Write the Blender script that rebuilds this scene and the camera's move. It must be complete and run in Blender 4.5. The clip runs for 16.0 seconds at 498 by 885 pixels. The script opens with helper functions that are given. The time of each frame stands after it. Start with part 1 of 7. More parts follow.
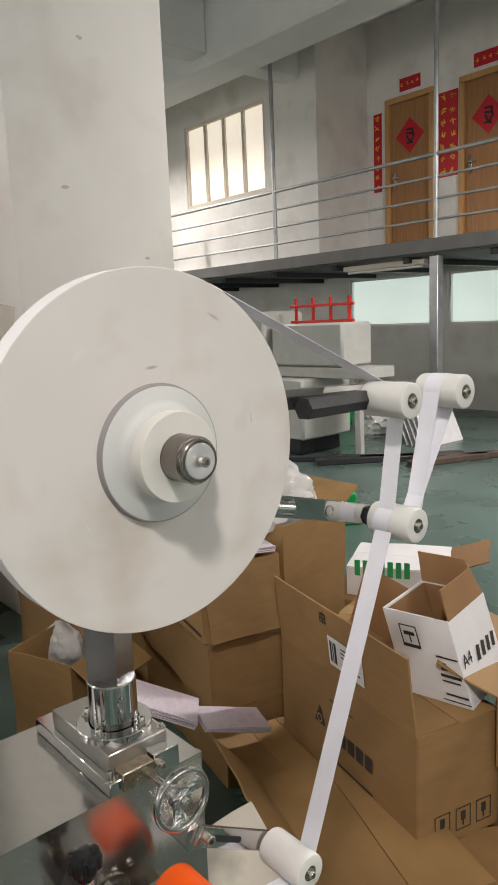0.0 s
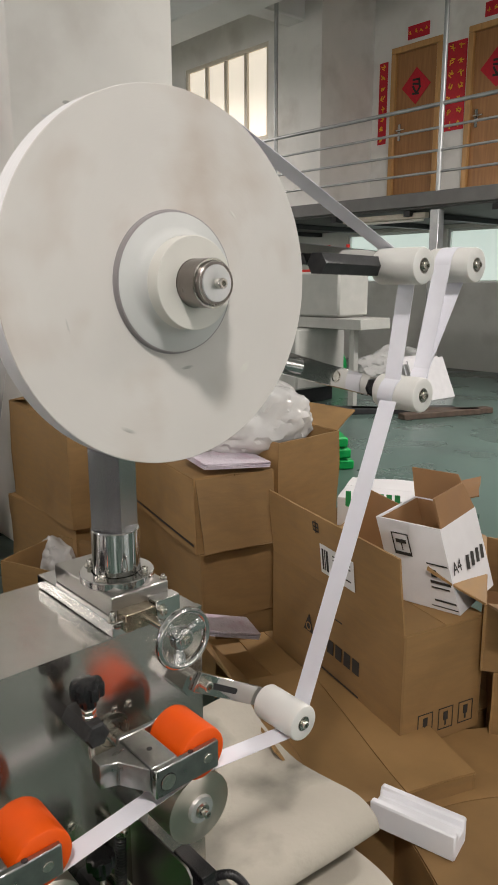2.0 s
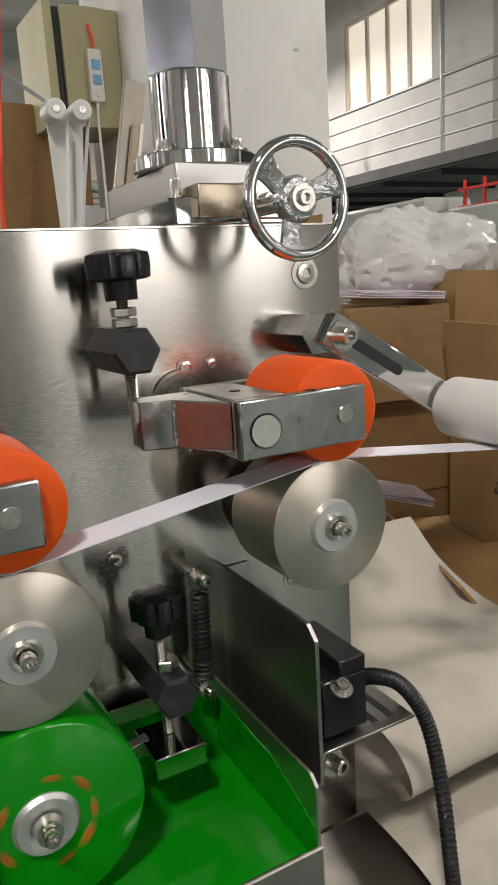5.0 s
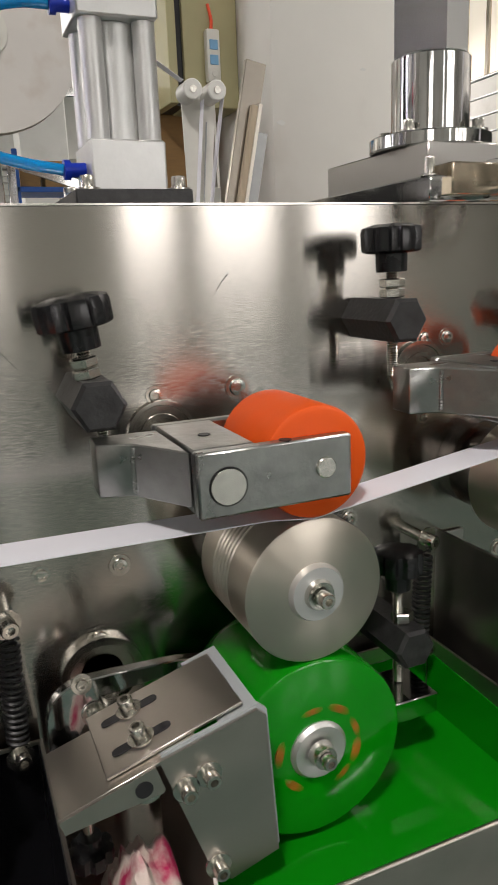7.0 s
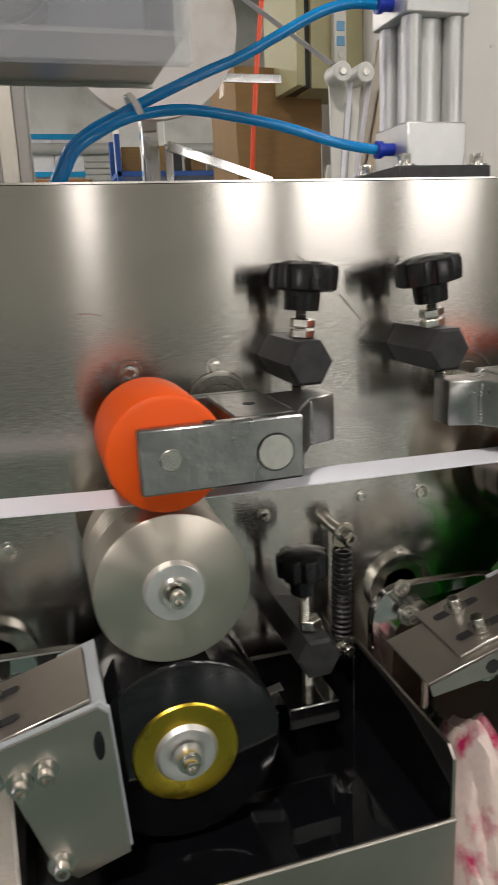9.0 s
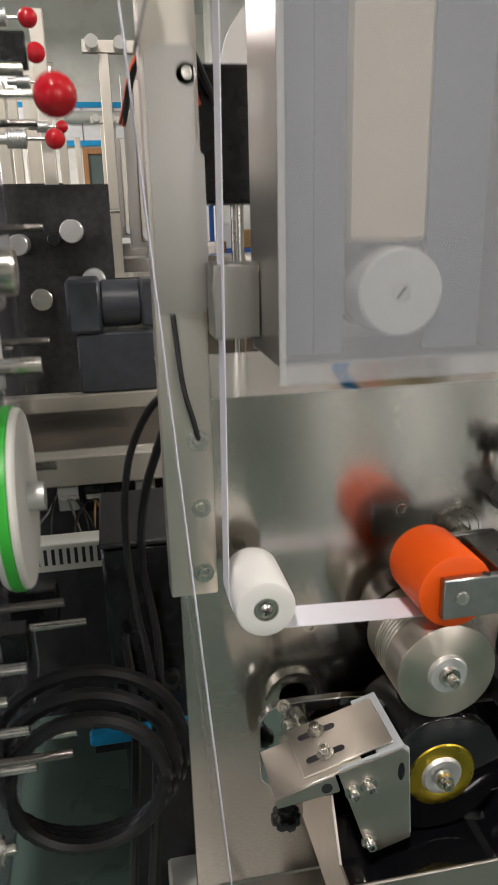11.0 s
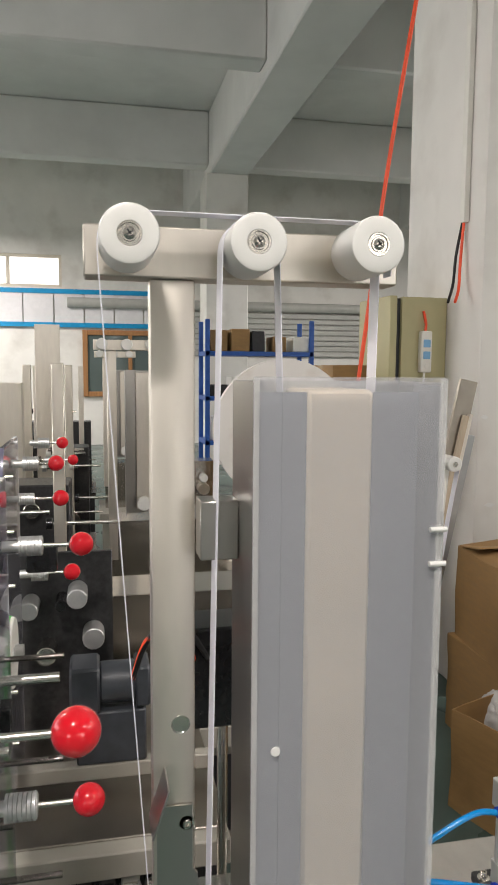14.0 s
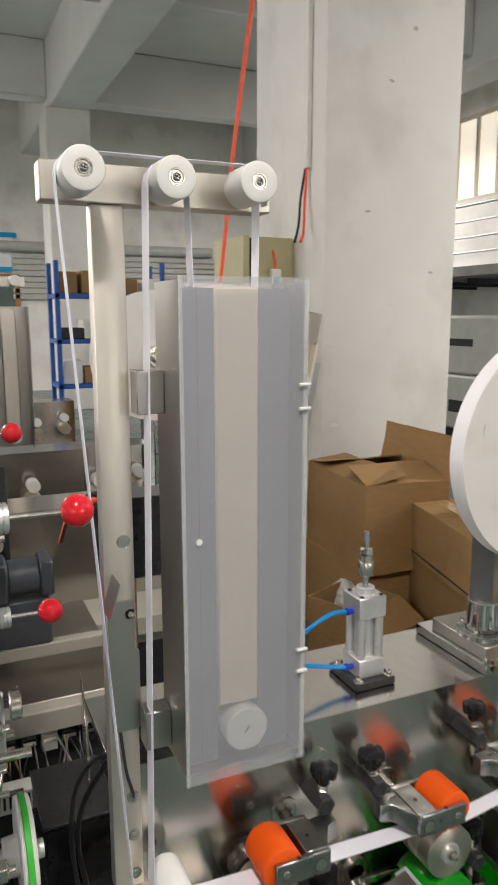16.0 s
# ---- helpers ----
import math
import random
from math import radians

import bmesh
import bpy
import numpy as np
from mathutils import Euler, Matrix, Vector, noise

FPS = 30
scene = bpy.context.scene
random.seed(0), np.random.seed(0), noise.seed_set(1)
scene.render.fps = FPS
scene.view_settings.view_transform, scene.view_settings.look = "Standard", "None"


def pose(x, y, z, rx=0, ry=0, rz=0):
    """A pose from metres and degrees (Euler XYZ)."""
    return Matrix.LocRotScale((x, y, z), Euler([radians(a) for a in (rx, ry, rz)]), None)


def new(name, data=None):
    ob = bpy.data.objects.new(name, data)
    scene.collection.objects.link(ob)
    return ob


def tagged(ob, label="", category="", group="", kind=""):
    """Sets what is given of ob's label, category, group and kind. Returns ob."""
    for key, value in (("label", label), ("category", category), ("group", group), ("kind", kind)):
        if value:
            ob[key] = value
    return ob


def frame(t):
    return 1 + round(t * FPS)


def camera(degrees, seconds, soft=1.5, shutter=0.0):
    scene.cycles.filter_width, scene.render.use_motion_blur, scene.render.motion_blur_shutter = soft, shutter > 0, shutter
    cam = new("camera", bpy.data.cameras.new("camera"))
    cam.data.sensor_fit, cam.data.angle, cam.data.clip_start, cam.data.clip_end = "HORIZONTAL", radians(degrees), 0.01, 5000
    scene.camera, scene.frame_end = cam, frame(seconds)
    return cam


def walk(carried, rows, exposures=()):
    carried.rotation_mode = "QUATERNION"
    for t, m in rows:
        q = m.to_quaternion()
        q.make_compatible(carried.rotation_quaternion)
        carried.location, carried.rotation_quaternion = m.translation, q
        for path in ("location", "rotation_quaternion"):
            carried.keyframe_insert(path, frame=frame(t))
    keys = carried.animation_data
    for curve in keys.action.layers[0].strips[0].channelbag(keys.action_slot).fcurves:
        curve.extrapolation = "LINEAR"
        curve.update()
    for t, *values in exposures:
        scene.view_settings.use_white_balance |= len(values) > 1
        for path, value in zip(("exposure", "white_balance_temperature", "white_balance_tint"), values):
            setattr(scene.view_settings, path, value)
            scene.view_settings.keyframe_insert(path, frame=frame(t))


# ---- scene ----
EXPO = [(0.0, -0.05), (3.0, -0.12), (9.0, -0.08), (12.5, 0.03), (16.0, 0.03)]
cam = camera(38.18, 16.0, soft=1.6, shutter=0.3)
PATH = [
    (0, pose(-0.1941, -0.6521, 1.6195, 80.425, 2.320, -40.931)),
    (0.5, pose(-0.1926, -0.6602, 1.5922, 79.587, 2.339, -41.850)),
    (1, pose(-0.2002, -0.6639, 1.5651, 78.633, 1.807, -42.016)),
    (1.5, pose(-0.2171, -0.6600, 1.5335, 77.972, 1.033, -41.817)),
    (2, pose(-0.2299, -0.6552, 1.4992, 77.370, 0.130, -41.377)),
    (2.5, pose(-0.2293, -0.6380, 1.4543, 76.626, -0.583, -40.589)),
    (3, pose(-0.1942, -0.5662, 1.3659, 75.524, -0.116, -37.949)),
    (3.2, pose(-0.1555, -0.5396, 1.3046, 75.491, 0.792, -36.980)),
    (5.3, pose(-0.0479, -0.4276, 1.0684, 77.571, 3.248, -27.937)),
    (5.5, pose(-0.0671, -0.4218, 1.0676, 77.463, 3.075, -27.466)),
    (6, pose(-0.0981, -0.4239, 1.0690, 77.167, 3.098, -25.938)),
    (6.5, pose(-0.1328, -0.4206, 1.0709, 76.964, 2.682, -24.485)),
    (7, pose(-0.1651, -0.4155, 1.0711, 76.491, 2.237, -22.991)),
    (7.5, pose(-0.1858, -0.4058, 1.0722, 75.957, 2.066, -22.121)),
    (8, pose(-0.2349, -0.4281, 1.0706, 75.699, 2.451, -21.080)),
    (8.5, pose(-0.2871, -0.4426, 1.0689, 75.662, 2.567, -19.560)),
    (9, pose(-0.3367, -0.4354, 1.0657, 75.497, 2.416, -16.867)),
    (9.5, pose(-0.3867, -0.4275, 1.0645, 75.302, 1.901, -13.836)),
    (10, pose(-0.4278, -0.4228, 1.0767, 75.183, 1.128, -10.756)),
    (10.2, pose(-0.4387, -0.4271, 1.0836, 74.934, 0.852, -9.702)),
    (12.3, pose(-0.6269, -0.7414, 1.5976, 70.319, -0.043, -15.613)),
    (12.5, pose(-0.6248, -0.7396, 1.6206, 72.822, -0.464, -15.849)),
    (13, pose(-0.5980, -0.7246, 1.6730, 77.871, -0.851, -14.542)),
    (13.5, pose(-0.5733, -0.6966, 1.7131, 81.541, -0.359, -12.293)),
    (14, pose(-0.5322, -0.6391, 1.7434, 84.245, -0.404, -11.984)),
    (14.5, pose(-0.5127, -0.6265, 1.7436, 85.552, -0.325, -12.965)),
    (15, pose(-0.5182, -0.6532, 1.7373, 84.705, -0.352, -14.535)),
    (15.5, pose(-0.5750, -0.7640, 1.6987, 82.519, 0.048, -18.045)),
    (16, pose(-0.6634, -0.8509, 1.6953, 80.075, 0.085, -24.023)),
]
walk(cam, PATH, exposures=EXPO)

# ---- light ----
FLOOR = 0.38
world = bpy.data.worlds.new("sky")
world.use_nodes = True
scene.world = world
sky = world.node_tree.nodes.new("ShaderNodeTexSky")
sky.sky_type, sky.sun_disc = "NISHITA", False
sky.sun_elevation, sky.sun_rotation = radians(40), radians(200)
back = world.node_tree.nodes["Background"]
back.inputs["Strength"].default_value = 0.1
world.node_tree.links.new(sky.outputs["Color"], back.inputs["Color"])


def area_light(name, m, sx, sy, power, color):
    data = bpy.data.lights.new(name, "AREA")
    data.shape, data.size, data.size_y, data.energy, data.color = "RECTANGLE", sx, sy, power, color
    ob = new(name, data)
    ob.matrix_world = m
    return ob


# daylight through the windows behind the camera and an added, unseen west window
SOUTH = [(1.6, 2.15, 1.35, 3.3), (2.45, 3.3, 1.35, 3.3), (3.75, 4.6, 1.35, 3.3), (0.15, 0.4, 1.35, 3.3), (-5.6, -3.9, 1.35, 3.3)]
for u0, u1, w0, w1 in SOUTH:
    area_light("window_light", pose((u0 + u1) / 2, -6.93, (w0 + w1) / 2, 90, 0, 0), u1 - u0, w1 - w0, 25 * (u1 - u0), (1.0, 0.95, 0.93))
area_light("window_light", pose(-6.9, 3.0, 2.6, 90, 0, -90), 5.0, 1.8, 125, (1.0, 0.955, 0.95))
# made-up fluorescent tubes under the ceiling, added to brighten hall and gallery
FILL_TUBES = [(2.4, -2.4, 25), (-3.2, 2.6, 45), (-3.2, 6.6, 75), (5.0, 0.6, 240), (5.0, -2.2, 60), (-3.4, 10.2, 260), (4.5, 8.6, 170)]
for lx, ly, power in FILL_TUBES:
    area_light("tube_light", pose(lx, ly, 4.05), 1.2, 0.12, power, (1.0, 0.93, 0.89))
# one compact bright lamp above and in front of the press
area_light("bay_light", pose(-1.1, -1.75, 4.03), 0.34, 0.34, 105, (1.0, 0.925, 0.88))


# ---- materials ----
def mat(name, base, rough=0.5, metal=0.0, vary=0.12, scale=20.0, bump=0.0, bscale=None, stretch=(1, 1, 1),
        stain=None, stain_amount=0.0, stain_scale=3.0, transmit=0.0, rvary=0.12, coat=0.0, ior=1.45, emit=0.0, subs=0.0, island=0.0, alpha=1.0, aniso=0.0, around="Y"):
    """A procedural surface: base colour with fine and coarse variation, roughness variation and relief."""
    m = bpy.data.materials.new(name)
    m.use_nodes = True
    nt = m.node_tree
    N, L = nt.nodes, nt.links
    p = N["Principled BSDF"]
    tc = N.new("ShaderNodeTexCoord")
    mp = N.new("ShaderNodeMapping")
    mp.inputs["Scale"].default_value = stretch
    L.new(tc.outputs["Object"], mp.inputs["Vector"])
    n1 = N.new("ShaderNodeTexNoise")
    n1.inputs["Scale"].default_value, n1.inputs["Detail"].default_value = scale, 6
    L.new(mp.outputs["Vector"], n1.inputs["Vector"])
    r1 = N.new("ShaderNodeMapRange")
    r1.inputs["From Min"].default_value, r1.inputs["From Max"].default_value = 0.3, 0.7
    r1.inputs["To Min"].default_value, r1.inputs["To Max"].default_value = 1 - vary, 1 + vary
    L.new(n1.outputs["Fac"], r1.inputs["Value"])
    mul = N.new("ShaderNodeVectorMath")
    mul.operation = "SCALE"
    mul.inputs[0].default_value = base
    L.new(r1.outputs["Result"], mul.inputs["Scale"])
    col = mul.outputs["Vector"]
    if island:
        oi = N.new("ShaderNodeObjectInfo")
        r3 = N.new("ShaderNodeMapRange")
        r3.inputs["To Min"].default_value, r3.inputs["To Max"].default_value = 1 - island, 1 + island
        L.new(oi.outputs["Random"], r3.inputs["Value"])
        m3 = N.new("ShaderNodeVectorMath")
        m3.operation = "SCALE"
        L.new(col, m3.inputs[0])
        L.new(r3.outputs["Result"], m3.inputs["Scale"])
        col = m3.outputs["Vector"]
    if stain is not None:
        n2 = N.new("ShaderNodeTexNoise")
        n2.inputs["Scale"].default_value, n2.inputs["Detail"].default_value = stain_scale, 8
        L.new(tc.outputs["Object"], n2.inputs["Vector"])
        r2 = N.new("ShaderNodeMapRange")
        r2.inputs["From Min"].default_value, r2.inputs["From Max"].default_value = 0.52, 0.78
        r2.inputs["To Min"].default_value, r2.inputs["To Max"].default_value = 0, stain_amount
        L.new(n2.outputs["Fac"], r2.inputs["Value"])
        mx = N.new("ShaderNodeMix")
        mx.data_type = "RGBA"
        L.new(r2.outputs["Result"], mx.inputs["Factor"])
        L.new(col, mx.inputs["A"])
        mx.inputs["B"].default_value = (*stain, 1)
        col = mx.outputs["Result"]
    L.new(col, p.inputs["Base Color"])
    rr = N.new("ShaderNodeMapRange")
    rr.inputs["From Min"].default_value, rr.inputs["From Max"].default_value = 0.3, 0.7
    rr.inputs["To Min"].default_value, rr.inputs["To Max"].default_value = max(0.02, rough - rvary * rough), min(1, rough + rvary * rough)
    L.new(n1.outputs["Fac"], rr.inputs["Value"])
    L.new(rr.outputs["Result"], p.inputs["Roughness"])
    p.inputs["Metallic"].default_value = metal
    p.inputs["IOR"].default_value = ior
    p.inputs["Transmission Weight"].default_value = transmit
    p.inputs["Coat Weight"].default_value = coat
    p.inputs["Alpha"].default_value = alpha
    if subs:
        p.inputs["Subsurface Weight"].default_value = subs
        p.inputs["Subsurface Radius"].default_value = (0.01, 0.01, 0.01)
        p.inputs["Subsurface Scale"].default_value = 0.3
    if bump:
        nb = N.new("ShaderNodeTexNoise")
        nb.inputs["Scale"].default_value, nb.inputs["Detail"].default_value = bscale or scale * 4, 5
        L.new(mp.outputs["Vector"], nb.inputs["Vector"])
        b = N.new("ShaderNodeBump")
        b.inputs["Strength"].default_value, b.inputs["Distance"].default_value = bump, 0.002
        L.new(nb.outputs["Fac"], b.inputs["Height"])
        L.new(b.outputs["Normal"], p.inputs["Normal"])
    if aniso:
        tg = N.new("ShaderNodeTangent")
        tg.direction_type, tg.axis = "RADIAL", around
        L.new(tg.outputs["Tangent"], p.inputs["Tangent"])
        p.inputs["Anisotropic"].default_value = aniso
        p.inputs["Anisotropic Rotation"].default_value = 0.25
    if emit:
        p.inputs["Emission Color"].default_value = (*base, 1)
        p.inputs["Emission Strength"].default_value = emit
    return m


PANEL = mat("brushed_panel_steel", (0.49, 0.465, 0.428), 0.16, 1.0, 0.14, 800, 0.0, None, (0.2, 1, 1.6), aniso=0.95, around="Z", rvary=0.36, stain=(0.32, 0.31, 0.295), stain_amount=0.38, stain_scale=9)
SEAL = mat("pale_seal_plastic", (0.40, 0.43, 0.445), 0.35, 0.0, 0.04, 30)
TABLE = mat("scuffed_table_steel", (0.61, 0.59, 0.56), 0.17, 1.0, 0.05, 25, 0.01, 90, (3, 1, 1), stain=(0.46, 0.45, 0.43), stain_amount=0.35, stain_scale=6)
STEEL = mat("satin_steel", (0.46, 0.445, 0.42), 0.3, 1.0, 0.03, 3, 0.0, rvary=0.04)
TUBE = mat("satin_tube_steel", (0.72, 0.675, 0.60), 0.44, 1.0, 0.05, 60, 0.0, 700, (1, 1, 0.2))
COVER = mat("dull_cover_steel", (0.36, 0.325, 0.28), 0.38, 1.0, 0.08, 12, 0.0, rvary=0.1)
TRAYS = mat("satin_tray_steel", (0.55, 0.51, 0.465), 0.33, 1.0, 0.05, 14, 0.0, 240, (1, 1, 3), stain=(0.40, 0.37, 0.33), stain_amount=0.4, stain_scale=20)
TUBEC = mat("dull_chrome_tube", (0.34, 0.345, 0.35), 0.24, 1.0, 0.06, 15, 0.0, None, (1, 1, 0.15), rvary=0.06)
CHROME = mat("polished_chrome", (0.60, 0.595, 0.585), 0.07, 1.0, 0.05, 15, 0.03, 60)
CAST = mat("rough_cast_chrome", (0.66, 0.66, 0.66), 0.14, 1.0, 0.1, 120, 0.7, 260)
ZINC = mat("worn_zinc_plate", (0.36, 0.365, 0.35), 0.3, 1.0, 0.22, 35, 0.25, 120, stain=(0.22, 0.22, 0.20), stain_amount=0.5, stain_scale=30)
ALU = mat("turned_aluminium", (0.66, 0.60, 0.52), 0.33, 1.0, 0.05, 50, 0.0, 200, aniso=0.8)
ALUM = mat("anodised_aluminium", (0.68, 0.68, 0.67), 0.42, 0.85, 0.05, 60, 0.1, 300, stain=(0.45, 0.45, 0.44), stain_amount=0.25, stain_scale=25)
BOLT = mat("bolt_steel", (0.62, 0.60, 0.55), 0.22, 1.0, 0.15, 200)
BRASS = mat("brass_ring", (0.62, 0.44, 0.05), 0.28, 1.0, 0.12, 60, stain=(0.35, 0.22, 0.02), stain_amount=0.4, stain_scale=30)
BLACKP = mat("black_bakelite", (0.012, 0.012, 0.013), 0.22, 0.0, 0.3, 50, 0.05)
BLACKM = mat("black_oxide_bar", (0.045, 0.045, 0.046), 0.42, 0.5, 0.25, 90, 0.15)
SLEEVE = mat("turned_dark_steel", (0.24, 0.215, 0.20), 0.25, 1.0, 0.1, 60, 0.1, 300)
GIB = mat("oily_bronze_steel", (0.42, 0.36, 0.27), 0.25, 1.0, 0.25, 60, stain=(0.2, 0.15, 0.1), stain_amount=0.5, stain_scale=40)
BACKG = mat("blue_grey_satin_sheet", (0.18, 0.19, 0.215), 0.5, 0.2, 0.05, 12, 0.05, 60)
STRIPW = mat("pale_satin_strip", (0.78, 0.655, 0.49), 0.45, 0.1, 0.04, 14, 0.05, 60, stain=(0.6, 0.56, 0.5), stain_amount=0.4, stain_scale=9)
MACHD = mat("dark_grey_motor_paint", (0.045, 0.05, 0.058), 0.4, 0.0, 0.15, 40, 0.1)
# enamel paint; also stands in for the shade inside bays, slots and holes
DARK = mat("dark_enamel_and_shade", (0.02, 0.02, 0.022), 0.45, 0.0, 0.3, 30, 0.1)
NYLON = mat("white_nylon", (0.74, 0.735, 0.70), 0.36, 0.0, 0.03, 30, 0.04, 200, subs=0.25)
PAPER = mat("white_paper_tape", (0.80, 0.80, 0.86), 0.55, 0.0, 0.02, 40, 0.03)
REELP = mat("paper_roll_face", (0.70, 0.675, 0.64), 0.62, 0.0, 0.035, 9, 0.12, 300, stain=(0.52, 0.44, 0.37), stain_amount=0.95, stain_scale=8)
REELS = mat("paper_roll_edge", (0.80, 0.79, 0.79), 0.6, 0.0, 0.03, 12, 0.08, 400, (1, 60, 1))
COREG = mat("grey_white_core_disc", (0.61, 0.62, 0.605), 0.5, 0.0, 0.04, 20, 0.05)
PLANK = mat("old_dark_timber", (0.085, 0.06, 0.045), 0.7, 0.0, 0.25, 12, 0.2, 60, (1, 6, 1))
CORE = mat("white_core_plastic", (0.72, 0.71, 0.655), 0.5, 0.0, 0.04, 20, 0.05)
ORANGE = mat("orange_rubber", (0.80, 0.092, 0.0), 0.5, 0.0, 0.06, 40, 0.1, 150, stain=(0.60, 0.045, 0.002), stain_amount=0.3, stain_scale=18)
GREEN = mat("green_ink", (0.003, 0.235, 0.004), 0.1, 0.0, 0.1, 8, 0.02, 30, coat=0.3)
BLACKI = mat("black_ink", (0.004, 0.004, 0.005), 0.06, 0.0, 0.2, 8, 0.02, 30, coat=0.4)
RUST = mat("dried_ink_spot", (0.32, 0.13, 0.01), 0.4, 0.0, 0.3, 90)
CARD = mat("brown_cardboard", (0.288, 0.170, 0.067), 0.7, 0.0, 0.1, 14, 0.22, 40, (1, 1, 4), stain=(0.165, 0.095, 0.040), stain_amount=0.55, stain_scale=5, island=0.16)
CARDIN = mat("cardboard_inside", (0.27, 0.145, 0.062), 0.8, 0.0, 0.08, 14, 0.12, 60, island=0.1)
WHITEC = mat("white_carton", (0.72, 0.71, 0.72), 0.55, 0.0, 0.05, 12, 0.1, 40, stain=(0.5, 0.5, 0.5), stain_amount=0.2)
PRINT = mat("black_print", (0.03, 0.027, 0.024), 0.7, 0.0, 0.2, 60)
GREENP = mat("green_print", (0.03, 0.32, 0.10), 0.6, 0.0, 0.1, 60)
LABELW = mat("white_label", (0.72, 0.72, 0.70), 0.5, 0.0, 0.04, 30)
TAPEB = mat("packing_tape", (0.40, 0.27, 0.13), 0.25, 0.0, 0.1, 30)
WALL = mat("white_plaster", (0.74, 0.725, 0.685), 0.85, 0.0, 0.05, 2.5, 0.3, 14, stain=(0.46, 0.43, 0.38), stain_amount=0.6, stain_scale=2.2)
CEIL = mat("grey_concrete_paint", (0.68, 0.68, 0.66), 0.9, 0.0, 0.05, 2, 0.15, 10, stain=(0.5, 0.5, 0.48), stain_amount=0.4, stain_scale=1.5)
FLOORM = mat("green_floor_paint", (0.075, 0.115, 0.10), 0.28, 0.0, 0.2, 2.2, 0.08, 20, stain=(0.035, 0.048, 0.044), stain_amount=0.7, stain_scale=1.6)
WOODM = mat("brown_door_wood", (0.35, 0.17, 0.065), 0.45, 0.0, 0.16, 6, 0.05, 60, (6, 6, 0.5))
BOARDW = mat("pale_dusty_board", (0.46, 0.38, 0.28), 0.6, 0.0, 0.12, 10, 0.05, 60, (6, 6, 0.5))
WOODL = mat("light_door_frame", (0.52, 0.29, 0.11), 0.4, 0.0, 0.12, 8, 0.05, 60, (6, 6, 0.5))
REDP = mat("red_paper", (0.50, 0.012, 0.025), 0.5, 0.0, 0.12, 30)
GOLD = mat("gold_print", (0.85, 0.52, 0.04), 0.45, 0.2, 0.15, 60)
REDG = mat("red_gloss_plastic", (0.60, 0.008, 0.018), 0.12, 0.0, 0.05, 20, coat=0.5)
REDF = mat("red_frame_paint", (0.62, 0.02, 0.012), 0.4, 0.0, 0.12, 30)
IVORY = mat("ivory_window_frame", (0.62, 0.56, 0.47), 0.5, 0.0, 0.05, 20)
DUSTY = mat("dusty_dark_steel", (0.13, 0.128, 0.122), 0.6, 0.3, 0.15, 6, 0.1)
GALV = mat("galvanised_pipe", (0.40, 0.41, 0.41), 0.42, 0.7, 0.12, 12, 0.1)
# grey for the core disc's side wall, with its shade in the colour
MACHG = mat("shaded_disc_edge", (0.30, 0.28, 0.285), 0.7, 0.0, 0.06, 30)
GREYM = mat("grey_machine_paint", (0.44, 0.44, 0.41), 0.5, 0.0, 0.06, 10, 0.08, 60, stain=(0.3, 0.3, 0.28), stain_amount=0.3)
CREAMM = mat("cream_bench_paint", (0.36, 0.34, 0.29), 0.5, 0.0, 0.06, 10, 0.08, 60, stain=(0.35, 0.33, 0.28), stain_amount=0.3)
OLIVE = mat("olive_cabinet_paint", (0.44, 0.41, 0.235), 0.5, 0.0, 0.05, 10, 0.06, 60)
BLUEH = mat("blue_air_hose", (0.0, 0.23, 0.58), 0.14, 0.0, 0.06, 30, coat=0.4)
BLUEF = mat("blue_fitting", (0.005, 0.03, 0.40), 0.3, 0.0, 0.05, 30)
BLUES = mat("blue_steel_shelf", (0.02, 0.09, 0.36), 0.45, 0.0, 0.1, 20)
SOCKB = mat("pale_blue_socket", (0.20, 0.42, 0.66), 0.5, 0.0, 0.06, 30)
BLUEB = mat("blue_border", (0.0, 0.27, 0.55), 0.5, 0.0, 0.1, 20)
REDC = mat("orange_red_cord", (0.85, 0.09, 0.03), 0.5, 0.0, 0.1, 30)
GREENB = mat("green_drive_belt", (0.05, 0.50, 0.05), 0.35, 0.0, 0.1, 30)
GREENT = mat("green_plastic", (0.0, 0.33, 0.07), 0.35, 0.0, 0.15, 10)
CANVAS = mat("cream_felt_sheet", (0.44, 0.405, 0.34), 0.85, 0.0, 0.08, 7, 0.35, 120, stain=(0.15, 0.145, 0.125), stain_amount=0.95, stain_scale=7)
FOAM = mat("white_foam", (0.80, 0.80, 0.83), 0.8, 0.0, 0.03, 20, 0.1, 200)
CLOTH = mat("pink_print_rag", (0.66, 0.55, 0.50), 0.9, 0.0, 0.1, 40, 0.3, 200, stain=(0.42, 0.012, 0.085), stain_amount=1.8, stain_scale=38)
BAG = mat("clear_plastic_bag", (0.74, 0.735, 0.72), 0.2, 0.0, 0.08, 12, 0.7, 22, alpha=0.72, ior=1.35)
PINKS = mat("pale_pink_sheets", (0.66, 0.59, 0.655), 0.3, 0.0, 0.25, 90, 0.5, 60, (14, 1, 1), stain=(0.50, 0.24, 0.36), stain_amount=0.45, stain_scale=26)
EDGEF = mat("milky_acrylic_edge", (0.72, 0.72, 0.70), 0.35, 0.0, 0.03, 10, 0.0, alpha=0.28, ior=1.4)
FROST = mat("frosted_acrylic", (0.50, 0.51, 0.54), 0.32, 0.0, 0.03, 10, 0.0, alpha=0.31, ior=1.4)
CLEAR = mat("clear_acrylic", (0.86, 0.85, 0.93), 0.04, 0.0, 0.02, 10, transmit=0.95, ior=1.3)
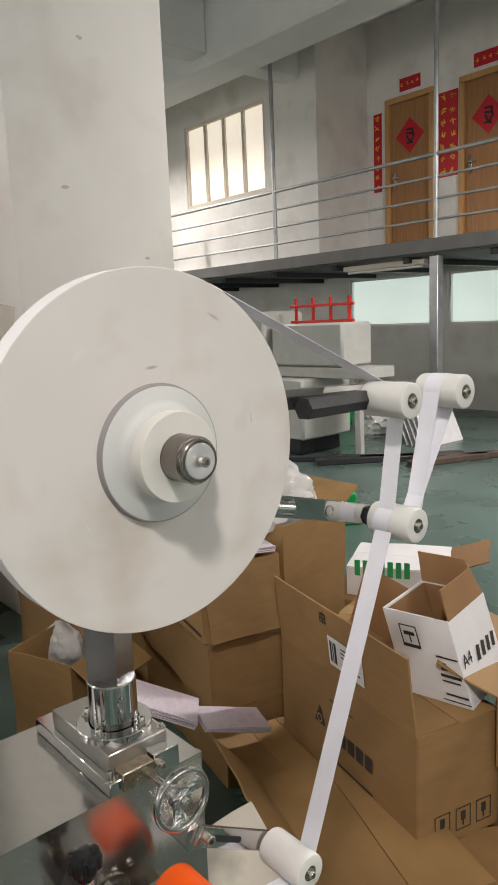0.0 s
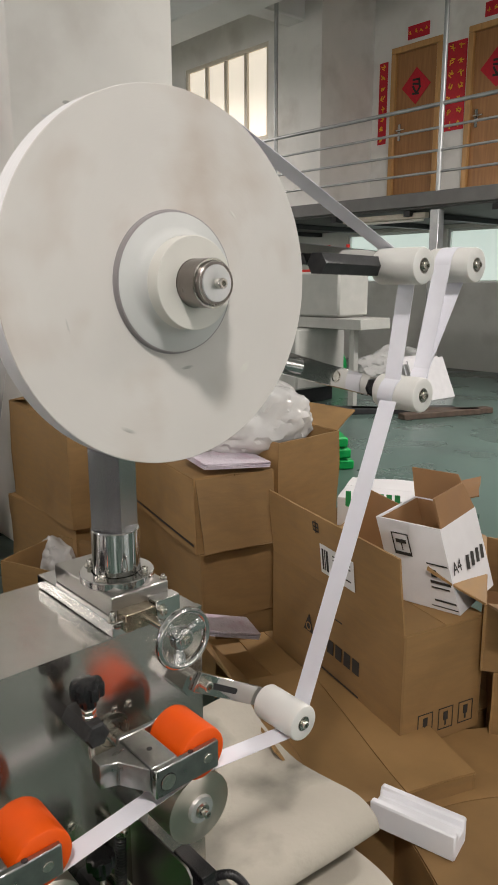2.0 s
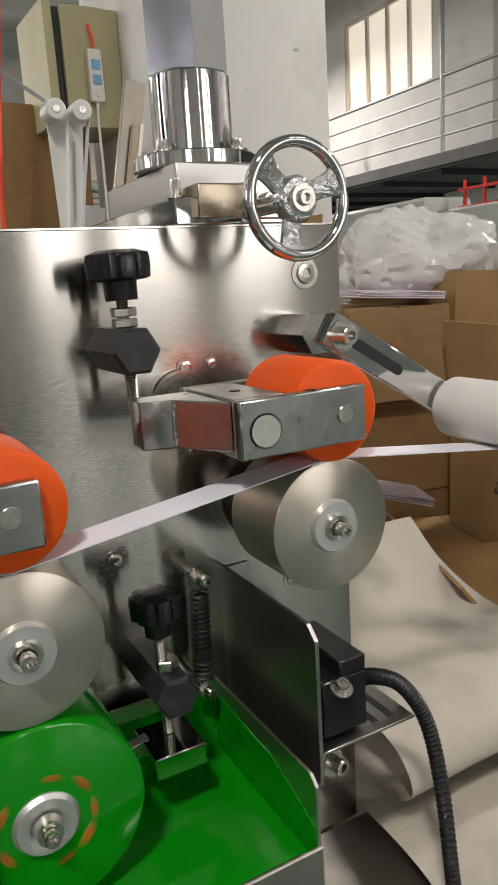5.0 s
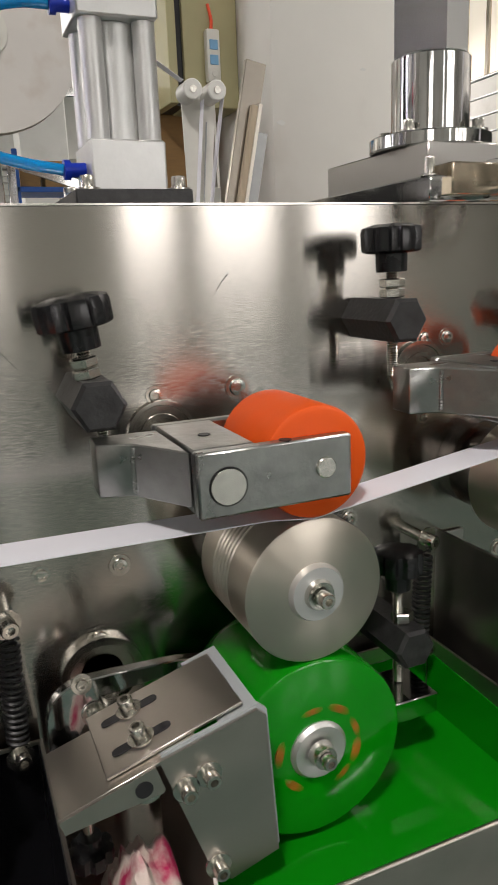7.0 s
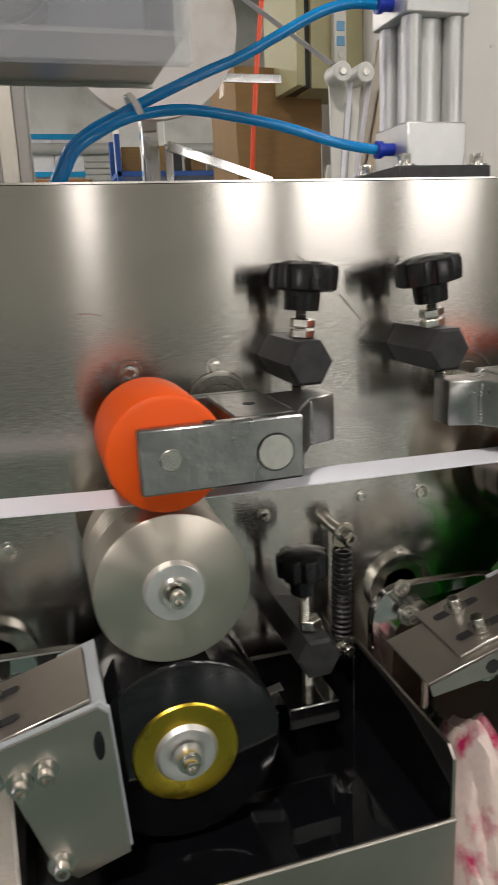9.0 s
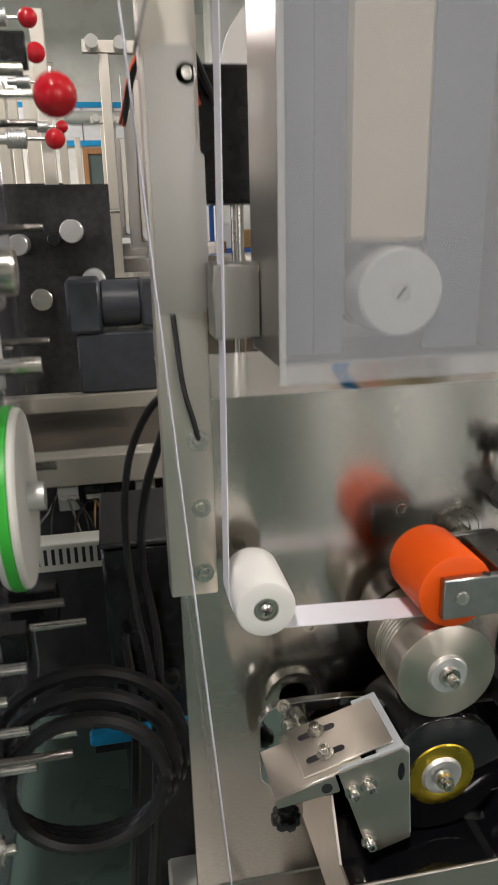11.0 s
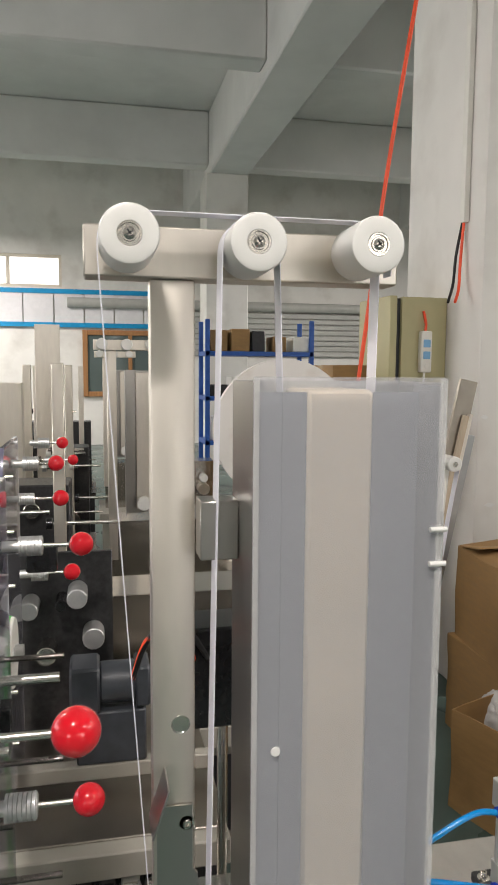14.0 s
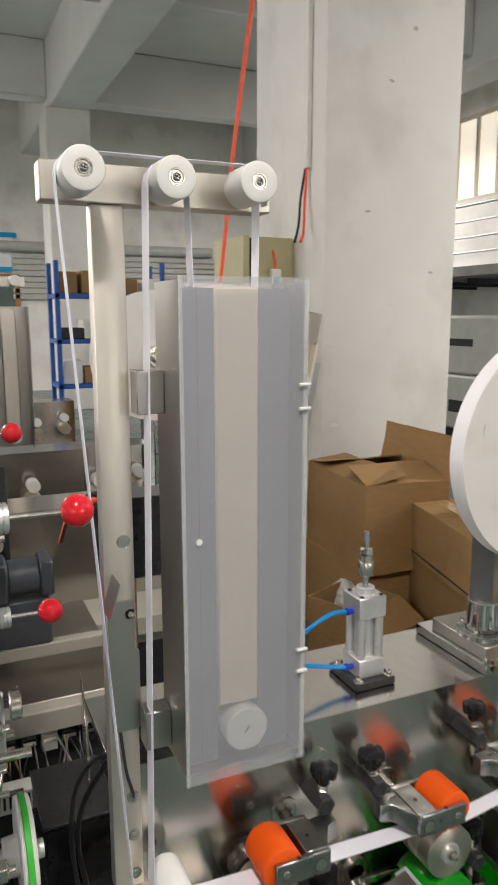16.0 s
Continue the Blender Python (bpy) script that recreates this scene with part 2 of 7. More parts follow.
GLASSW = mat("lit_window_pane", (1.0, 0.90, 0.76), 0.4, 0.0, 0.03, 2, emit=0.62)
DARKG = mat("dark_green_glass", (0.10, 0.13, 0.125), 0.06, 0.0, 0.1, 2)
GLASSG = mat("lit_office_glass", (0.78, 0.90, 0.83), 0.3, 0.0, 0.25, 1.6, emit=0.62)
TUBEGLOW = mat("glowing_tube", (1.0, 0.97, 0.92), 0.4, 0.0, 0.0, 2, emit=6.0)
SKYGLOW = mat("bright_window_pane", (1.0, 0.98, 0.95), 0.4, 0.0, 0.0, 2, emit=1.0)
EDGEV = mat("violet_acrylic_edge", (0.44, 0.42, 0.58), 0.1, 0.0, 0.25, 20, 0.2, 30, transmit=0.65, ior=1.3)
CABLE = mat("black_cable", (0.012, 0.012, 0.013), 0.4, 0.0, 0.1, 30)
MESHG = mat("cable_clutter_grey", (0.14, 0.14, 0.14), 0.6, 0.2, 0.6, 40, 0.3)


# ---- mesh helpers ----
def thing(name, label, category, at=(0, 0, 0), group="", kind=""):
    ob = new(name)
    ob.location = at
    ob.empty_display_size = 0.02
    return tagged(ob, label, category, group, kind)


def finish(bm, smooth):
    bmesh.ops.remove_doubles(bm, verts=bm.verts, dist=1e-6)
    bmesh.ops.recalc_face_normals(bm, faces=bm.faces)
    if smooth:
        for f in bm.faces:
            f.smooth = True
        for e in bm.edges:
            e.smooth = len(e.link_faces) == 2 and e.calc_face_angle(0) < radians(38)


def root_of(ob):
    p = Vector((0, 0, 0))
    while ob is not None:
        p += ob.location
        ob = ob.parent
    return p


def part(name, bm, material, parent, label="", smooth=True):
    """One mesh object under a thing or a part; bm is in world coordinates."""
    finish(bm, smooth)
    bmesh.ops.translate(bm, verts=bm.verts, vec=-root_of(parent))
    me = bpy.data.meshes.new(name)
    bm.to_mesh(me)
    bm.free()
    me.materials.append(material)
    ob = new(name, me)
    ob.parent = parent
    if label:
        tagged(ob, label)
    return ob


def solo(name, bm, material, label, category="", kind="", group="", smooth=True):
    finish(bm, smooth)
    me = bpy.data.meshes.new(name)
    bm.to_mesh(me)
    bm.free()
    me.materials.append(material)
    return tagged(new(name, me), label, category, group, kind)


def join(*bms):
    out = bmesh.new()
    for b in bms:
        me = bpy.data.meshes.new("tmp")
        b.to_mesh(me)
        b.free()
        out.from_mesh(me)
        bpy.data.meshes.remove(me)
    return out


def box(x0, x1, y0, y1, z0, z1, bev=0.0, seg=1):
    bm = bmesh.new()
    bmesh.ops.create_cube(bm, size=1, matrix=Matrix.Translation(((x0 + x1) / 2, (y0 + y1) / 2, (z0 + z1) / 2)) @ Matrix.Diagonal((abs(x1 - x0), abs(y1 - y0), abs(z1 - z0), 1)))
    if bev:
        bmesh.ops.bevel(bm, geom=bm.edges[:], offset=bev, segments=seg, profile=0.5, affect="EDGES")
    return bm


def moved(bm, m):
    bmesh.ops.transform(bm, matrix=m, verts=bm.verts)
    return bm


def turned(bm, centre, axis, degrees):
    return moved(bm, Matrix.Translation(centre) @ Matrix.Rotation(radians(degrees), 4, axis) @ Matrix.Translation(-Vector(centre)))


def lathe(profile, a, b, seg=40):
    """Turn a profile of (distance along, radius) about the axis from a towards b."""
    a, b = Vector(a), Vector(b)
    q = (b - a).to_track_quat("Z", "Y").to_matrix()
    bm = bmesh.new()
    rings = []
    for d, r in profile:
        if r < 1e-6:
            rings.append([bm.verts.new(a + q @ Vector((0, 0, d)))])
        else:
            rings.append([bm.verts.new(a + q @ Vector((r * math.cos(2 * math.pi * i / seg), r * math.sin(2 * math.pi * i / seg), d))) for i in range(seg)])
    for u, v in zip(rings, rings[1:]):
        for i in range(seg):
            j = (i + 1) % seg
            if len(u) == 1 and len(v) > 1:
                bm.faces.new((u[0], v[i], v[j]))
            elif len(v) == 1 and len(u) > 1:
                bm.faces.new((u[i], v[0], u[j]))
            elif len(u) > 1:
                bm.faces.new((u[i], v[i], v[j], u[j]))
    return bm


def rod(a, b, r, seg=20, chamfer=0.0, hole=0.0):
    n = (Vector(b) - Vector(a)).length
    c = chamfer
    prof = [(0, hole), (0, r - c)] + ([(c, r), (n - c, r)] if c else [(0, r), (n, r)]) + [(n, r - c), (n, hole)]
    if hole:
        prof.append((0, hole))
    return lathe(prof, a, b, seg)


def prism(a, b, r, sides=6):
    return rod(a, b, r, sides, 0.0)


def extrude(points, axis, d0, d1, bev=0.0):
    """A flat outline, extruded along an axis; points are in the other two axes, in order x, y, z."""
    bm = bmesh.new()
    i = "xyz".index(axis)
    rest = [k for k in range(3) if k != i]

    def at(p, d):
        v = [0, 0, 0]
        v[rest[0]], v[rest[1]], v[i] = p[0], p[1], d
        return v

    lo = [bm.verts.new(at(p, d0)) for p in points]
    hi = [bm.verts.new(at(p, d1)) for p in points]
    bm.faces.new(lo)
    bm.faces.new(hi[::-1])
    for k in range(len(points)):
        j = (k + 1) % len(points)
        bm.faces.new((lo[k], hi[k], hi[j], lo[j]))
    bmesh.ops.recalc_face_normals(bm, faces=bm.faces)
    if bev:
        bmesh.ops.bevel(bm, geom=bm.edges[:], offset=bev, segments=1, affect="EDGES")
    return bm


def smooth_line(points, n=10):
    """A Catmull-Rom line through the points."""
    P = [Vector(p) for p in points]
    P = [2 * P[0] - P[1]] + P + [2 * P[-1] - P[-2]]
    out = []
    for k in range(1, len(P) - 2):
        for s in range(n):
            t = s / n
            a, b, c, d = P[k - 1:k + 3]
            out.append(0.5 * ((2 * b) + (c - a) * t + (2 * a - 5 * b + 4 * c - d) * t * t + (3 * b - a - 3 * c + d) * t ** 3))
    return out + [P[-2]]


def tube(points, r, seg=10, n=10, rings=0.0):
    """A round tube along a smooth line; rings makes it corrugated."""
    line = smooth_line(points, n) if n else [Vector(p) for p in points]
    bm = bmesh.new()
    prev = None
    up = Vector((0.3, 0.2, 1)).normalized()
    for k, c in enumerate(line):
        d = (line[min(k + 1, len(line) - 1)] - line[max(k - 1, 0)]).normalized()
        s = d.cross(up)
        if s.length < 0.05:
            s = d.cross(Vector((1, 0, 0)))
        s.normalize()
        w = s.cross(d)
        rr = r * (1 + (rings if k % 2 else -rings))
        ring = [bm.verts.new(c + rr * (math.cos(2 * math.pi * i / seg) * s + math.sin(2 * math.pi * i / seg) * w)) for i in range(seg)]
        if prev:
            for i in range(seg):
                j = (i + 1) % seg
                bm.faces.new((prev[i], ring[i], ring[j], prev[j]))
        else:
            bm.faces.new(ring)
        prev = ring
    bm.faces.new(prev[::-1])
    return bm


def strip(line, y0, y1, thick=0.0004, y0b=None, y1b=None):
    """A tape along (x, z) points, between y0 and y1 (drifting to y0b, y1b), with thickness."""
    y0b = y0 if y0b is None else y0b
    y1b = y1 if y1b is None else y1b
    bm = bmesh.new()
    top, bot = [], []
    m = len(line)
    for k, (x, z) in enumerate(line):
        a, b = line[max(k - 1, 0)], line[min(k + 1, m - 1)]
        d = Vector((b[0] - a[0], b[1] - a[1])).normalized()
        nx, nz = -d.y * thick, d.x * thick
        f = k / (m - 1)
        ya, yb = y0 + (y0b - y0) * f, y1 + (y1b - y1) * f
        top.append((bm.verts.new((x + nx, ya, z + nz)), bm.verts.new((x + nx, yb, z + nz))))
        bot.append((bm.verts.new((x - nx, ya, z - nz)), bm.verts.new((x - nx, yb, z - nz))))
    for k in range(m - 1):
        bm.faces.new((top[k][0], top[k][1], top[k + 1][1], top[k + 1][0]))
        bm.faces.new((bot[k][0], bot[k + 1][0], bot[k + 1][1], bot[k][1]))
        bm.faces.new((top[k][0], top[k + 1][0], bot[k + 1][0], bot[k][0]))
        bm.faces.new((top[k][1], bot[k][1], bot[k + 1][1], top[k + 1][1]))
    return bm


def arc(cx, cz, r, a0, a1, n=10):
    return [(cx + r * math.cos(radians(a0 + (a1 - a0) * k / n)), cz + r * math.sin(radians(a0 + (a1 - a0) * k / n))) for k in range(n + 1)]


def cap_screw(parent, p, way, r=0.0045, length=0.008, washer=True, name="screw"):
    """A socket head screw standing on p, its head along way."""
    p, way = Vector(p), Vector(way).normalized()
    b = p + way
    bms = []
    if washer:
        bms.append(lathe([(0, 0), (0, r * 1.7), (0.0012, r * 1.7), (0.0012, 0)], p, b, 20))
    bms.append(lathe([(0.001, 0), (0.001, r), (length - 0.0008, r), (length, r * 0.88), (length, r * 0.52), (length * 0.45, r * 0.5), (length * 0.45, 0)], p, b, 18))
    return part(name, join(*bms), BOLT, parent, "steel socket head screw")

# ---- the hall ----
solo("floor", box(-7.3, 12.0, -7.3, 13.3, FLOOR - 0.2, FLOOR), FLOORM, "green painted concrete factory floor, scuffed and dull", kind="structure")
CZ = 5.3
solo("ceiling", box(-7.3, 12.0, -7.3, 13.3, CZ, CZ + 0.2), CEIL, "grey painted concrete slab ceiling", kind="structure")
BEAMZ = 4.45
for k, bx in enumerate((-5.2, 1.05, 5.2)):
    solo("ceiling_beam", box(bx, bx + 0.55, -7.0, 13.0, BEAMZ, CZ, 0.02), CEIL, "grey painted concrete ceiling beam", kind="structure")
for by in (-4.2, -0.8, 2.9, 6.1, 9.6):
    for x0, x1 in ((-7.0, -5.2), (-4.65, 1.05), (1.6, 5.2), (5.75, 11.5)):
        solo("cross_beam", box(x0, x1, by, by + 0.3, BEAMZ + 0.12, CZ, 0.02), CEIL, "grey painted concrete cross beam", kind="structure")


def holed_wall(name, axis, at, thick, u0, u1, z0, z1, holes, label):
    """A wall with openings (u0, u1, z0, z1) right through it, made of butted pieces in one mesh."""
    us = sorted({u0, u1, *[h[0] for h in holes], *[h[1] for h in holes]})
    zs = sorted({z0, z1, *[h[2] for h in holes], *[h[3] for h in holes]})
    bms = []
    for a, b in zip(us, us[1:]):
        for c, d in zip(zs, zs[1:]):
            mu, mz = (a + b) / 2, (c + d) / 2
            if any(h[0] < mu < h[1] and h[2] < mz < h[3] for h in holes):
                continue
            bms.append(box(a, b, at, at + thick, c, d) if axis == "y" else box(at, at + thick, a, b, c, d))
    return solo(name, join(*bms), WALL, label, kind="structure", smooth=False)


def window_unit(name, axis, at, u0, u1, z0, z1, panes, glow, frame_mat=IVORY, bar=0.05):
    """A window in a wall's opening: outer frame, mullions and one pane each."""
    mid = ((u0 + u1) / 2, at, z0) if axis == "y" else (at, (u0 + u1) / 2, z0)
    w = thing(name, "framed factory window with bright panes", "window", mid, kind="structure")

    def bx(a, b, c, d, t0, t1):
        return box(a, b, at + t0, at + t1, c, d, 0.004) if axis == "y" else box(at + t0, at + t1, a, b, c, d, 0.004)

    part("window_frame", join(bx(u0, u1, z0, z0 + bar, -0.02, 0.06), bx(u0, u1, z1 - bar, z1, -0.02, 0.06), bx(u0, u0 + bar, z0 + bar, z1 - bar, -0.02, 0.06), bx(u1 - bar, u1, z0 + bar, z1 - bar, -0.02, 0.06)), frame_mat, w)
    step = (u1 - u0 - 2 * bar) / panes
    for k in range(panes):
        a = u0 + bar + k * step
        if k:
            part("mullion", bx(a - 0.03, a + 0.03, z0 + bar, z1 - bar, -0.012, 0.055), frame_mat, w)
        part("pane", bx(a + (0.03 if k else 0), a + step - (0.03 if k < panes - 1 else 0), z0 + bar, z1 - bar, 0.02, 0.028), glow, w)
    return w


# wall behind the camera, with a long band of windows that lights the hall
holes = SOUTH
holed_wall("wall_south", "y", -7.2, 0.2, -7.2, 11.8, FLOOR, CZ, holes, "white plastered hall wall with windows")
for k, h in enumerate(holes):
    window_unit("window_%d" % (k + 11), "y", -7.1, *h, 1, SKYGLOW)
holed_wall("wall_west", "x", -7.2, 0.2, -7.0, 13.0, FLOOR, CZ, [(0.5, 5.5, 1.7, 3.5)], "white plastered hall wall with windows")
# unseen west window, added as a source to brighten the hall
window_unit("window_5", "x", -7.1, 0.5, 5.5, 1.7, 3.5, 4, SKYGLOW)
holed_wall("wall_north", "y", 12.6, 0.2, -7.0, 11.8, FLOOR, CZ, [(-6.2, -4.6, 2.2, 3.9), (-2.9, -1.09, 3.16, 3.72)], "pale plastered far wall")
window_unit("window_6", "y", 12.65, -6.2, -4.6, 2.2, 3.9, 2, SKYGLOW)
window_unit("window_7", "y", 12.65, -2.9, -1.09, 3.16, 3.72, 2, SKYGLOW)

# gallery wall with two doors, the projecting bay beside it with a window
DX, RX, BX, BY, MZ = 7.6, 6.03, 6.63, 5.81, 2.34
DOORS = [(4.772, 5.51), (3.686, 4.424)]
holed_wall("wall_gallery", "x", DX, 0.2, -7.0, BY, MZ, CZ, [(a, b, MZ, MZ + 1.967) for a, b in DOORS], "white plastered gallery wall with door openings")
holed_wall("wall_bay_side", "y", BY, 0.15, BX + 0.15, DX + 0.2, MZ, CZ, [], "white plastered bay return wall")
holed_wall("wall_bay", "x", BX, 0.15, BY, 12.6, MZ, CZ, [(6.745, 8.53, 3.33, 4.5)], "white plastered bay wall with a wide window")
window_unit("window_8", "x", BX + 0.03, 6.745, 8.53, 3.33, 4.5, 4, GLASSW)
holed_wall("wall_east", "x", DX + 0.4, 0.2, -7.0, 12.6, FLOOR, MZ - 0.142, [(3.3, 4.85, 1.47, 2.15), (5.0, 6.53, 1.47, 2.15)], "white wall under the gallery with office windows")
for k, (a, b) in enumerate(((3.3, 4.85), (5.0, 6.53))):
    window_unit("window_%d" % (9 + k), "x", DX + 0.45, a, b, 1.47, 2.15, 1, GLASSG, ALUM, 0.035)
solo("gallery_floor", box(RX, 11.5, -7.0, 12.6, MZ - 0.14, MZ, 0.01), DUSTY, "steel edged gallery floor slab", kind="structure")
solo("gallery_edge", box(RX - 0.05, RX, -7.0, 12.6, MZ - 0.12, MZ + 0.015, 0.006), DUSTY, "galvanised steel gallery edge beam", kind="structure")
for gy in range(-6, 12, 1):
    solo("gallery_joist", box(RX + 0.02, DX + 0.38, gy, gy + 0.08, MZ - 0.2, MZ - 0.142, 0.004), DARK, "dark steel joist under the gallery", kind="structure")


def door(y0, y1):
    d = thing("door", "closed brown wooden door with a red paper diamond", "door", (DX, (y0 + y1) / 2, MZ), "gallery doors")
    part("door_frame", join(box(DX - 0.03, DX + 0.1, y0, y0 + 0.07, MZ, MZ + 1.90, 0.006), box(DX - 0.03, DX + 0.1, y1 - 0.07, y1, MZ, MZ + 1.90, 0.006), box(DX - 0.03, DX + 0.1, y0, y1, MZ + 1.90, MZ + 1.967, 0.006)), WOODL, d, "lighter varnished door frame")
    leaf = part("door_leaf", box(DX + 0.01, DX + 0.05, y0 + 0.072, y1 - 0.072, MZ + 0.01, MZ + 1.895, 0.004), WOODM, d)
    part("door_handle", join(box(DX - 0.005, DX + 0.01, y1 - 0.16, y1 - 0.12, MZ + 0.88, MZ + 1.08, 0.004), rod((DX - 0.05, y1 - 0.14, MZ + 1.0), (DX, y1 - 0.14, MZ + 1.0), 0.01, 12), rod((DX - 0.045, y1 - 0.25, MZ + 1.0), (DX - 0.045, y1 - 0.13, MZ + 1.0), 0.009, 12)), CHROME, leaf, "bright lever handle")
    c = ((y0 + y1) / 2, MZ + 1.486)
    dm = part("paper_diamond", turned(box(DX + 0.001, DX + 0.006, c[0] - 0.15, c[0] + 0.15, c[1] - 0.15, c[1] + 0.15), (DX, *c), "X", 45), REDP, d, "red paper diamond with dark brush figure")
    part("brush_figure", join(*[turned(box(DX - 0.004, DX - 0.001, c[0] + u - 0.05, c[0] + u + 0.05, c[1] + v - 0.012, c[1] + v + 0.012), (DX, c[0] + u, c[1] + v), "X", a) for u, v, a in ((0, 0.07, 0), (0, 0.02, 10), (0.02, -0.04, 60), (-0.04, -0.05, -50), (0, -0.09, 5), (-0.05, 0.03, 80))]), PRINT, dm)
    return d


for y0, y1 in DOORS:
    door(y0, y1)


def couplet(y0, y1, z0, z1, rows, cols, label):
    s = thing("paper_couplet", label, "banner", (DX - 0.004, (y0 + y1) / 2, z0), "red paper couplets")
    part("sheet", box(DX - 0.006, DX - 0.001, y0, y1, z0, z1), REDP, s)
    rnd = random.Random(int(z0 * 100 + y0 * 10))
    for i in range(rows):
        for j in range(cols):
            bms = []
            cy = y0 + (y1 - y0) * (j + 0.5) / cols
            cz = z1 - (z1 - z0) * (i + 0.5) / rows
            w = min((y1 - y0) / cols, (z1 - z0) / rows) * 0.34
            for _ in range(4):
                a = rnd.uniform(0, 180)
                u, v = rnd.uniform(-0.5, 0.5) * w, rnd.uniform(-0.5, 0.5) * w
                bms.append(turned(box(DX - 0.011, DX - 0.008, cy + u - w * 0.6, cy + u + w * 0.6, cz + v - w * 0.13, cz + v + w * 0.13), (DX, cy + u, cz + v), "X", a))
            part("gold_figure", join(*bms), GOLD, s, "gold brush strokes too small to read")
    return s


couplet(5.575, 5.705, MZ + 0.874, MZ + 1.84, 8, 1, "narrow red paper strip with gold strokes beside the door")
couplet(4.446, 4.71, MZ + 0.895, MZ + 1.86, 7, 2, "wide red paper strip with gold strokes between the doors")
couplet(4.975, 5.287, MZ + 2.02, MZ + 2.17, 1, 4, "small red paper panel with gold strokes above the door")
couplet(3.9, 4.243, MZ + 2.02, MZ + 2.17, 1, 4, "small red paper panel with gold strokes above the door")

rail = thing("railing", "galvanised pipe railing along the gallery edge", "railing", (RX, 4, MZ))
for py in (10.6, 8.25, 5.94, 3.645, 1.35, -0.95, -3.25):
    hi = CZ if py in (5.94, 3.645) else MZ + 0.79
    part("post", rod((RX - 0.025, py, MZ), (RX - 0.025, py, hi), 0.024, 12), GALV, rail)
for k, hz in enumerate((0.80, 0.59, 0.385, 0.19)):
    part("rail", rod((RX - 0.025, -6.9, MZ + hz), (RX - 0.025, 12.5, MZ + hz), 0.02 if k == 0 else 0.013, 12), GALV, rail)
solo("steel_column", join(box(RX - 0.06, RX + 0.04, 3.6, 3.7, FLOOR, MZ - 0.16, 0.006), box(RX - 0.12, RX + 0.1, 3.54, 3.76, FLOOR, FLOOR + 0.015)), GALV, "galvanised steel post carrying the gallery", "column")
lamp = thing("strip_lamp", "unlit white strip lamp under the gallery edge", "lamp", (6.2, 4.3, 2.1))
part("housing", box(6.1, 6.18, 3.85, 4.95, 2.12, 2.178, 0.01), IVORY, lamp)
part("tube", rod((6.14, 3.9, 2.105), (6.14, 4.9, 2.105), 0.014, 12), CORE, lamp)

# lamp bodies for the added hall lights
for lx, ly, power in FILL_TUBES:
    tl = thing("tube_lamp", "added fluorescent tube lamp under the ceiling that brightens the hall", "lamp", (lx, ly, 4.1), "ceiling tube lamps")
    part("housing", box(lx - 0.62, lx + 0.62, ly - 0.05, ly + 0.05, 4.1, 4.15, 0.008), CORE, tl)
    part("tube", rod((lx - 0.6, ly, 4.08), (lx + 0.6, ly, 4.08), 0.014, 12), TUBEGLOW, tl)
    for hx in (-0.5, 0.5):
        part("hanger", rod((lx + hx, ly, 4.15), (lx + hx, ly, CZ), 0.004, 8), GALV, tl)

bay = thing("bay_lamp", "round industrial bay lamp hung over the press", "lamp", (-1.1, -1.75, 4.05))
part("shade", lathe([(0, 0.19), (0.02, 0.19), (0.12, 0.06), (0.2, 0.05), (0.2, 0)], (-1.1, -1.75, 4.06), (-1.1, -1.75, 9), 36), ALUM, bay)
part("hanger", rod((-1.1, -1.75, 4.26), (-1.1, -1.75, CZ), 0.006, 8), GALV, bay)

# the big pillar by the machine, and others down the hall
pil = solo("pillar", box(0.97, 1.69, 2.0, 2.72, FLOOR, BEAMZ, 0.012, 2), WALL, "white plastered square pillar, chipped and smudged", kind="structure")
for px, py in ((1.0, 9.5), (-5.25, 6.0), (5.85, 9.5)):
    solo("pillar", box(px, px + 0.6, py, py + 0.6, FLOOR, BEAMZ, 0.012), WALL, "white plastered square pillar", kind="structure")
pd = thing("pillar_chips", "dark chips and scuffs in the pillar plaster", "chips", (1.0, 2.0, 1.5))
rnd = random.Random(4)
for k, (cx, cz, w) in enumerate(((1.3, 2.72, 0.018), (1.0, 1.56, 0.022), (1.19, 2.16, 0.02), (1.04, 1.2, 0.028), (1.42, 2.95, 0.02), (1.1, 2.1, 0.018), (1.55, 1.9, 0.016), (1.33, 1.75, 0.014))):
    pts = [(cx + w * rnd.uniform(0.5, 1) * math.cos(a), cz + 0.5 * w * rnd.uniform(0.4, 1) * math.sin(a)) for a in [i * 0.7 for i in range(9)]]
    part("chip", extrude(pts, "y", 1.9985, 2.002), CEIL if k % 2 else GREYM, pd, smooth=False)
tr = thing("cable_trunking", "white cable trunking with wires down the pillar", "trunking", (0.95, 2.3, 2.2))
part("channel", box(0.945, 0.968, 2.12, 2.16, 2.35, BEAMZ, 0.003), CORE, tr)
part("wire", tube([(0.955, 2.14, 2.36), (0.94, 2.13, 2.2), (0.92, 2.1, 2.08), (0.88, 2.05, 2.02)], 0.006, 8), REDC, tr, "red and green wire")
part("wire", tube([(0.955, 2.15, 2.36), (0.93, 2.15, 2.22), (0.905, 2.12, 2.1), (0.86, 2.07, 2.02)], 0.006, 8), CABLE, tr)
cab = thing("electric_cabinet", "olive steel electric cabinet, door ajar, on the pillar", "cabinet", (0.86, 2.42, 1.66))
part("body", join(box(0.757, 0.968, 2.284, 2.56, 1.66, 2.06, 0.004), box(0.757, 0.9, 2.28, 2.2838, 1.66, 2.06)), OLIVE, cab)
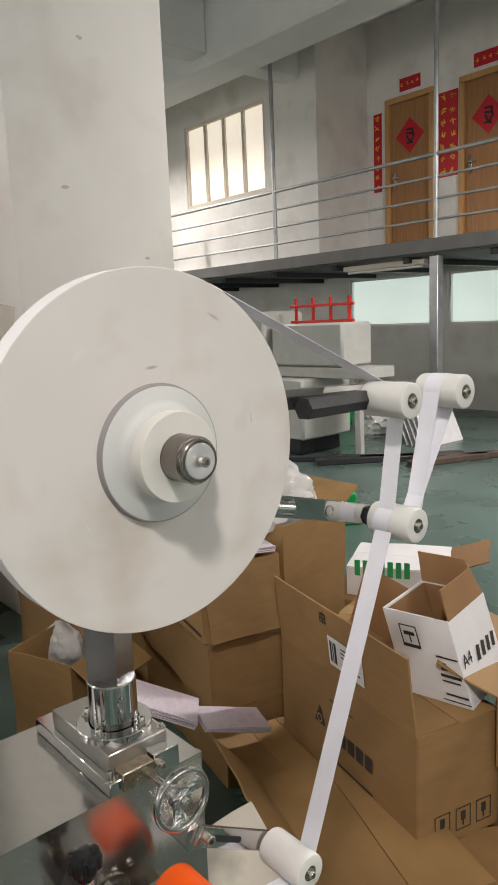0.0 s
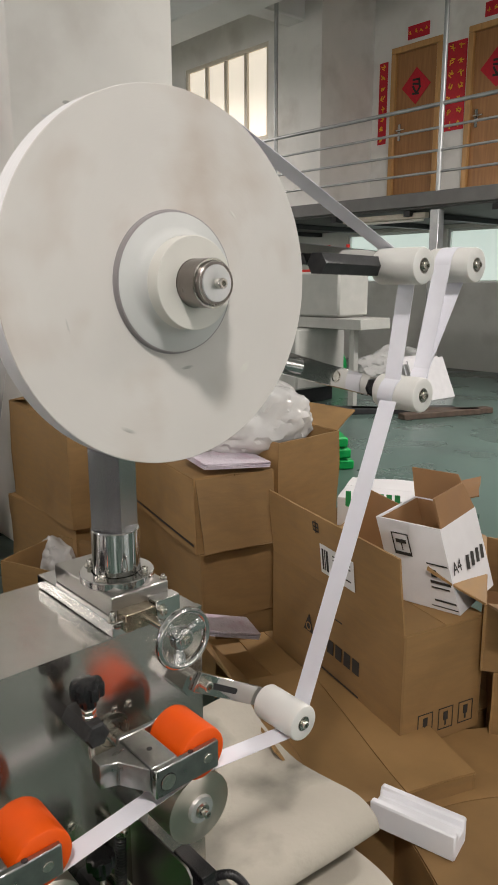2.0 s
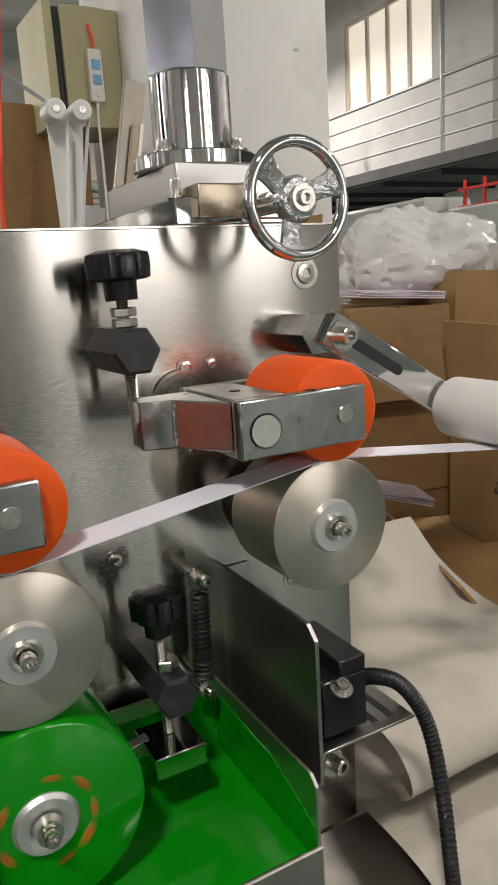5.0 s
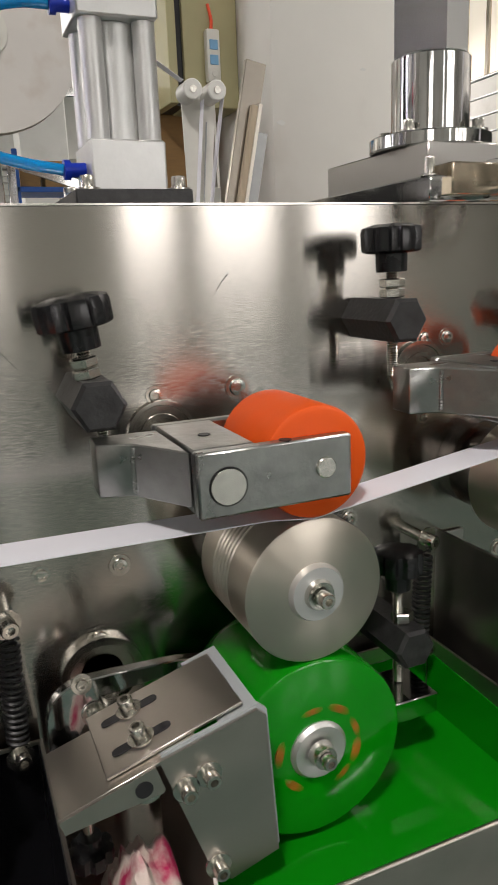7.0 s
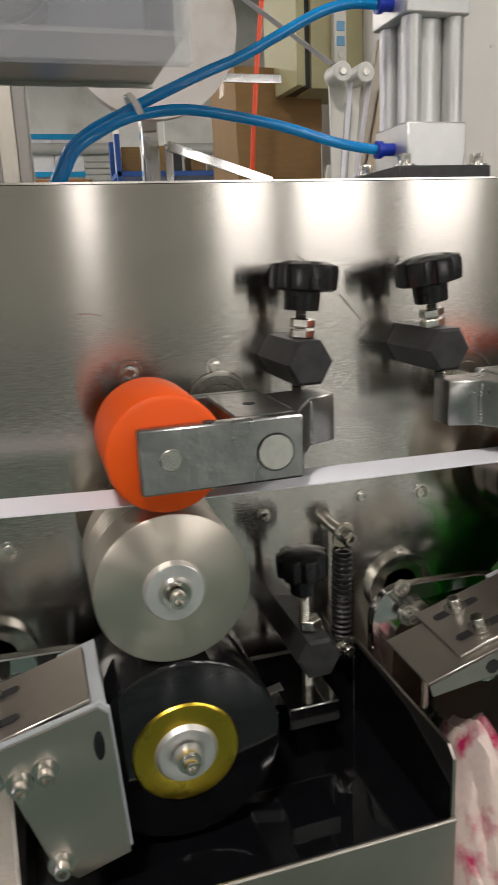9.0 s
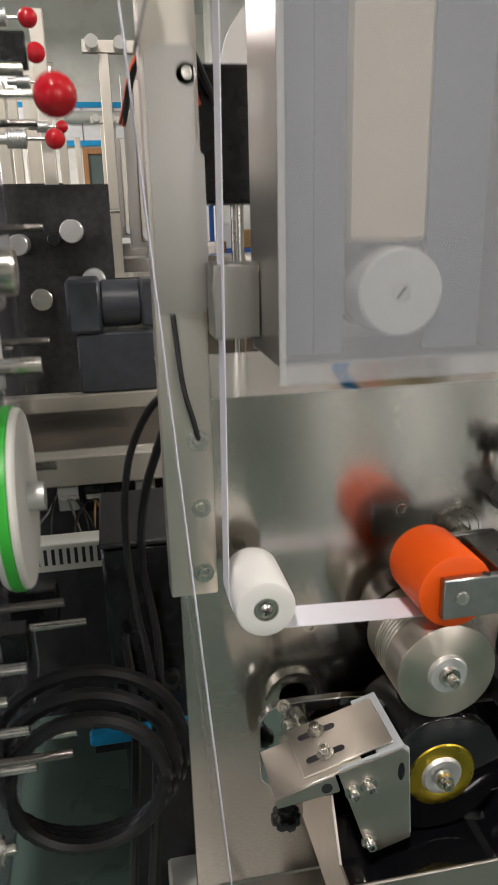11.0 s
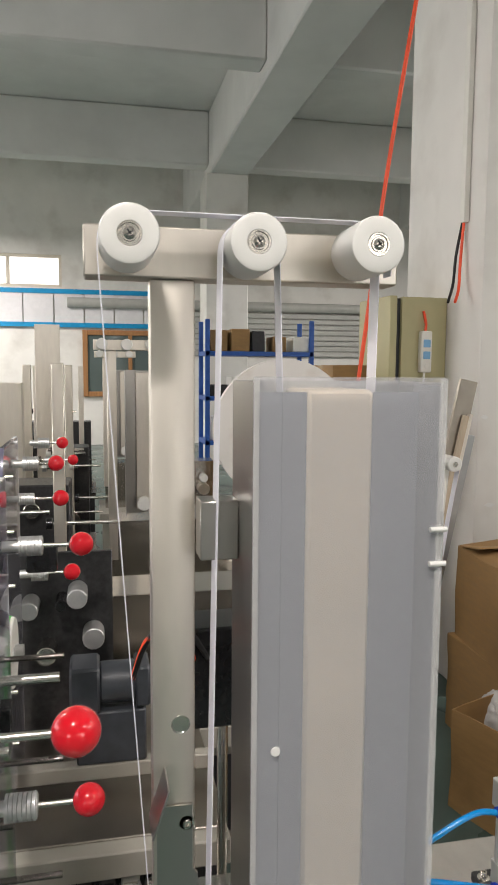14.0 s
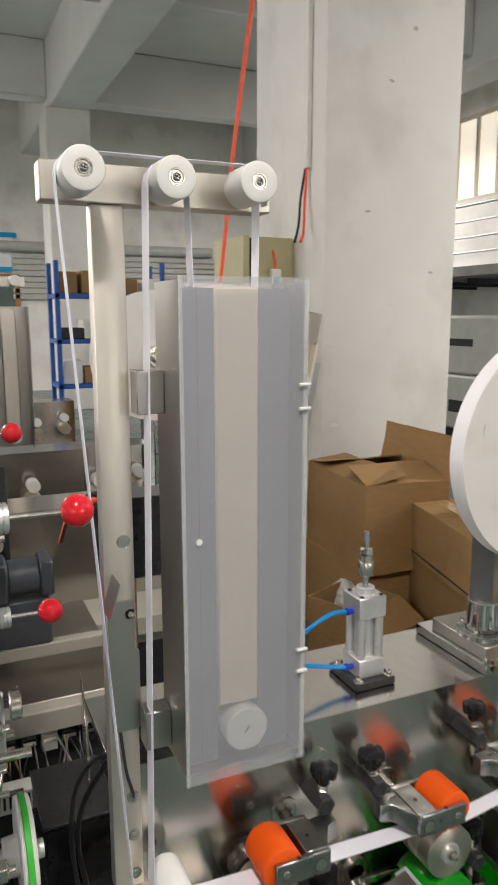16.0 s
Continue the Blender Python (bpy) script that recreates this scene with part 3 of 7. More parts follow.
# solid dark block, the cabinet's inner shade put into its colour
part("opening", box(0.702, 0.7565, 2.30, 2.55, 1.665, 2.055), DARK, cab, "dark block standing in for the shade inside the cabinet")
part("cabinet_door", turned(box(0.668, 0.701, 2.24, 2.56, 1.66, 2.06, 0.003), (0.70, 2.56, 1.8), "Z", 3), OLIVE, cab)
ps = thing("power_strip", "white power strip with blue sockets hung on a red cord", "power strip", (0.857, 2.26, 1.74))
part("strip_body", box(0.832, 0.884, 2.243, 2.279, 1.738, 1.915, 0.008, 2), CORE, ps)
for k in range(2):
    part("socket", box(0.842, 0.874, 2.239, 2.244, 1.795 + 0.05 * k, 1.828 + 0.05 * k, 0.002), SOCKB, ps, "blue socket")
part("switch", rod((0.858, 2.238, 1.765), (0.858, 2.244, 1.765), 0.011, 16, 0.002), CORE, ps)
part("cord", tube([(0.857, 2.26, 1.915), (0.859, 2.262, 1.95), (0.852, 2.272, 2.0)], 0.006, 8), REDC, ps)
part("cord", tube([(0.857, 2.26, 1.738), (0.85, 2.25, 1.66), (0.835, 2.2, 1.5), (0.80, 2.1, 1.3)], 0.005, 8), CORE, ps, "pale flex")
solo("hanging_cord", tube([(0.87, 2.0, BEAMZ), (0.661, 2.0, 3.156), (0.585, 2.0, 2.68), (0.54, 2.0, 2.37), (0.513, 2.0, 2.14), (0.488, 2.0, 1.93), (0.445, 2.0, 1.57), (0.42, 2.0, 1.2), (0.43, 2.0, 0.7), (0.47, 2.0, FLOOR + 0.008)], 0.0085, 8), REDC, "orange-red cord hanging from the ceiling", "cord")

# ---- the press: frame ----
PT = 1.109
press = thing("label_press", "stainless steel label press body with a polished upright panel", "machine", (-0.1, 0.1, FLOOR))
face = part("front_panel", box(-0.478, 0.268, 0.0, 0.008, 0.62, PT, 0.0006), PANEL, press, "brushed stainless front panel, scratched")
part("table_top", box(-0.478, 0.268, 0.009, 0.2, PT - 0.012, PT, 0.001), TABLE, press, "stainless table top with smudges")
part("table_lip", box(-0.478, 0.268, -0.0006, 0.0088, PT - 0.0002, PT + 0.001), TABLE, press)
part("cabinet", join(box(-0.46, 0.25, 0.04, 0.62, FLOOR + 0.06, 0.62, 0.004), box(-0.5, 0.3, -0.17, 0.64, FLOOR, FLOOR + 0.06, 0.004)), GREYM, press, "grey lower cabinet")
part("bench_deck", box(-0.50, 0.31, -0.19, 0.0, 0.600, 0.619, 0.002), STEEL, press, "steel deck below the ink trays")
part("back_shelf", box(-0.46, 0.25, 0.21, 0.62, 0.62, 0.64, 0.002), STEEL, press)
part("side_guard", extrude([(0.0, 0.67), (-0.118, 0.772), (-0.122, 0.78), (-0.122, 0.87), (-0.114, 0.878), (0.0, 0.878)], "x", 0.1545, 0.157), STEEL, press, "thin steel side guard plate")
part("side_guard_flange", box(0.1575, 0.178, -0.003, -0.001, 0.70, 0.875), STEEL, press)
for x, z, r in ((0.238, 1.076, 0.0075), (0.141, 1.02, 0.0045), (0.0, 1.0, 0.0055), (-0.053, 1.0, 0.0042), (-0.23, 1.0, 0.0042), (-0.283, 1.0, 0.0055), (0.08, 0.899, 0.0048), (-0.083, 0.897, 0.0048), (-0.202, 0.897, 0.0048),
                (-0.365, 0.897, 0.0048), (-0.1, 0.851, 0.0055), (-0.382, 0.85, 0.0048), (0.215, 0.851, 0.0055), (-0.468, 0.94, 0.0042), (0.16, 1.02, 0.0042), (-0.13, 0.90, 0.004), (0.112, 0.852, 0.0045), (0.141, 0.965, 0.0035)):
    part("panel_screw", lathe([(0, 0), (0, r * 1.5), (0.0006, r * 1.45), (0.0006, r), (0.0022, r * 0.9), (0.0024, r * 0.5), (0.0010, r * 0.45), (0.0010, 0)], (x, 0, z), (x, -1, z), 16), BOLT, face)


# scratches in the panel
for xa, za, xb, zb in ((-0.174, 1.065, -0.157, 1.052), (-0.146, 1.040, -0.130, 1.022), (-0.012, 1.057, -0.003, 1.069), (-0.172, 1.056, -0.163, 1.059), (-0.310, 1.037, -0.296, 1.035)):
    part("scratch", tube([(xa, -0.0002, za), ((xa + xb) / 2, -0.0002, (za + zb) / 2 + 0.001), (xb, -0.0002, zb)], 0.00035, 5, 4), BOLT, face, "bright scratch")


# ---- press roller units ----
def press_unit(cx, az, sign):
    """Nip arm holding an orange roller; sign is the side on which its pivot lies (-1 towards low x)."""
    X = lambda u: cx - sign * u if sign > 0 else cx + u
    px = X(-0.052)
    u = thing("roller_holder", "worn zinc plated fork carrying an orange rubber roller", "roller holder", (px, -0.06, az), "roller holders")

    def bx(a, b, y0, y1, z0, z1, bev=0.0012):
        a, b = sorted((X(a), X(b)))
        return box(a, b, y0, y1, z0, z1, bev)

    z0, z1 = az - 0.016, az + 0.0165
    part("front_cheek", bx(-0.067, 0.015, -0.112, -0.1045, z0, z1), ZINC, u)
    part("rear_cheek", bx(-0.067, 0.015, -0.040, -0.033, z0, z1), ZINC, u)
    part("yoke", bx(-0.0665, -0.034, -0.1043, -0.0402, z0, z1), ZINC, u)
    ear = [(X(-0.0672), -0.1035), (X(-0.0672), -0.046), (X(-0.078), -0.045), (X(-0.103), -0.045), (X(-0.104), -0.064), (X(-0.087), -0.0705)]
    part("ear", extrude(ear, "z", z0 + 0.004, z1 - 0.001, 0.0008), ZINC, u, "welded triangular ear")
    part("weld", tube([(X(-0.0865), -0.0712, z0 + 0.006), (X(-0.087), -0.0715, az), (X(-0.0865), -0.0712, z1 - 0.003)], 0.0013, 8, rings=0.15), ZINC, u, "weld bead")
    part("pivot_pin", lathe([(0, 0), (0, 0.0088), (0.001, 0.0092), (0.112, 0.0092), (0.112, 0)], (px, -0.1132, az - 0.001), (px, 0, az - 0.001), 28), BOLT, u)
    part("pin_washer", lathe([(0, 0.0093), (0, 0.0097), (0.0008, 0.0097), (0.0008, 0.0093)], (px, -0.1127, az - 0.001), (px, 0, az - 0.001), 28), DARK, u)
    part("axle_pin", rod((cx, -0.1135, az + 0.001), (cx, -0.033, az + 0.001), 0.0055, 18, 0.0006), BOLT, u)
    for hx in (-0.05, -0.02):
        part("set_screw_hole", rod((X(hx), -0.075 if hx < -0.04 else -0.108, z1 - 0.001), (X(hx), -0.075 if hx < -0.04 else -0.108, z1 + 0.0004), 0.0032, 12), DARK, u)
    part("bearing", lathe([(0.0015, 0), (0.0015, 0.0105), (0.0035, 0.011), (0.0035, 0.0135), (0.0025, 0.014), (0.0025, 0.0185), (0.0035, 0.019), (0.0035, 0.0215), (0.0, 0.022)], (px, 0, az + 0.002), (px, -1, az + 0.002), 36), BOLT, u, "steel ball bearing in the panel")
    r = thing("nip_roller", "bright orange rubber press roller, slightly glossy", "roller", (cx, -0.074, az + 0.001), "orange press rollers")
    y0, y1, R = -0.1035, -0.0415, 0.0298
    part("rubber", lathe([(0, 0.0075), (0, R - 0.003), (0.0015, R - 0.0006), (0.004, R), (0.058, R), (0.0605, R - 0.0006), (0.062, R - 0.003), (0.062, 0.0075)], (cx, y0, az + 0.001), (cx, y1, az + 0.001), 56), ORANGE, r)
    part("bushing", lathe([(-0.0006, 0.0056), (-0.0006, 0.0074), (0.0626, 0.0074), (0.0626, 0.0056)], (cx, y0, az + 0.001), (cx, y1, az + 0.001), 24), BOLT, r)
    return r


spin = []
AZ = {"A": 0.9955, "B": 0.9735, "C": 0.9735}
spin.append((press_unit(0.188, AZ["A"], -1), 1, 0.03))
spin.append((press_unit(0.001, AZ["B"], -1), 1, 0.03))
spin.append((press_unit(-0.281, AZ["C"], 1), 1, 0.03))


# ---- driven metal rollers ----
def metal_roller(cx, cz, grooves, n=0.069):
    r = thing("feed_roller", "turned aluminium feed roller with a bright end face", "roller", (cx, -0.06, cz), "metal feed rollers")
    R = 0.0408
    prof = [(0, 0.014), (0.0003, R - 0.0012), (0.001, R)]
    for k in range(grooves):
        d = 0.026 + k * 0.0042
        prof += [(d, R), (d + 0.0006, R - 0.0011), (d + 0.0016, R - 0.0011), (d + 0.0022, R)]
    prof += [(n - 0.0005, R), (n, R - 0.001), (n, 0.012)]
    drum = part("drum", lathe(prof, (cx, -0.099, cz), (cx, 0, cz), 72), ALU, r)
    part("boss", lathe([(0, 0.006), (-0.0035, 0.0075), (-0.0035, 0.0150), (-0.0005, 0.0165), (0.001, 0.0165)], (cx, -0.099, cz), (cx, 0, cz), 40), ALUM, drum)
    part("washer", lathe([(-0.0036, 0), (-0.0066, 0.004), (-0.0066, 0.0078), (-0.0036, 0.0088)], (cx, -0.099, cz), (cx, 0, cz), 28), BOLT, r)
    cap_screw(r, (cx, -0.1055, cz), (0, -1, 0), 0.0043, 0.008, False)
    part("hub_collar", lathe([(n + 0.0002, 0), (n + 0.0002, 0.026), (0.085, 0.026), (0.085, 0.032), (0.0985, 0.032), (0.0985, 0)], (cx, -0.099, cz), (cx, 0, cz), 44), SLEEVE, r)
    cap_screw(r, (cx - 0.024, -0.022, cz - 0.010), (-0.9, -0.3, -0.3), 0.004, 0.010)
    return r


spin.append((metal_roller(0.186, 0.927, 0, 0.054), -1, 0.0408))
spin.append((metal_roller(0.001, 0.902, 6), -1, 0.0408))
spin.append((metal_roller(-0.282, 0.902, 6), -1, 0.0408))


# ---- ink rollers, trays and blades ----
def ink_roller(cx, ink, ring, spots):
    cz, R = 0.8065, 0.0545
    r = thing("ink_roller", "ink covered roller half sunk in its tray", "roller", (cx, -0.06, cz), "ink rollers")
    part("drum", lathe([(0, 0.017), (0, R - 0.0025), (0.0008, R - 0.0008), (0.0025, R), (0.072, R), (0.074, R - 0.001), (0.074, 0.01)], (cx, -0.1, cz), (cx, 0, cz), 72), ink, r)
    if ring:
        part("ring", lathe([(-0.0002, 0.016), (-0.0012, 0.0185), (-0.0012, 0.0285), (0.0004, 0.0300)], (cx, -0.1, cz), (cx, 0, cz), 56), BRASS, r, "ochre stained metal ring")
    if spots:
        rn = random.Random(3)
        for a, w in ((0.45, 0.0026), (-0.25, 0.0034), (-0.95, 0.003), (-1.55, 0.004), (-2.15, 0.0026), (2.75, 0.0034), (1.75, 0.0038)):
            q = 0.0255 + rn.uniform(-0.0012, 0.0012)
            c = (cx + q * math.cos(a), -0.1002, cz + q * math.sin(a))
            b = moved(lathe([(0, 0), (0, w), (0.0006, w * 0.9), (0.0006, 0)], (0, 0, 0), (0, -1, 0), 14), Matrix.Translation(c) @ Matrix.Rotation(-a, 4, "Y") @ Matrix.Diagonal((0.75, 1, 1.5, 1)))
            part("dried_spot", b, RUST, r, "rusty orange dried spot")
    part("boss", lathe([(-0.001, 0.005), (-0.0035, 0.012), (-0.0035, 0.0155), (-0.001, 0.0175), (0.001, 0.0175)], (cx, -0.1, cz), (cx, 0, cz), 40), ALUM, r)
    part("nose", lathe([(-0.0036, 0.008), (-0.010, 0.0066), (-0.010, 0)], (cx, -0.1, cz), (cx, 0, cz), 28), BOLT, r)
    cap_screw(r, (cx, -0.1095, cz), (0, -1, 0), 0.0042, 0.006, False)
    part("shaft", rod((cx, -0.026, cz), (cx, 0.0, cz), 0.012, 24), BOLT, r)
    return r


spin.append((ink_roller(0.0, GREEN, False, True), 1, 0.0545))
spin.append((ink_roller(-0.282, BLACKI, True, False), 1, 0.0545))


def tray(x0, x1, ink, label, tint):
    t = thing("ink_tray", label, "tray", ((x0 + x1) / 2, -0.08, 0.7), "ink trays")
    yf, yb, zb, lip, side, th = -0.142, -0.012, 0.70, 0.757, 0.801, 0.002
    part("right_wall", extrude([(yf, zb), (yf, side - 0.006), (yf + 0.006, side), (yb, side), (yb, zb)], "x", x1 - th, x1), TRAYS, t)
    part("left_wall", extrude([(yf, zb), (yf, lip), (yf + 0.02, lip), (yf + 0.045, side), (yb, side), (yb, zb)], "x", x0, x0 + th), TRAYS, t)
    part("front_wall", join(box(x0, x1, yf - th, yf - 0.0003, zb, lip, 0.0004), rod((x0, yf - 0.0014, lip), (x1, yf - 0.0014, lip), 0.0016, 10)), TRAYS, t)
    part("back_wall", box(x0 + th, x1 - th, yb - th, yb, zb, side), TRAYS, t)
    part("bottom", box(x0, x1, yf, yb, zb - th, zb), TRAYS, t)
    part("ink", box(x0 + th + 0.0003, x1 - th - 0.0003, yf + 0.0003, yb - th - 0.0003, zb + 0.0003, 0.7465), ink, t, tint)
    # ink film left on the walls
    high = 0.799 if ink is BLACKI else 0.790
    part("wall_film", extrude([(yf + 0.001, 0.7467), (yf + 0.001, high - 0.022), (yf + 0.02, high - 0.014), (yf + 0.05, high - 0.004), (yb - 0.004, high), (yb - 0.004, 0.7467)], "x", x1 - th - 0.0007, x1 - th - 0.0001), ink, t, tint)
    part("wall_film", box(x0 + th + 0.0004, x1 - th - 0.0009, yb - th - 0.0008, yb - th - 0.0001, 0.7467, high), ink, t, tint)
    part("leg", join(box(x0 + 0.02, x0 + 0.03, -0.12, -0.03, 0.6195, zb - th), box(x1 - 0.03, x1 - 0.02, -0.12, -0.03, 0.6195, zb - th)), TRAYS, t)
    return t


tray(-0.072, 0.14, GREEN, "stainless tray filled with bright green ink", "bright green ink")
tray(-0.375, -0.141, BLACKI, "stainless tray filled with glossy black ink", "glossy black ink")


def blade_unit(dx, stained):
    """Doctor blade carrier with slotted plate, front cheek, side arm and thumb knob."""
    b = thing("doctor_blade", "steel doctor blade carrier with slotted plate and screws", "blade holder", (dx - 0.1, -0.07, 0.83), "doctor blades")
    o = Vector((dx - 0.085, 0, 0.8455))
    ang = -16.5

    def tilt(bm):
        return turned(bm, o, "Y", ang)

    part("carrier_plate", tilt(box(dx - 0.1475, dx - 0.075, -0.1175, -0.066, 0.8428, 0.8448, 0.0004)), TRAYS, b)
    fl = part("carrier_flap", tilt(extrude([(dx - 0.1475, 0.8448), (dx - 0.1475, 0.8372), (dx - 0.100, 0.8295), (dx - 0.0985, 0.831), (dx - 0.0985, 0.8448)], "y", -0.1197, -0.1177)), TRAYS, b)
    part("flap_hole", tilt(rod((dx - 0.1075, -0.1202, 0.8372), (dx - 0.1075, -0.1196, 0.8372), 0.0044, 20)), DARK, fl)
    sp = part("slotted_plate", tilt(box(dx - 0.1215, dx - 0.047, -0.1115, -0.058, 0.8451, 0.8472, 0.0005)), TRAYS, b)
    part("blade", tilt(box(dx - 0.062, dx - 0.0405, -0.1165, -0.050, 0.8415, 0.8438)), SEAL, b, "pale plastic blade edge")
    for sy in (-0.072, -0.098):
        part("slot", tilt(join(box(dx - 0.112, dx - 0.086, sy - 0.0031, sy + 0.0031, 0.8473, 0.8477), rod((dx - 0.112, sy, 0.8473), (dx - 0.112, sy, 0.8477), 0.0031, 12), rod((dx - 0.086, sy, 0.8473), (dx - 0.086, sy, 0.8477), 0.0031, 12))), DARK, sp)
        p = Matrix.Translation(o) @ Matrix.Rotation(radians(ang), 4, "Y") @ Matrix.Translation(-o) @ Vector((dx - 0.099, sy, 0.8477))
        cap_screw(sp, p, (math.sin(radians(ang)), 0, math.cos(radians(ang))), 0.0042, 0.0082)
    ch = [(dx - 0.097, 0.847), (dx - 0.046, 0.860), (dx - 0.0415, 0.856), (dx - 0.037, 0.775), (dx - 0.064, 0.767), (dx - 0.074, 0.776)]
    fc = part("front_cheek", extrude(ch, "y", -0.1245, -0.1225), TRAYS, b)
    part("cheek_pad", extrude([(x + 0.0014, z + 0.0016) for x, z in ch], "y", -0.1222, -0.1199), SEAL, b, "pale plastic seal behind the cheek")
    if stained:
        part("ink_mark", moved(lathe([(0, 0), (0, 0.0036), (0.0003, 0.003), (0.0003, 0)], (0, 0, 0), (0, -1, 0), 16), Matrix.Translation((dx - 0.047, -0.1247, 0.840)) @ Matrix.Diagonal((0.75, 1, 2.3, 1))), BLACKI, b, "dark ink smear")
    for sx, sz in ((-0.085, 0.829), (-0.073, 0.833), (-0.071, 0.779)):
        cap_screw(fc, (dx + sx, -0.1246, sz), (0, -1, 0), 0.0040, 0.008)
    armp = [(dx - 0.03, 0.840), (dx - 0.06, 0.8445), (dx - 0.1, 0.846)] + arc(dx - 0.116, 0.8225, 0.0235, 85, 180, 8) + [(dx - 0.138, 0.77), (dx - 0.131, 0.762), (dx - 0.124, 0.77), (dx - 0.1215, 0.812), (dx - 0.108, 0.833), (dx - 0.05, 0.837)]
    part("side_arm", extrude(armp, "y", -0.036, -0.028, 0.0008), CHROME, b, "polished curved side arm")
    part("arm_bearing", lathe([(0, 0), (0, 0.013), (0.002, 0.0135), (0.002, 0.02), (0.006, 0.021), (0.006, 0.026), (0, 0.026)], (dx - 0.1, 0, 0.828), (dx - 0.1, -1, 0.828), 36), BOLT, b)
    part("arm_shaft", rod((dx - 0.1, -0.11, 0.822), (dx - 0.1, -0.002, 0.822), 0.0075, 20), BOLT, b)
    cap_screw(b, (dx - 0.112, -0.0365, 0.824), (0, -1, 0), 0.0045, 0.007)
    cap_screw(b, (dx - 0.118, -0.0365, 0.845), (0, -1, 0.2), 0.0035, 0.004)
    kn = thumb_knob(b, (dx - 0.128, -0.085, 0.786), (dx - 0.128, -0.085, 0.770), 0.0125)
    part("knob_stud", rod((dx - 0.128, -0.085, 0.784), (dx - 0.128, -0.085, 0.826), 0.003, 10), BOLT, b)
    return b


def thumb_knob(parent, a, b, r):
    """A black lobed knob with its hub at a and its top at b."""
    a, b = Vector(a), Vector(b)
    n = (b - a).length
    q = (b - a).to_track_quat("Z", "Y").to_matrix()
    bm = bmesh.new()
    seg, rings = 84, []
    lobe = lambda th, k: 1 - k * max(0, -math.cos(7 * th)) ** 0.8
    for d, rr, k in ((0.0, 0.5, 0), (0.38, 0.52, 0), (0.40, 0.84, 0.16), (0.44, 0.97, 0.17), (0.80, 1.0, 0.17), (0.92, 0.95, 0.16), (0.99, 0.6, 0.04), (1.0, 0.3, 0)):
        rings.append([bm.verts.new(a + q @ Vector((r * rr * lobe(2 * math.pi * i / seg, k) * math.cos(2 * math.pi * i / seg), r * rr * lobe(2 * math.pi * i / seg, k) * math.sin(2 * math.pi * i / seg), n * d))) for i in range(seg)])
    for u, v in zip(rings, rings[1:]):
        for i in range(seg):
            j = (i + 1) % seg
            bm.faces.new((u[i], u[j], v[j], v[i]))
    bm.faces.new(rings[0][::-1])
    bm.faces.new(rings[-1])
    return part("knob", bm, BLACKP, parent, "glossy black lobed hand knob")


blade_unit(0.0, False)
blade_unit(-0.281, True)


def stud_line(a, b, r):
    """A threaded stud: fine rings along its length."""
    a, b = Vector(a), Vector(b)
    n = (b - a).length
    prof = [(0, 0)]
    d = 0.0
    while d < n:
        prof += [(d, r * 0.86), (d + 0.0007, r)]
        d += 0.0014
    return lathe(prof + [(n, r * 0.86), (n, 0)], a, b, 14)


def adjuster(block, top, bottom, knob_r, yl, nuts=True):
    """Hexagon bar standing out of the panel, with a threaded stud and a lobed knob."""
    t = thing("adjusting_knob", "black hand knob on a threaded stud through a hexagon bar", "knob", (block[0], 0, block[1]), group="adjusting knobs")
    bx, bz = block
    part("hex_bar", lathe([(0, 0), (0, 0.0142), (0.0, 0.0147), (yl - 0.0025, 0.0147), (yl, 0.0125), (yl, 0)], (bx, 0, bz), (bx, -1, bz), 6), BLACKM, t, "dark blackened hexagon bar", smooth=False)
    sy = -yl + 0.017
    top, bottom = Vector((top[0], sy, top[1])), Vector((bottom[0], sy, bottom[1]))
    w = (top - bottom).normalized()
    part("stud", stud_line(bottom, top - w * 0.02, 0.0036), BOLT, t)
    c = Vector((bx, sy, bz))
    if nuts:
        for k in (0.0166, 0.0228):
            part("nut", lathe([(0, 0), (0, 0.0068), (0.0008, 0.0076), (0.0045, 0.0076), (0.0053, 0.0068), (0.0053, 0)], c + w * (k - 0.0035), c + w * (k + 1), 6), BOLT, t, smooth=False)
    else:
        part("nut", lathe([(0, 0), (0, 0.0066), (0.0008, 0.0074), (0.0062, 0.0074), (0.007, 0.0066), (0.007, 0)], c + w * 0.0135, c + w * 1, 6), BOLT, t, smooth=False)
    thumb_knob(t, top - w * 0.028, top, knob_r)
    return t


adjuster((0.09, 1.038), (0.0885, 1.0945), (0.0905, 1.003), 0.0185, 0.054)
adjuster((-0.0965, 1.006), (-0.1045, 1.062), (-0.092, 0.983), 0.0205, 0.054)
adjuster((-0.187, 1.005), (-0.183, 1.062), (-0.190, 0.983), 0.0205, 0.054)
adjuster((0.0915, 0.827), (0.0875, 0.893), (0.0885, 0.797), 0.0165, 0.066, False)
adjuster((-0.189, 0.823), (-0.1935, 0.890), (-0.1915, 0.795), 0.0165, 0.066, False)


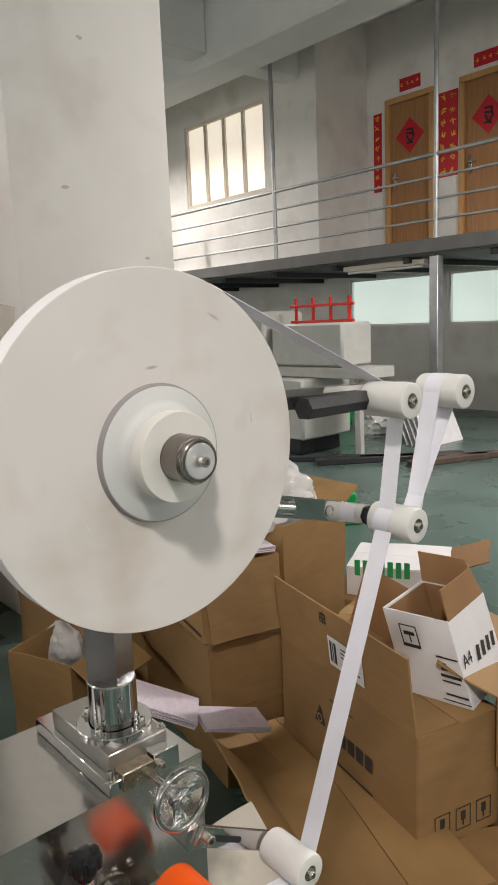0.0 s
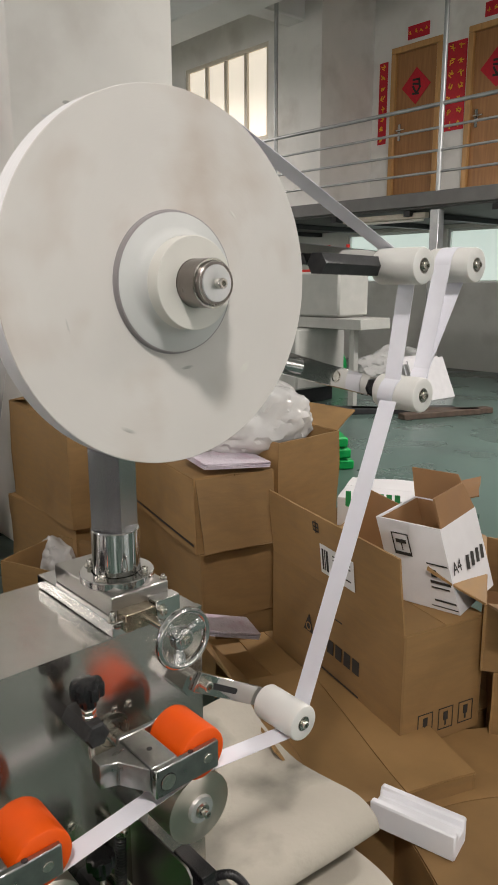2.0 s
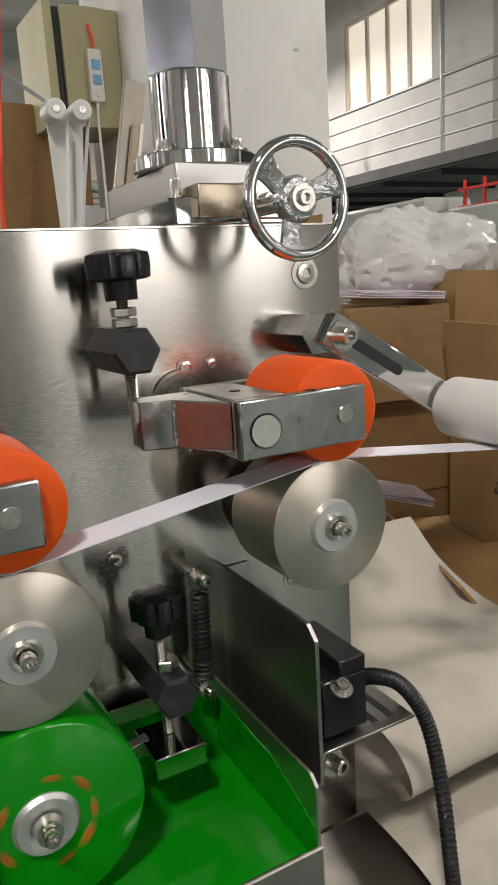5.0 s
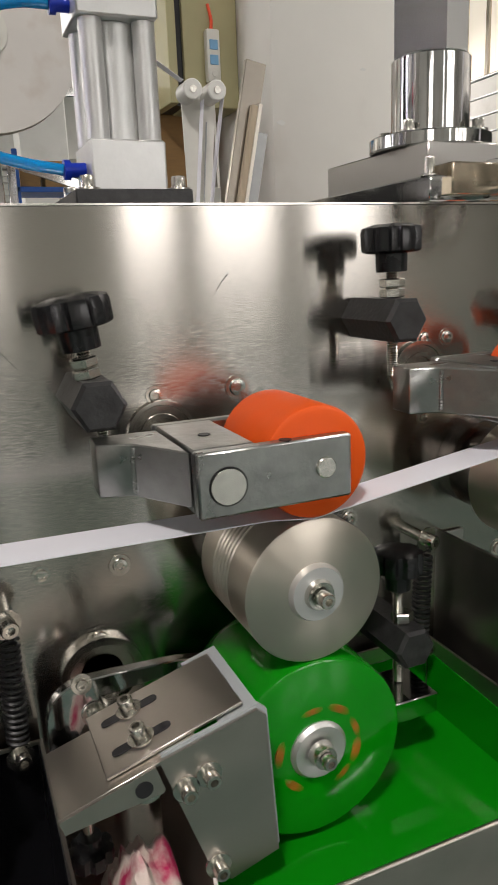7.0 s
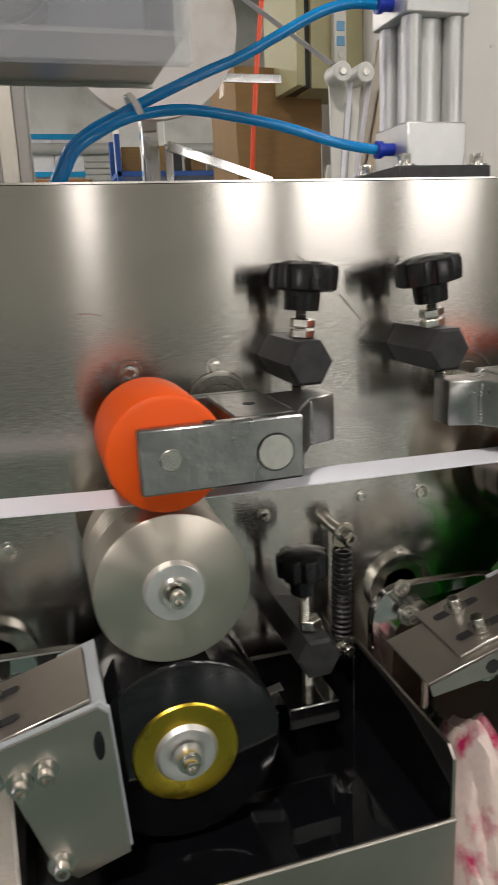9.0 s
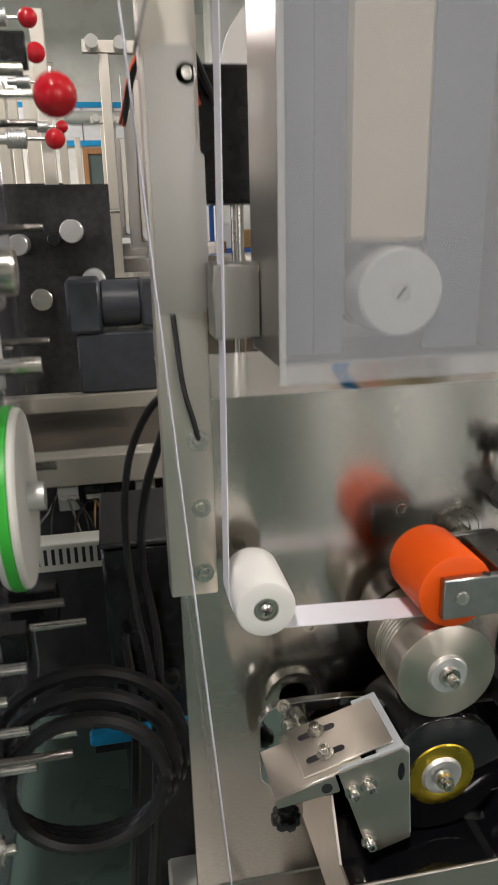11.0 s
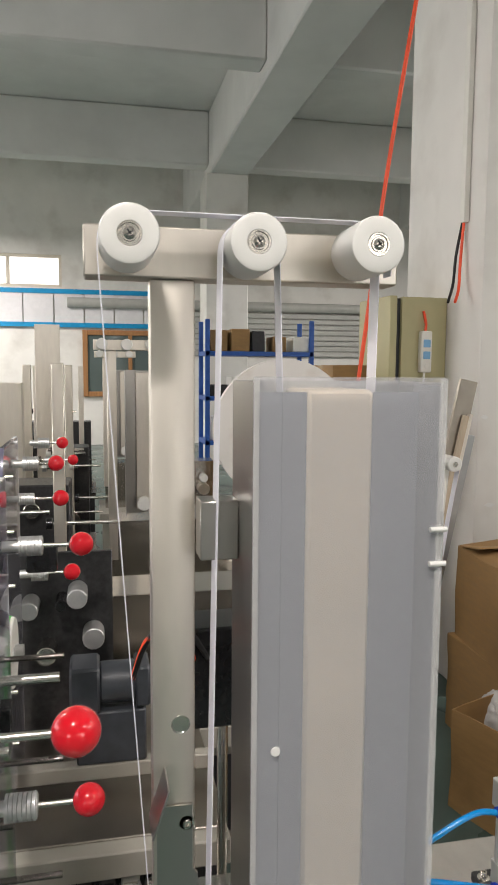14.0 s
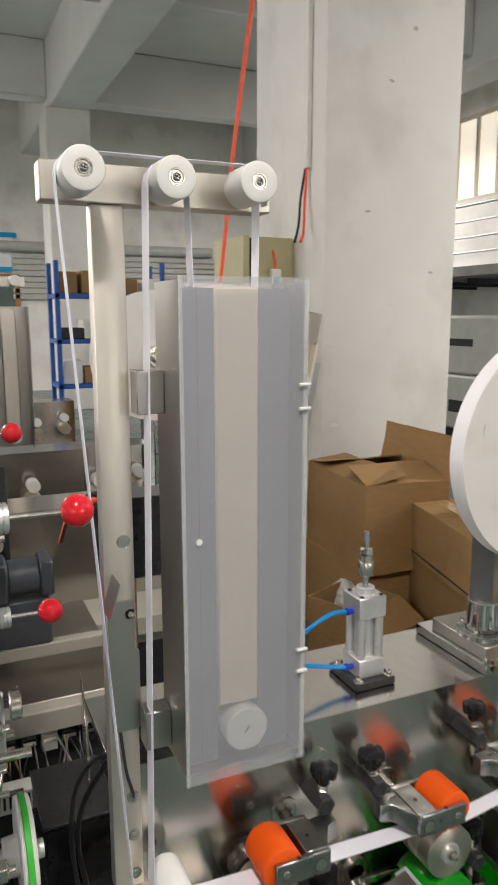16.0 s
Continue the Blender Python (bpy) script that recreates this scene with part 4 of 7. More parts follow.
def spring_set(x, z, xb, zb):
    s = thing("tension_spring", "dark coiled tension spring between two panel screws", "spring", (x, -0.02, z), "tension springs")
    n, turns = 300, 17
    pts = [(x + (xb - x) * k / n + 0.0058 * math.cos(2 * math.pi * turns * k / n), -0.02 + 0.0058 * math.sin(2 * math.pi * turns * k / n), z - 0.008 + (zb - z + 0.014) * k / n) for k in range(n + 1)]
    part("coil", tube(pts, 0.00125, 6, 0), BLACKM, s)
    part("hook", join(tube([(x, -0.02, z - 0.008), (x + 0.001, -0.022, z - 0.002), (x, -0.02, z + 0.004)], 0.0012, 6), tube([(xb, -0.02, zb + 0.006), (xb, -0.022, zb), (xb, -0.02, zb - 0.004)], 0.0012, 6)), BLACKM, s)
    part("post", rod((x, 0, z + 0.003), (x, -0.027, z + 0.003), 0.0042, 14), BOLT, s)
    cap_screw(s, (x, -0.022, z + 0.003), (0.25, -1, -0.1), 0.0052, 0.009)
    part("post", rod((xb, 0, zb - 0.002), (xb, -0.026, zb - 0.002), 0.0042, 14), BOLT, s)
    cap_screw(s, (xb, -0.024, zb - 0.002), (0.2, -1, -0.05), 0.0048, 0.008)
    # small block on which the stud bears
    k = x - 0.041
    part("stop_block", box(k - 0.018, k + 0.016, -0.072, -0.034, 0.782, 0.7965, 0.0008), CHROME, s, "polished stop block")
    part("stop_lever", turned(box(k - 0.045, k - 0.012, -0.05, -0.042, 0.786, 0.796, 0.0006), (k - 0.02, -0.046, 0.79), "Y", -14), ZINC, s)
    return s


spring_set(0.129, 0.879, 0.127, 0.802)
spring_set(-0.154, 0.881, -0.155, 0.803)

sen = thing("sensor", "black block sensor on a slotted steel bracket with a cable", "sensor", (0.185, -0.08, 0.8))
part("sensor_body", join(box(0.163, 0.196, -0.102, -0.045, 0.804, 0.842, 0.001), box(0.176, 0.196, -0.102, -0.045, 0.8422, 0.853, 0.001)), BLACKP, sen)
part("bracket", join(box(0.158, 0.230, -0.108, -0.046, 0.7985, 0.8005, 0.0004), box(0.157, 0.159, -0.105, -0.05, 0.775, 0.7985)), STEEL, sen)
for k in (0.204, 0.217):
    part("slot", box(k - 0.0022, k + 0.0022, -0.1, -0.06, 0.8006, 0.801), DARK, sen)
cap_screw(sen, (0.174, -0.106, 0.838), (0, -0.4, 1), 0.0042, 0.006)
cap_screw(sen, (0.172, -0.095, 0.781), (0.3, -1, 0), 0.0055, 0.010)
part("cable", tube([(0.196, -0.085, 0.824), (0.212, -0.086, 0.824), (0.234, -0.09, 0.812), (0.250, -0.097, 0.782), (0.255, -0.106, 0.735), (0.255, -0.115, 0.68), (0.262, -0.115, 0.622)], 0.0052, 12, 26, 0.09), CABLE, sen, "black corrugated cable sleeve")

sen.location += Vector((0.006, -0.004, -0.012))

# ---- reel column with slide and handwheel ----
col = thing("reel_column", "chrome square column on a slide base with collar flange", "column", (0.187, 0.06, PT))
part("slide_rail", box(0.142, 0.232, -0.002, 0.186, PT + 0.0012, PT + 0.018, 0.001), CHROME, col)
part("slide_block", box(0.150, 0.228, 0.012, 0.150, PT + 0.0182, PT + 0.042, 0.0012), STEEL, col, "satin slide block")
part("slide_gib", box(0.1555, 0.197, -0.008, 0.0118, PT + 0.005, PT + 0.026, 0.001), GIB, col, "brownish dovetail end")
part("slide_cap", box(0.198, 0.232, -0.006, 0.0115, PT + 0.004, PT + 0.030, 0.001), CHROME, col)
CX, CY = 0.187, 0.06
part("flange", lathe([(0, 0), (0, 0.0435), (0.001, 0.0445), (0.009, 0.0445), (0.010, 0.0435), (0.010, 0.03)], (CX, CY, PT + 0.0422), (CX, CY, 9), 56), CHROME, col)
part("collar", lathe([(0, 0.02), (0, 0.0285), (0.052, 0.0285), (0.0535, 0.0272), (0.0535, 0.02)], (CX, CY, PT + 0.0524), (CX, CY, 9), 48), CHROME, col)
part("square_tube", turned(box(CX - 0.0198, CX + 0.0198, CY - 0.0198, CY + 0.0198, PT + 0.0524, 1.56), (CX, CY, 1), "Z", 30), TUBEC, col, "polished square column tube")
for a in (30, 120, 210, 300):
    cap_screw(col, (CX + 0.0365 * math.cos(radians(a)), CY + 0.0365 * math.sin(radians(a)), PT + 0.0524), (0, 0, 1), 0.0042, 0.008)
cap_screw(col, (0.146, 0.004, PT + 0.018), (0, 0, 1), 0.0035, 0.012)
cap_screw(col, (0.226, 0.02, PT + 0.042), (0, 0, 1), 0.003, 0.005)
cap_screw(col, (0.206, -0.006, PT + 0.016), (0, -1, 0), 0.0045, 0.007)
part("reel_shaft_block", box(CX - 0.03, CX + 0.03, CY - 0.034, CY + 0.03, 1.47, 1.525, 0.002), CHROME, col)

hw = thing("handwheel", "chromed three spoke handwheel with rough cast finish", "handwheel", (0.1925, -0.06, 1.118))
bmr = bmesh.new()
W0, WR, wr = Vector((0.1925, -0.0655, 1.118)), 0.0322, 0.0036
rg = []
for i in range(72):
    a = 2 * math.pi * i / 72
    d = Vector((math.cos(a), 0, math.sin(a)))
    rg.append([bmr.verts.new(W0 + d * (WR + wr * math.cos(2 * math.pi * j / 12)) + Vector((0, 1.25 * wr * math.sin(2 * math.pi * j / 12), 0))) for j in range(12)])
for i in range(72):
    for j in range(12):
        u, v = rg[i], rg[(i + 1) % 72]
        bmr.faces.new((u[j], v[j], v[(j + 1) % 12], u[(j + 1) % 12]))
part("rim", bmr, CHROME, hw)
for k in range(3):
    a = radians(20 + 120 * k)
    e1, e2 = Vector((math.cos(a), 0, math.sin(a))), Vector((-math.sin(a), 0, math.cos(a)))
    bms = bmesh.new()
    ring = []
    for d, w, y in ((0.009, 0.0062, 0.004), (0.018, 0.0060, 0.0035), (0.026, 0.0075, 0.001), (0.0315, 0.0110, 0.0)):
        ring.append([bms.verts.new(W0 + e1 * d + e2 * su * w + Vector((0, y + sv * 0.0027, 0))) for su, sv in ((-1, -0.6), (-0.6, -1), (0.6, -1), (1, -0.6), (1, 0.6), (0.6, 1), (-0.6, 1), (-1, 0.6))])
    for u, v in zip(ring, ring[1:]):
        for i in range(8):
            bms.faces.new((u[i], u[(i + 1) % 8], v[(i + 1) % 8], v[i]))
    part("spoke", bms, CAST, hw, "rough cast chromed spoke")
part("hub", lathe([(-0.006, 0), (-0.006, 0.0062), (-0.004, 0.0075), (-0.003, 0.0118), (0.001, 0.0138), (0.006, 0.0138), (0.008, 0.0085), (0.016, 0.0085), (0.016, 0)], W0, W0 + Vector((0, 1, 0)), 36), CAST, hw)
cap_screw(hw, W0 + Vector((0, -0.006, 0)), (0, -1, 0), 0.0046, 0.004)
part("spindle", rod(W0 + Vector((0, 0.016, 0)), (0.1925, -0.0062, 1.118), 0.0055, 18), CHROME, hw)

# ---- paper reel ----
RC = Vector((0.184, -0.0765, 1.4975))
reel = thing("paper_reel", "large roll of white paper tape on a chuck, faintly smudged", "reel", tuple(RC))
part("paper_roll", lathe([(0, 0.0675), (0, 0.1752), (0.0004, 0.1757), (0.0296, 0.1757), (0.03, 0.1752), (0.03, 0.0675)], RC, RC + Vector((0, 1, 0)), 128), REELP, reel)
part("roll_edge", lathe([(0.0012, 0.1753), (0.0012, 0.1759), (0.0288, 0.1759), (0.0288, 0.1753)], RC, RC + Vector((0, 1, 0)), 128), REELS, reel, "wound edge of the tape")
part("core_ring", lathe([(-0.019, 0.036), (-0.019, 0.0434), (-0.0135, 0.0445), (-0.0095, 0.0475), (-0.0075, 0.0525), (-0.0068, 0.0640), (-0.0062, 0.0650), (0.0, 0.0652), (0.03, 0.0652)], RC, RC + Vector((0, 1, 0)), 72), COREG, reel, "grey-white core disc flaring into the chuck")
# side wall of the core disc, painted grey as if in shadow
part("core_gap", lathe([(-0.0060, 0.0651), (-0.0056, 0.0662), (-0.0003, 0.0672), (0.0, 0.0678)], RC, RC + Vector((0, 1, 0)), 72), MACHG, reel, "side of the core disc, greyed for shade")
part("chuck", lathe([(-0.015, 0.0430), (-0.0192, 0.0432), (-0.0338, 0.0430), (-0.0345, 0.0424), (-0.0345, 0.0225), (-0.030, 0.0222)], RC, RC + Vector((0, 1, 0)), 64), CORE, reel, "white plastic chuck")
part("shaft_end", lathe([(-0.03, 0.0222), (-0.059, 0.0222), (-0.060, 0.0214), (-0.060, 0.0206), (-0.0605, 0.0202), (-0.064, 0.0200), (-0.065, 0.019), (-0.065, 0.0135), (-0.0635, 0.0132), (-0.0635, 0)], RC, RC + Vector((0, 1, 0)), 56), SLEEVE, reel, "dark turned shaft sleeve")
part("shaft_cap", lathe([(-0.0652, 0.0), (-0.0662, 0.006), (-0.0662, 0.0160), (-0.0652, 0.0166)], RC, RC + Vector((0, 1, 0)), 40), ALUM, reel)
part("cap_ring", lathe([(-0.0602, 0.0223), (-0.0602, 0.0196), (-0.0648, 0.0196), (-0.0648, 0.0140)], RC, RC + Vector((0, 1, 0)), 48), BOLT, reel)
cap_screw(reel, RC + Vector((0, -0.0662, 0)), (0, -1, 0), 0.0048, 0.009, False)
rn = random.Random(12)
for k, (rr, a, w, h) in enumerate(((0.083, 92, 0.0055, 0.0016), (0.125, 128, 0.006, 0.004), (0.12, 10, 0.0025, 0.001), (0.1, 215, 0.004, 0.0015), (0.148, 60, 0.005, 0.002))):
    c = RC + Vector((rr * math.cos(radians(a)), -0.0003, rr * math.sin(radians(a))))
    part("smudge", moved(lathe([(0, 0), (0, 1), (0.0002, 0.8), (0.0002, 0)], (0, 0, 0), (0, -1, 0), 18), Matrix.Translation(c) @ Matrix.Rotation(radians(90 - a), 4, "Y") @ Matrix.Diagonal((w, 1, h, 1))), GREYM if k % 2 == 0 else CORE, reel, "small grey smudge")


# ---- guide rollers and arms ----
def guide_roller(cx, cz, y0, y1, r, label="white nylon guide roller with a steel bearing end", cross=False):
    g = thing("guide_roller", label, "roller", (cx, (y0 + y1) / 2, cz), "white guide rollers")
    n = y1 - y0
    slv = part("sleeve", lathe([(0.001, 0.0092), (0, 0.0095), (0, r - 0.003), (0.0009, r - 0.0009), (0.003, r), (n - 0.003, r), (n - 0.0009, r - 0.0009), (n, r - 0.003), (n, 0.006)], (cx, y0, cz), (cx, y1, cz), 56), NYLON, g)
    part("bearing", lathe([(0.0008, 0.0094), (0.0, 0.0090), (0.0, 0.0078), (0.0016, 0.0074), (0.0016, 0.0060), (0.0002, 0.0056), (0.0002, 0)], (cx, y0, cz), (cx, y1, cz), 36), BOLT, slv)
    if cross:
        part("cross_screw", lathe([(-0.0022, 0), (-0.002, 0.0024), (0.0001, 0.0046)], (cx, y0, cz), (cx, y1, cz), 20), BOLT, g)
        part("cross_slot", join(turned(box(cx - 0.0032, cx + 0.0032, y0 - 0.0028, y0 - 0.0018, cz - 0.0005, cz + 0.0005), (cx, y0, cz), "Y", 25), turned(box(cx - 0.0032, cx + 0.0032, y0 - 0.0028, y0 - 0.0018, cz - 0.0005, cz + 0.0005), (cx, y0, cz), "Y", 115)), DARK, g)
    else:
        cap_screw(g, (cx, y0 + 0.0004, cz), (0, -1, 0), 0.0042, 0.0055)
    part("axle", rod((cx, y1 - 0.001, cz), (cx, y1 + 0.012, cz), 0.006, 16), BOLT, g)
    return g


GR = 0.0222
guides = [(0.335, 0.973, -0.113, -0.045, GR), (0.515, 1.517, -0.128, -0.062, GR), (0.617, 1.519, -0.136, -0.070, GR), (0.529, 1.358, -0.126, -0.060, GR), (-0.4235, 0.9725, -0.092, -0.03, 0.0225)]
for k, gdef in enumerate(guides):
    spin.append((guide_roller(*gdef, cross=(k == 4)), -1 if k in (0, 3) else 1, GR))


def flat_arm(name, a, b, w, y0, y1, label, slot=None, hole=None, material=CHROME):
    """A flat bar from a to b in the plane of the panel, with rounded ends."""
    t = thing(name, label, "holder", (a[0], (y0 + y1) / 2, a[1]), "guide arms")
    d = Vector((b[0] - a[0], b[1] - a[1]))
    n, ang = d.length, math.degrees(math.atan2(d.y, d.x))
    pts = [(0 - w * 0.5, -w / 2), (n + w * 0.2, -w / 2), (n + w * 0.45, -w * 0.3), (n + w * 0.45, w * 0.3), (n + w * 0.2, w / 2), (-w * 0.5, w / 2)]
    rot = lambda p: (a[0] + p[0] * math.cos(radians(ang)) - p[1] * math.sin(radians(ang)), a[1] + p[0] * math.sin(radians(ang)) + p[1] * math.cos(radians(ang)))
    bar = part("bar", extrude([rot(p) for p in pts], "y", y0, y1, 0.0008), material, t)
    if slot:
        s0, s1, sr = slot
        sp = [rot(p) for p in [(s0, -sr), (s1, -sr)] + [(s1 + sr * math.cos(radians(q)), sr * math.sin(radians(q))) for q in range(-60, 90, 30)] + [(s1, sr), (s0, sr)] + [(s0 + sr * math.cos(radians(q)), sr * math.sin(radians(q))) for q in range(120, 270, 30)]]
        part("slot", extrude(sp, "y", y0 - 0.0003, y0 + 0.0004), DARK, bar)
    if hole:
        hx, hz = rot((hole, 0))
        part("bore", lathe([(0, 0), (0, 0.0055), (-0.001, 0.006), (-0.001, 0.0075), (0, 0.0077)], (hx, y0 - 0.0002, hz), (hx, 1, hz), 24), BOLT, bar)
    return t


a1 = flat_arm("guide_holder", (0.238, 1.034), (0.335, 0.975), 0.024, -0.043, -0.037, "polished slotted arm holding a guide roller", (0.012, 0.055, 0.0038))
part("clamp_block", prism((0.225, -0.037, 1.036), (0.225, 0, 1.036), 0.015, 6), CHROME, a1)
cap_screw(a1, (0.238, -0.043, 1.034), (0, -1, 0), 0.0062, 0.010)
a2 = flat_arm("guide_holder", (0.36, 1.405), (0.529, 1.36), 0.026, -0.056, -0.048, "polished flat arm with a bore, behind the reel", None, 0.086)
part("hex_stand", prism((0.517, -0.06, 1.362), (0.517, -0.04, 1.362), 0.0125, 6), BLACKP, a2)
part("arm_root", rod((0.30, -0.035, 1.42), (0.38, -0.052, 1.40), 0.011, 16), CHROME, a2)
a3 = flat_arm("guide_holder", (0.30, 1.532), (0.62, 1.52), 0.024, -0.064, -0.052, "long polished bar with dark hexagon spacer, behind the reel")
part("hex_spacer", prism((0.38, -0.078, 1.519), (0.50, -0.066, 1.517), 0.0135, 6), BLACKM, a3)
part("bar_root", box(0.19, 0.31, -0.046, -0.03, 1.515, 1.545, 0.001), CHROME, a3)

# ---- the paper tape, span by span ----
TY0, TY1 = -0.098, -0.073


def tape(line, y0=TY0, y1=TY1, y0b=None, y1b=None, label="white paper tape running between rollers"):
    return solo("paper_tape", strip(line, y0, y1, 0.00035, y0b, y1b), PAPER, label, "tape", group="paper tape spans")


def tangent(c0, r0, s0, c1, r1, s1):
    """Tangent points of a belt between two circles; s is +1 where the belt passes on the left of its way."""
    d = Vector((c1[0] - c0[0], c1[1] - c0[1]))
    n = d.length
    base = math.atan2(d.y, d.x)
    k = math.acos(max(-1, min(1, (s0 * r0 - s1 * r1) / n)))
    a = base + k
    u = (math.cos(a), math.sin(a))
    return (c0[0] + s0 * r0 * u[0], c0[1] + s0 * r0 * u[1]), (c1[0] + s1 * r1 * u[0], c1[1] + s1 * r1 * u[1])


G4, G1, G2, G3, G5 = [(g[0], g[1]) for g in guides]
rr = GR + 0.0006
p, q = tangent((RC.x, RC.z), 0.176, 1, G1, rr, 1)
tape([p, q] + arc(*G1, rr, 75, -5, 8), -0.0755, -0.0485, -0.105, -0.08)
p, q = tangent(G1, rr, 1, G3, rr, -1)
tape([(G1[0] + rr, G1[1]), (G3[0] - rr * 0.6, G3[1] + rr * 0.8)] + arc(*G3, rr, 140, 300, 12), -0.101, -0.076, -0.085, -0.062)
tape([(G3[0] + rr, G3[1]), (G2[0] - rr, G2[1])] + arc(*G2, rr, 180, 0, 14), -0.112, -0.087)
tape([(G2[0] + rr, G2[1]), (G3[0] + rr * 0.85, G3[1] + rr * 0.5)], -0.1115, -0.0865)
p, q = tangent(G3, rr, -1, G4, rr, 1)
tape([(G3[0] - rr * 0.9, G3[1] - rr * 0.4), (G4[0] + rr * 0.97, G4[1] + 0.006)] + arc(*G4, rr, 10, -95, 10), -0.1, -0.074)
NA, NB, NC = 0.9682, 0.9432, 0.9432
tape([(G4[0], G4[1] - rr), (0.187, NA)], -0.1, -0.074, -0.0985, -0.0735)
tape([(0.187, NA), (0.18, NA - 0.0006), (0.001, NB)], -0.0985, -0.0735)
tape([(0.001, NB), (-0.02, NB - 0.0004), (-0.281, NC)], -0.0985, -0.0725, -0.081, -0.051)
tape([(-0.281, NC), (G5[0], G5[1] - 0.0231)] + arc(*G5, 0.0231, -90, -180, 10), -0.081, -0.051, -0.066, -0.038)

# ---- standing frame with its top rollers ----
fr = thing("tape_stand", "satin steel T-shaped frame carrying the top rollers", "frame", (-0.466, -0.01, 0.953))
upr = part("upright", box(-0.487, -0.449, -0.024, -0.0008, 0.953, 1.8185, 0.002, 2), TUBE, fr)
part("cross_bar", box(-0.541, -0.268, -0.028, 0.004, 1.819, 1.861, 0.0015), TUBE, fr)
for z in (1.084, 1.029, 0.973):
    part("screw_recess", lathe([(0, 0), (0, 0.0082), (0.0006, 0.0082), (0.0006, 0.0068)], (-0.46, -0.0242, z), (-0.46, -1, z), 24), ZINC, upr)
    cap_screw(upr, (-0.46, -0.0243, z), (0, -1, 0), 0.0048, 0.0028)
part("bore", lathe([(0, 0), (0, 0.0074), (0.0004, 0.0078), (0.0004, 0.0084), (0, 0.0086)], (-0.462, -0.0242, 1.427), (-0.462, -1, 1.427), 28), BOLT, upr, "drilled hole with bright rim")
bp = [(-0.484, 1.18), (-0.484, 1.345), (-0.478, 1.352), (-0.470, 1.352), (-0.452, 1.352), (-0.452, 1.29), (-0.447, 1.285), (-0.447, 1.185), (-0.451, 1.18)]
part("cable_plate", extrude(bp, "y", -0.0275, -0.0246), STEEL, fr, "bent steel cover plate on the upright")
part("cable_fin", turned(box(-0.4865, -0.4845, -0.064, -0.0245, 1.345, 1.39, 0.0006), (-0.485, -0.024, 1.36), "Y", 18), STEEL, fr)
cap_screw(fr, (-0.457, -0.0263, 1.335), (0, -1, 0), 0.004, 0.005)
part("wire", tube([(-0.474, -0.026, 1.18), (-0.47, -0.033, 1.13), (-0.463, -0.03, 1.10), (-0.46, -0.027, 1.086)], 0.002, 8), BLACKM, fr)
tops = [(-0.5065, 1.8425), (-0.409, 1.8405), (-0.3125, 1.8425)]
for x, z in tops:
    spin.append((guide_roller(x, z, -0.094, -0.040, 0.0226, cross=True), 1, 0.0226))

# ---- tape box with frosted front ----
bxo = thing("tape_box", "tall steel channel box with a frosted acrylic front", "box", (-0.343, -0.07, 1.15))
x0, x1, z0, z1 = -0.4175, -0.2615, 1.1428, 1.7385
part("front_sheet", box(x0, x1, -0.1170, -0.1130, z0, z1, 0.0012), FROST, bxo, "frosted acrylic front sheet")
part("channel_back", box(x0 + 0.001, x1 - 0.001, -0.030, -0.028, z0 + 0.01, z1 - 0.004), STEEL, bxo)
for a_, b_ in ((-0.409, -0.391), (-0.3905, -0.371), (-0.316, -0.277)):
    part("inner_sheet", box(a_, b_, -0.0985, -0.0965, z0 + 0.016, z1 - 0.012), BACKG, bxo, "blue-grey inner sheet")
part("channel_side", box(x0 + 0.001, x0 + 0.003, -0.1125, -0.0302, z0 + 0.012, z1 - 0.004), STEEL, bxo)
part("channel_side", box(x1 - 0.003, x1 - 0.001, -0.1125, -0.0302, z0 + 0.012, z1 - 0.004), STEEL, bxo)
for a_, b_ in ((x0, x0 + 0.0042), (x1 - 0.0065, x1)):
    part("sheet_edge", box(a_, b_, -0.1176, -0.1171, z0 + 0.001, z1 - 0.001), EDGEF, bxo, "milky cut edge of the acrylic")
part("edge_strip", box(x1 - 0.0075, x1 - 0.0035, -0.1126, -0.070, z0 + 0.016, z1 - 0.006), FROST, bxo, "clear folded edge")
part("channel_floor", box(x0 + 0.003, x1 - 0.003, -0.1125, -0.0302, z0 + 0.012, z0 + 0.014), STEEL, bxo)
part("inner_strip", box(-0.3705, -0.3165, -0.101, -0.0302, z0 + 0.085, z1 - 0.010, 0.003), STRIPW, bxo, "raised pale strip inside")
for z in (1.61, 1.19):
    part("bracket", box(-0.449, x0 + 0.0008, -0.058, -0.030, z - 0.025, z + 0.025, 0.001), STEEL, bxo, "steel bracket to the upright")
for z in (1.604, 1.277):
    part("clip", box(x1 + 0.0005, x1 + 0.0035, -0.112, -0.104, z - 0.02, z + 0.026, 0.0006), CHROME, bxo)
    for dz in (-0.014, 0.014):
        part("clip_peg", rod((x1 - 0.012, -0.1190, z + dz), (x1 + 0.002, -0.1190, z + dz), 0.0022, 10), NYLON, bxo)
part("rivet", lathe([(0, 0), (0, 0.004), (0.001, 0.0036), (0.001, 0)], (-0.398, -0.1172, 1.445), (-0.398, -1, 1.445), 16), NYLON, bxo)
dr = thing("dancer_roller", "white nylon roller hanging in the tape loop", "roller", (-0.337, -0.09, 1.197))
part("sleeve", lathe([(0, 0.006), (0, 0.026), (0.002, 0.028), (0.034, 0.028), (0.036, 0.026), (0.036, 0.006)], (-0.337, -0.1115, 1.197), (-0.337, 0, 1.197), 48), NYLON, dr)
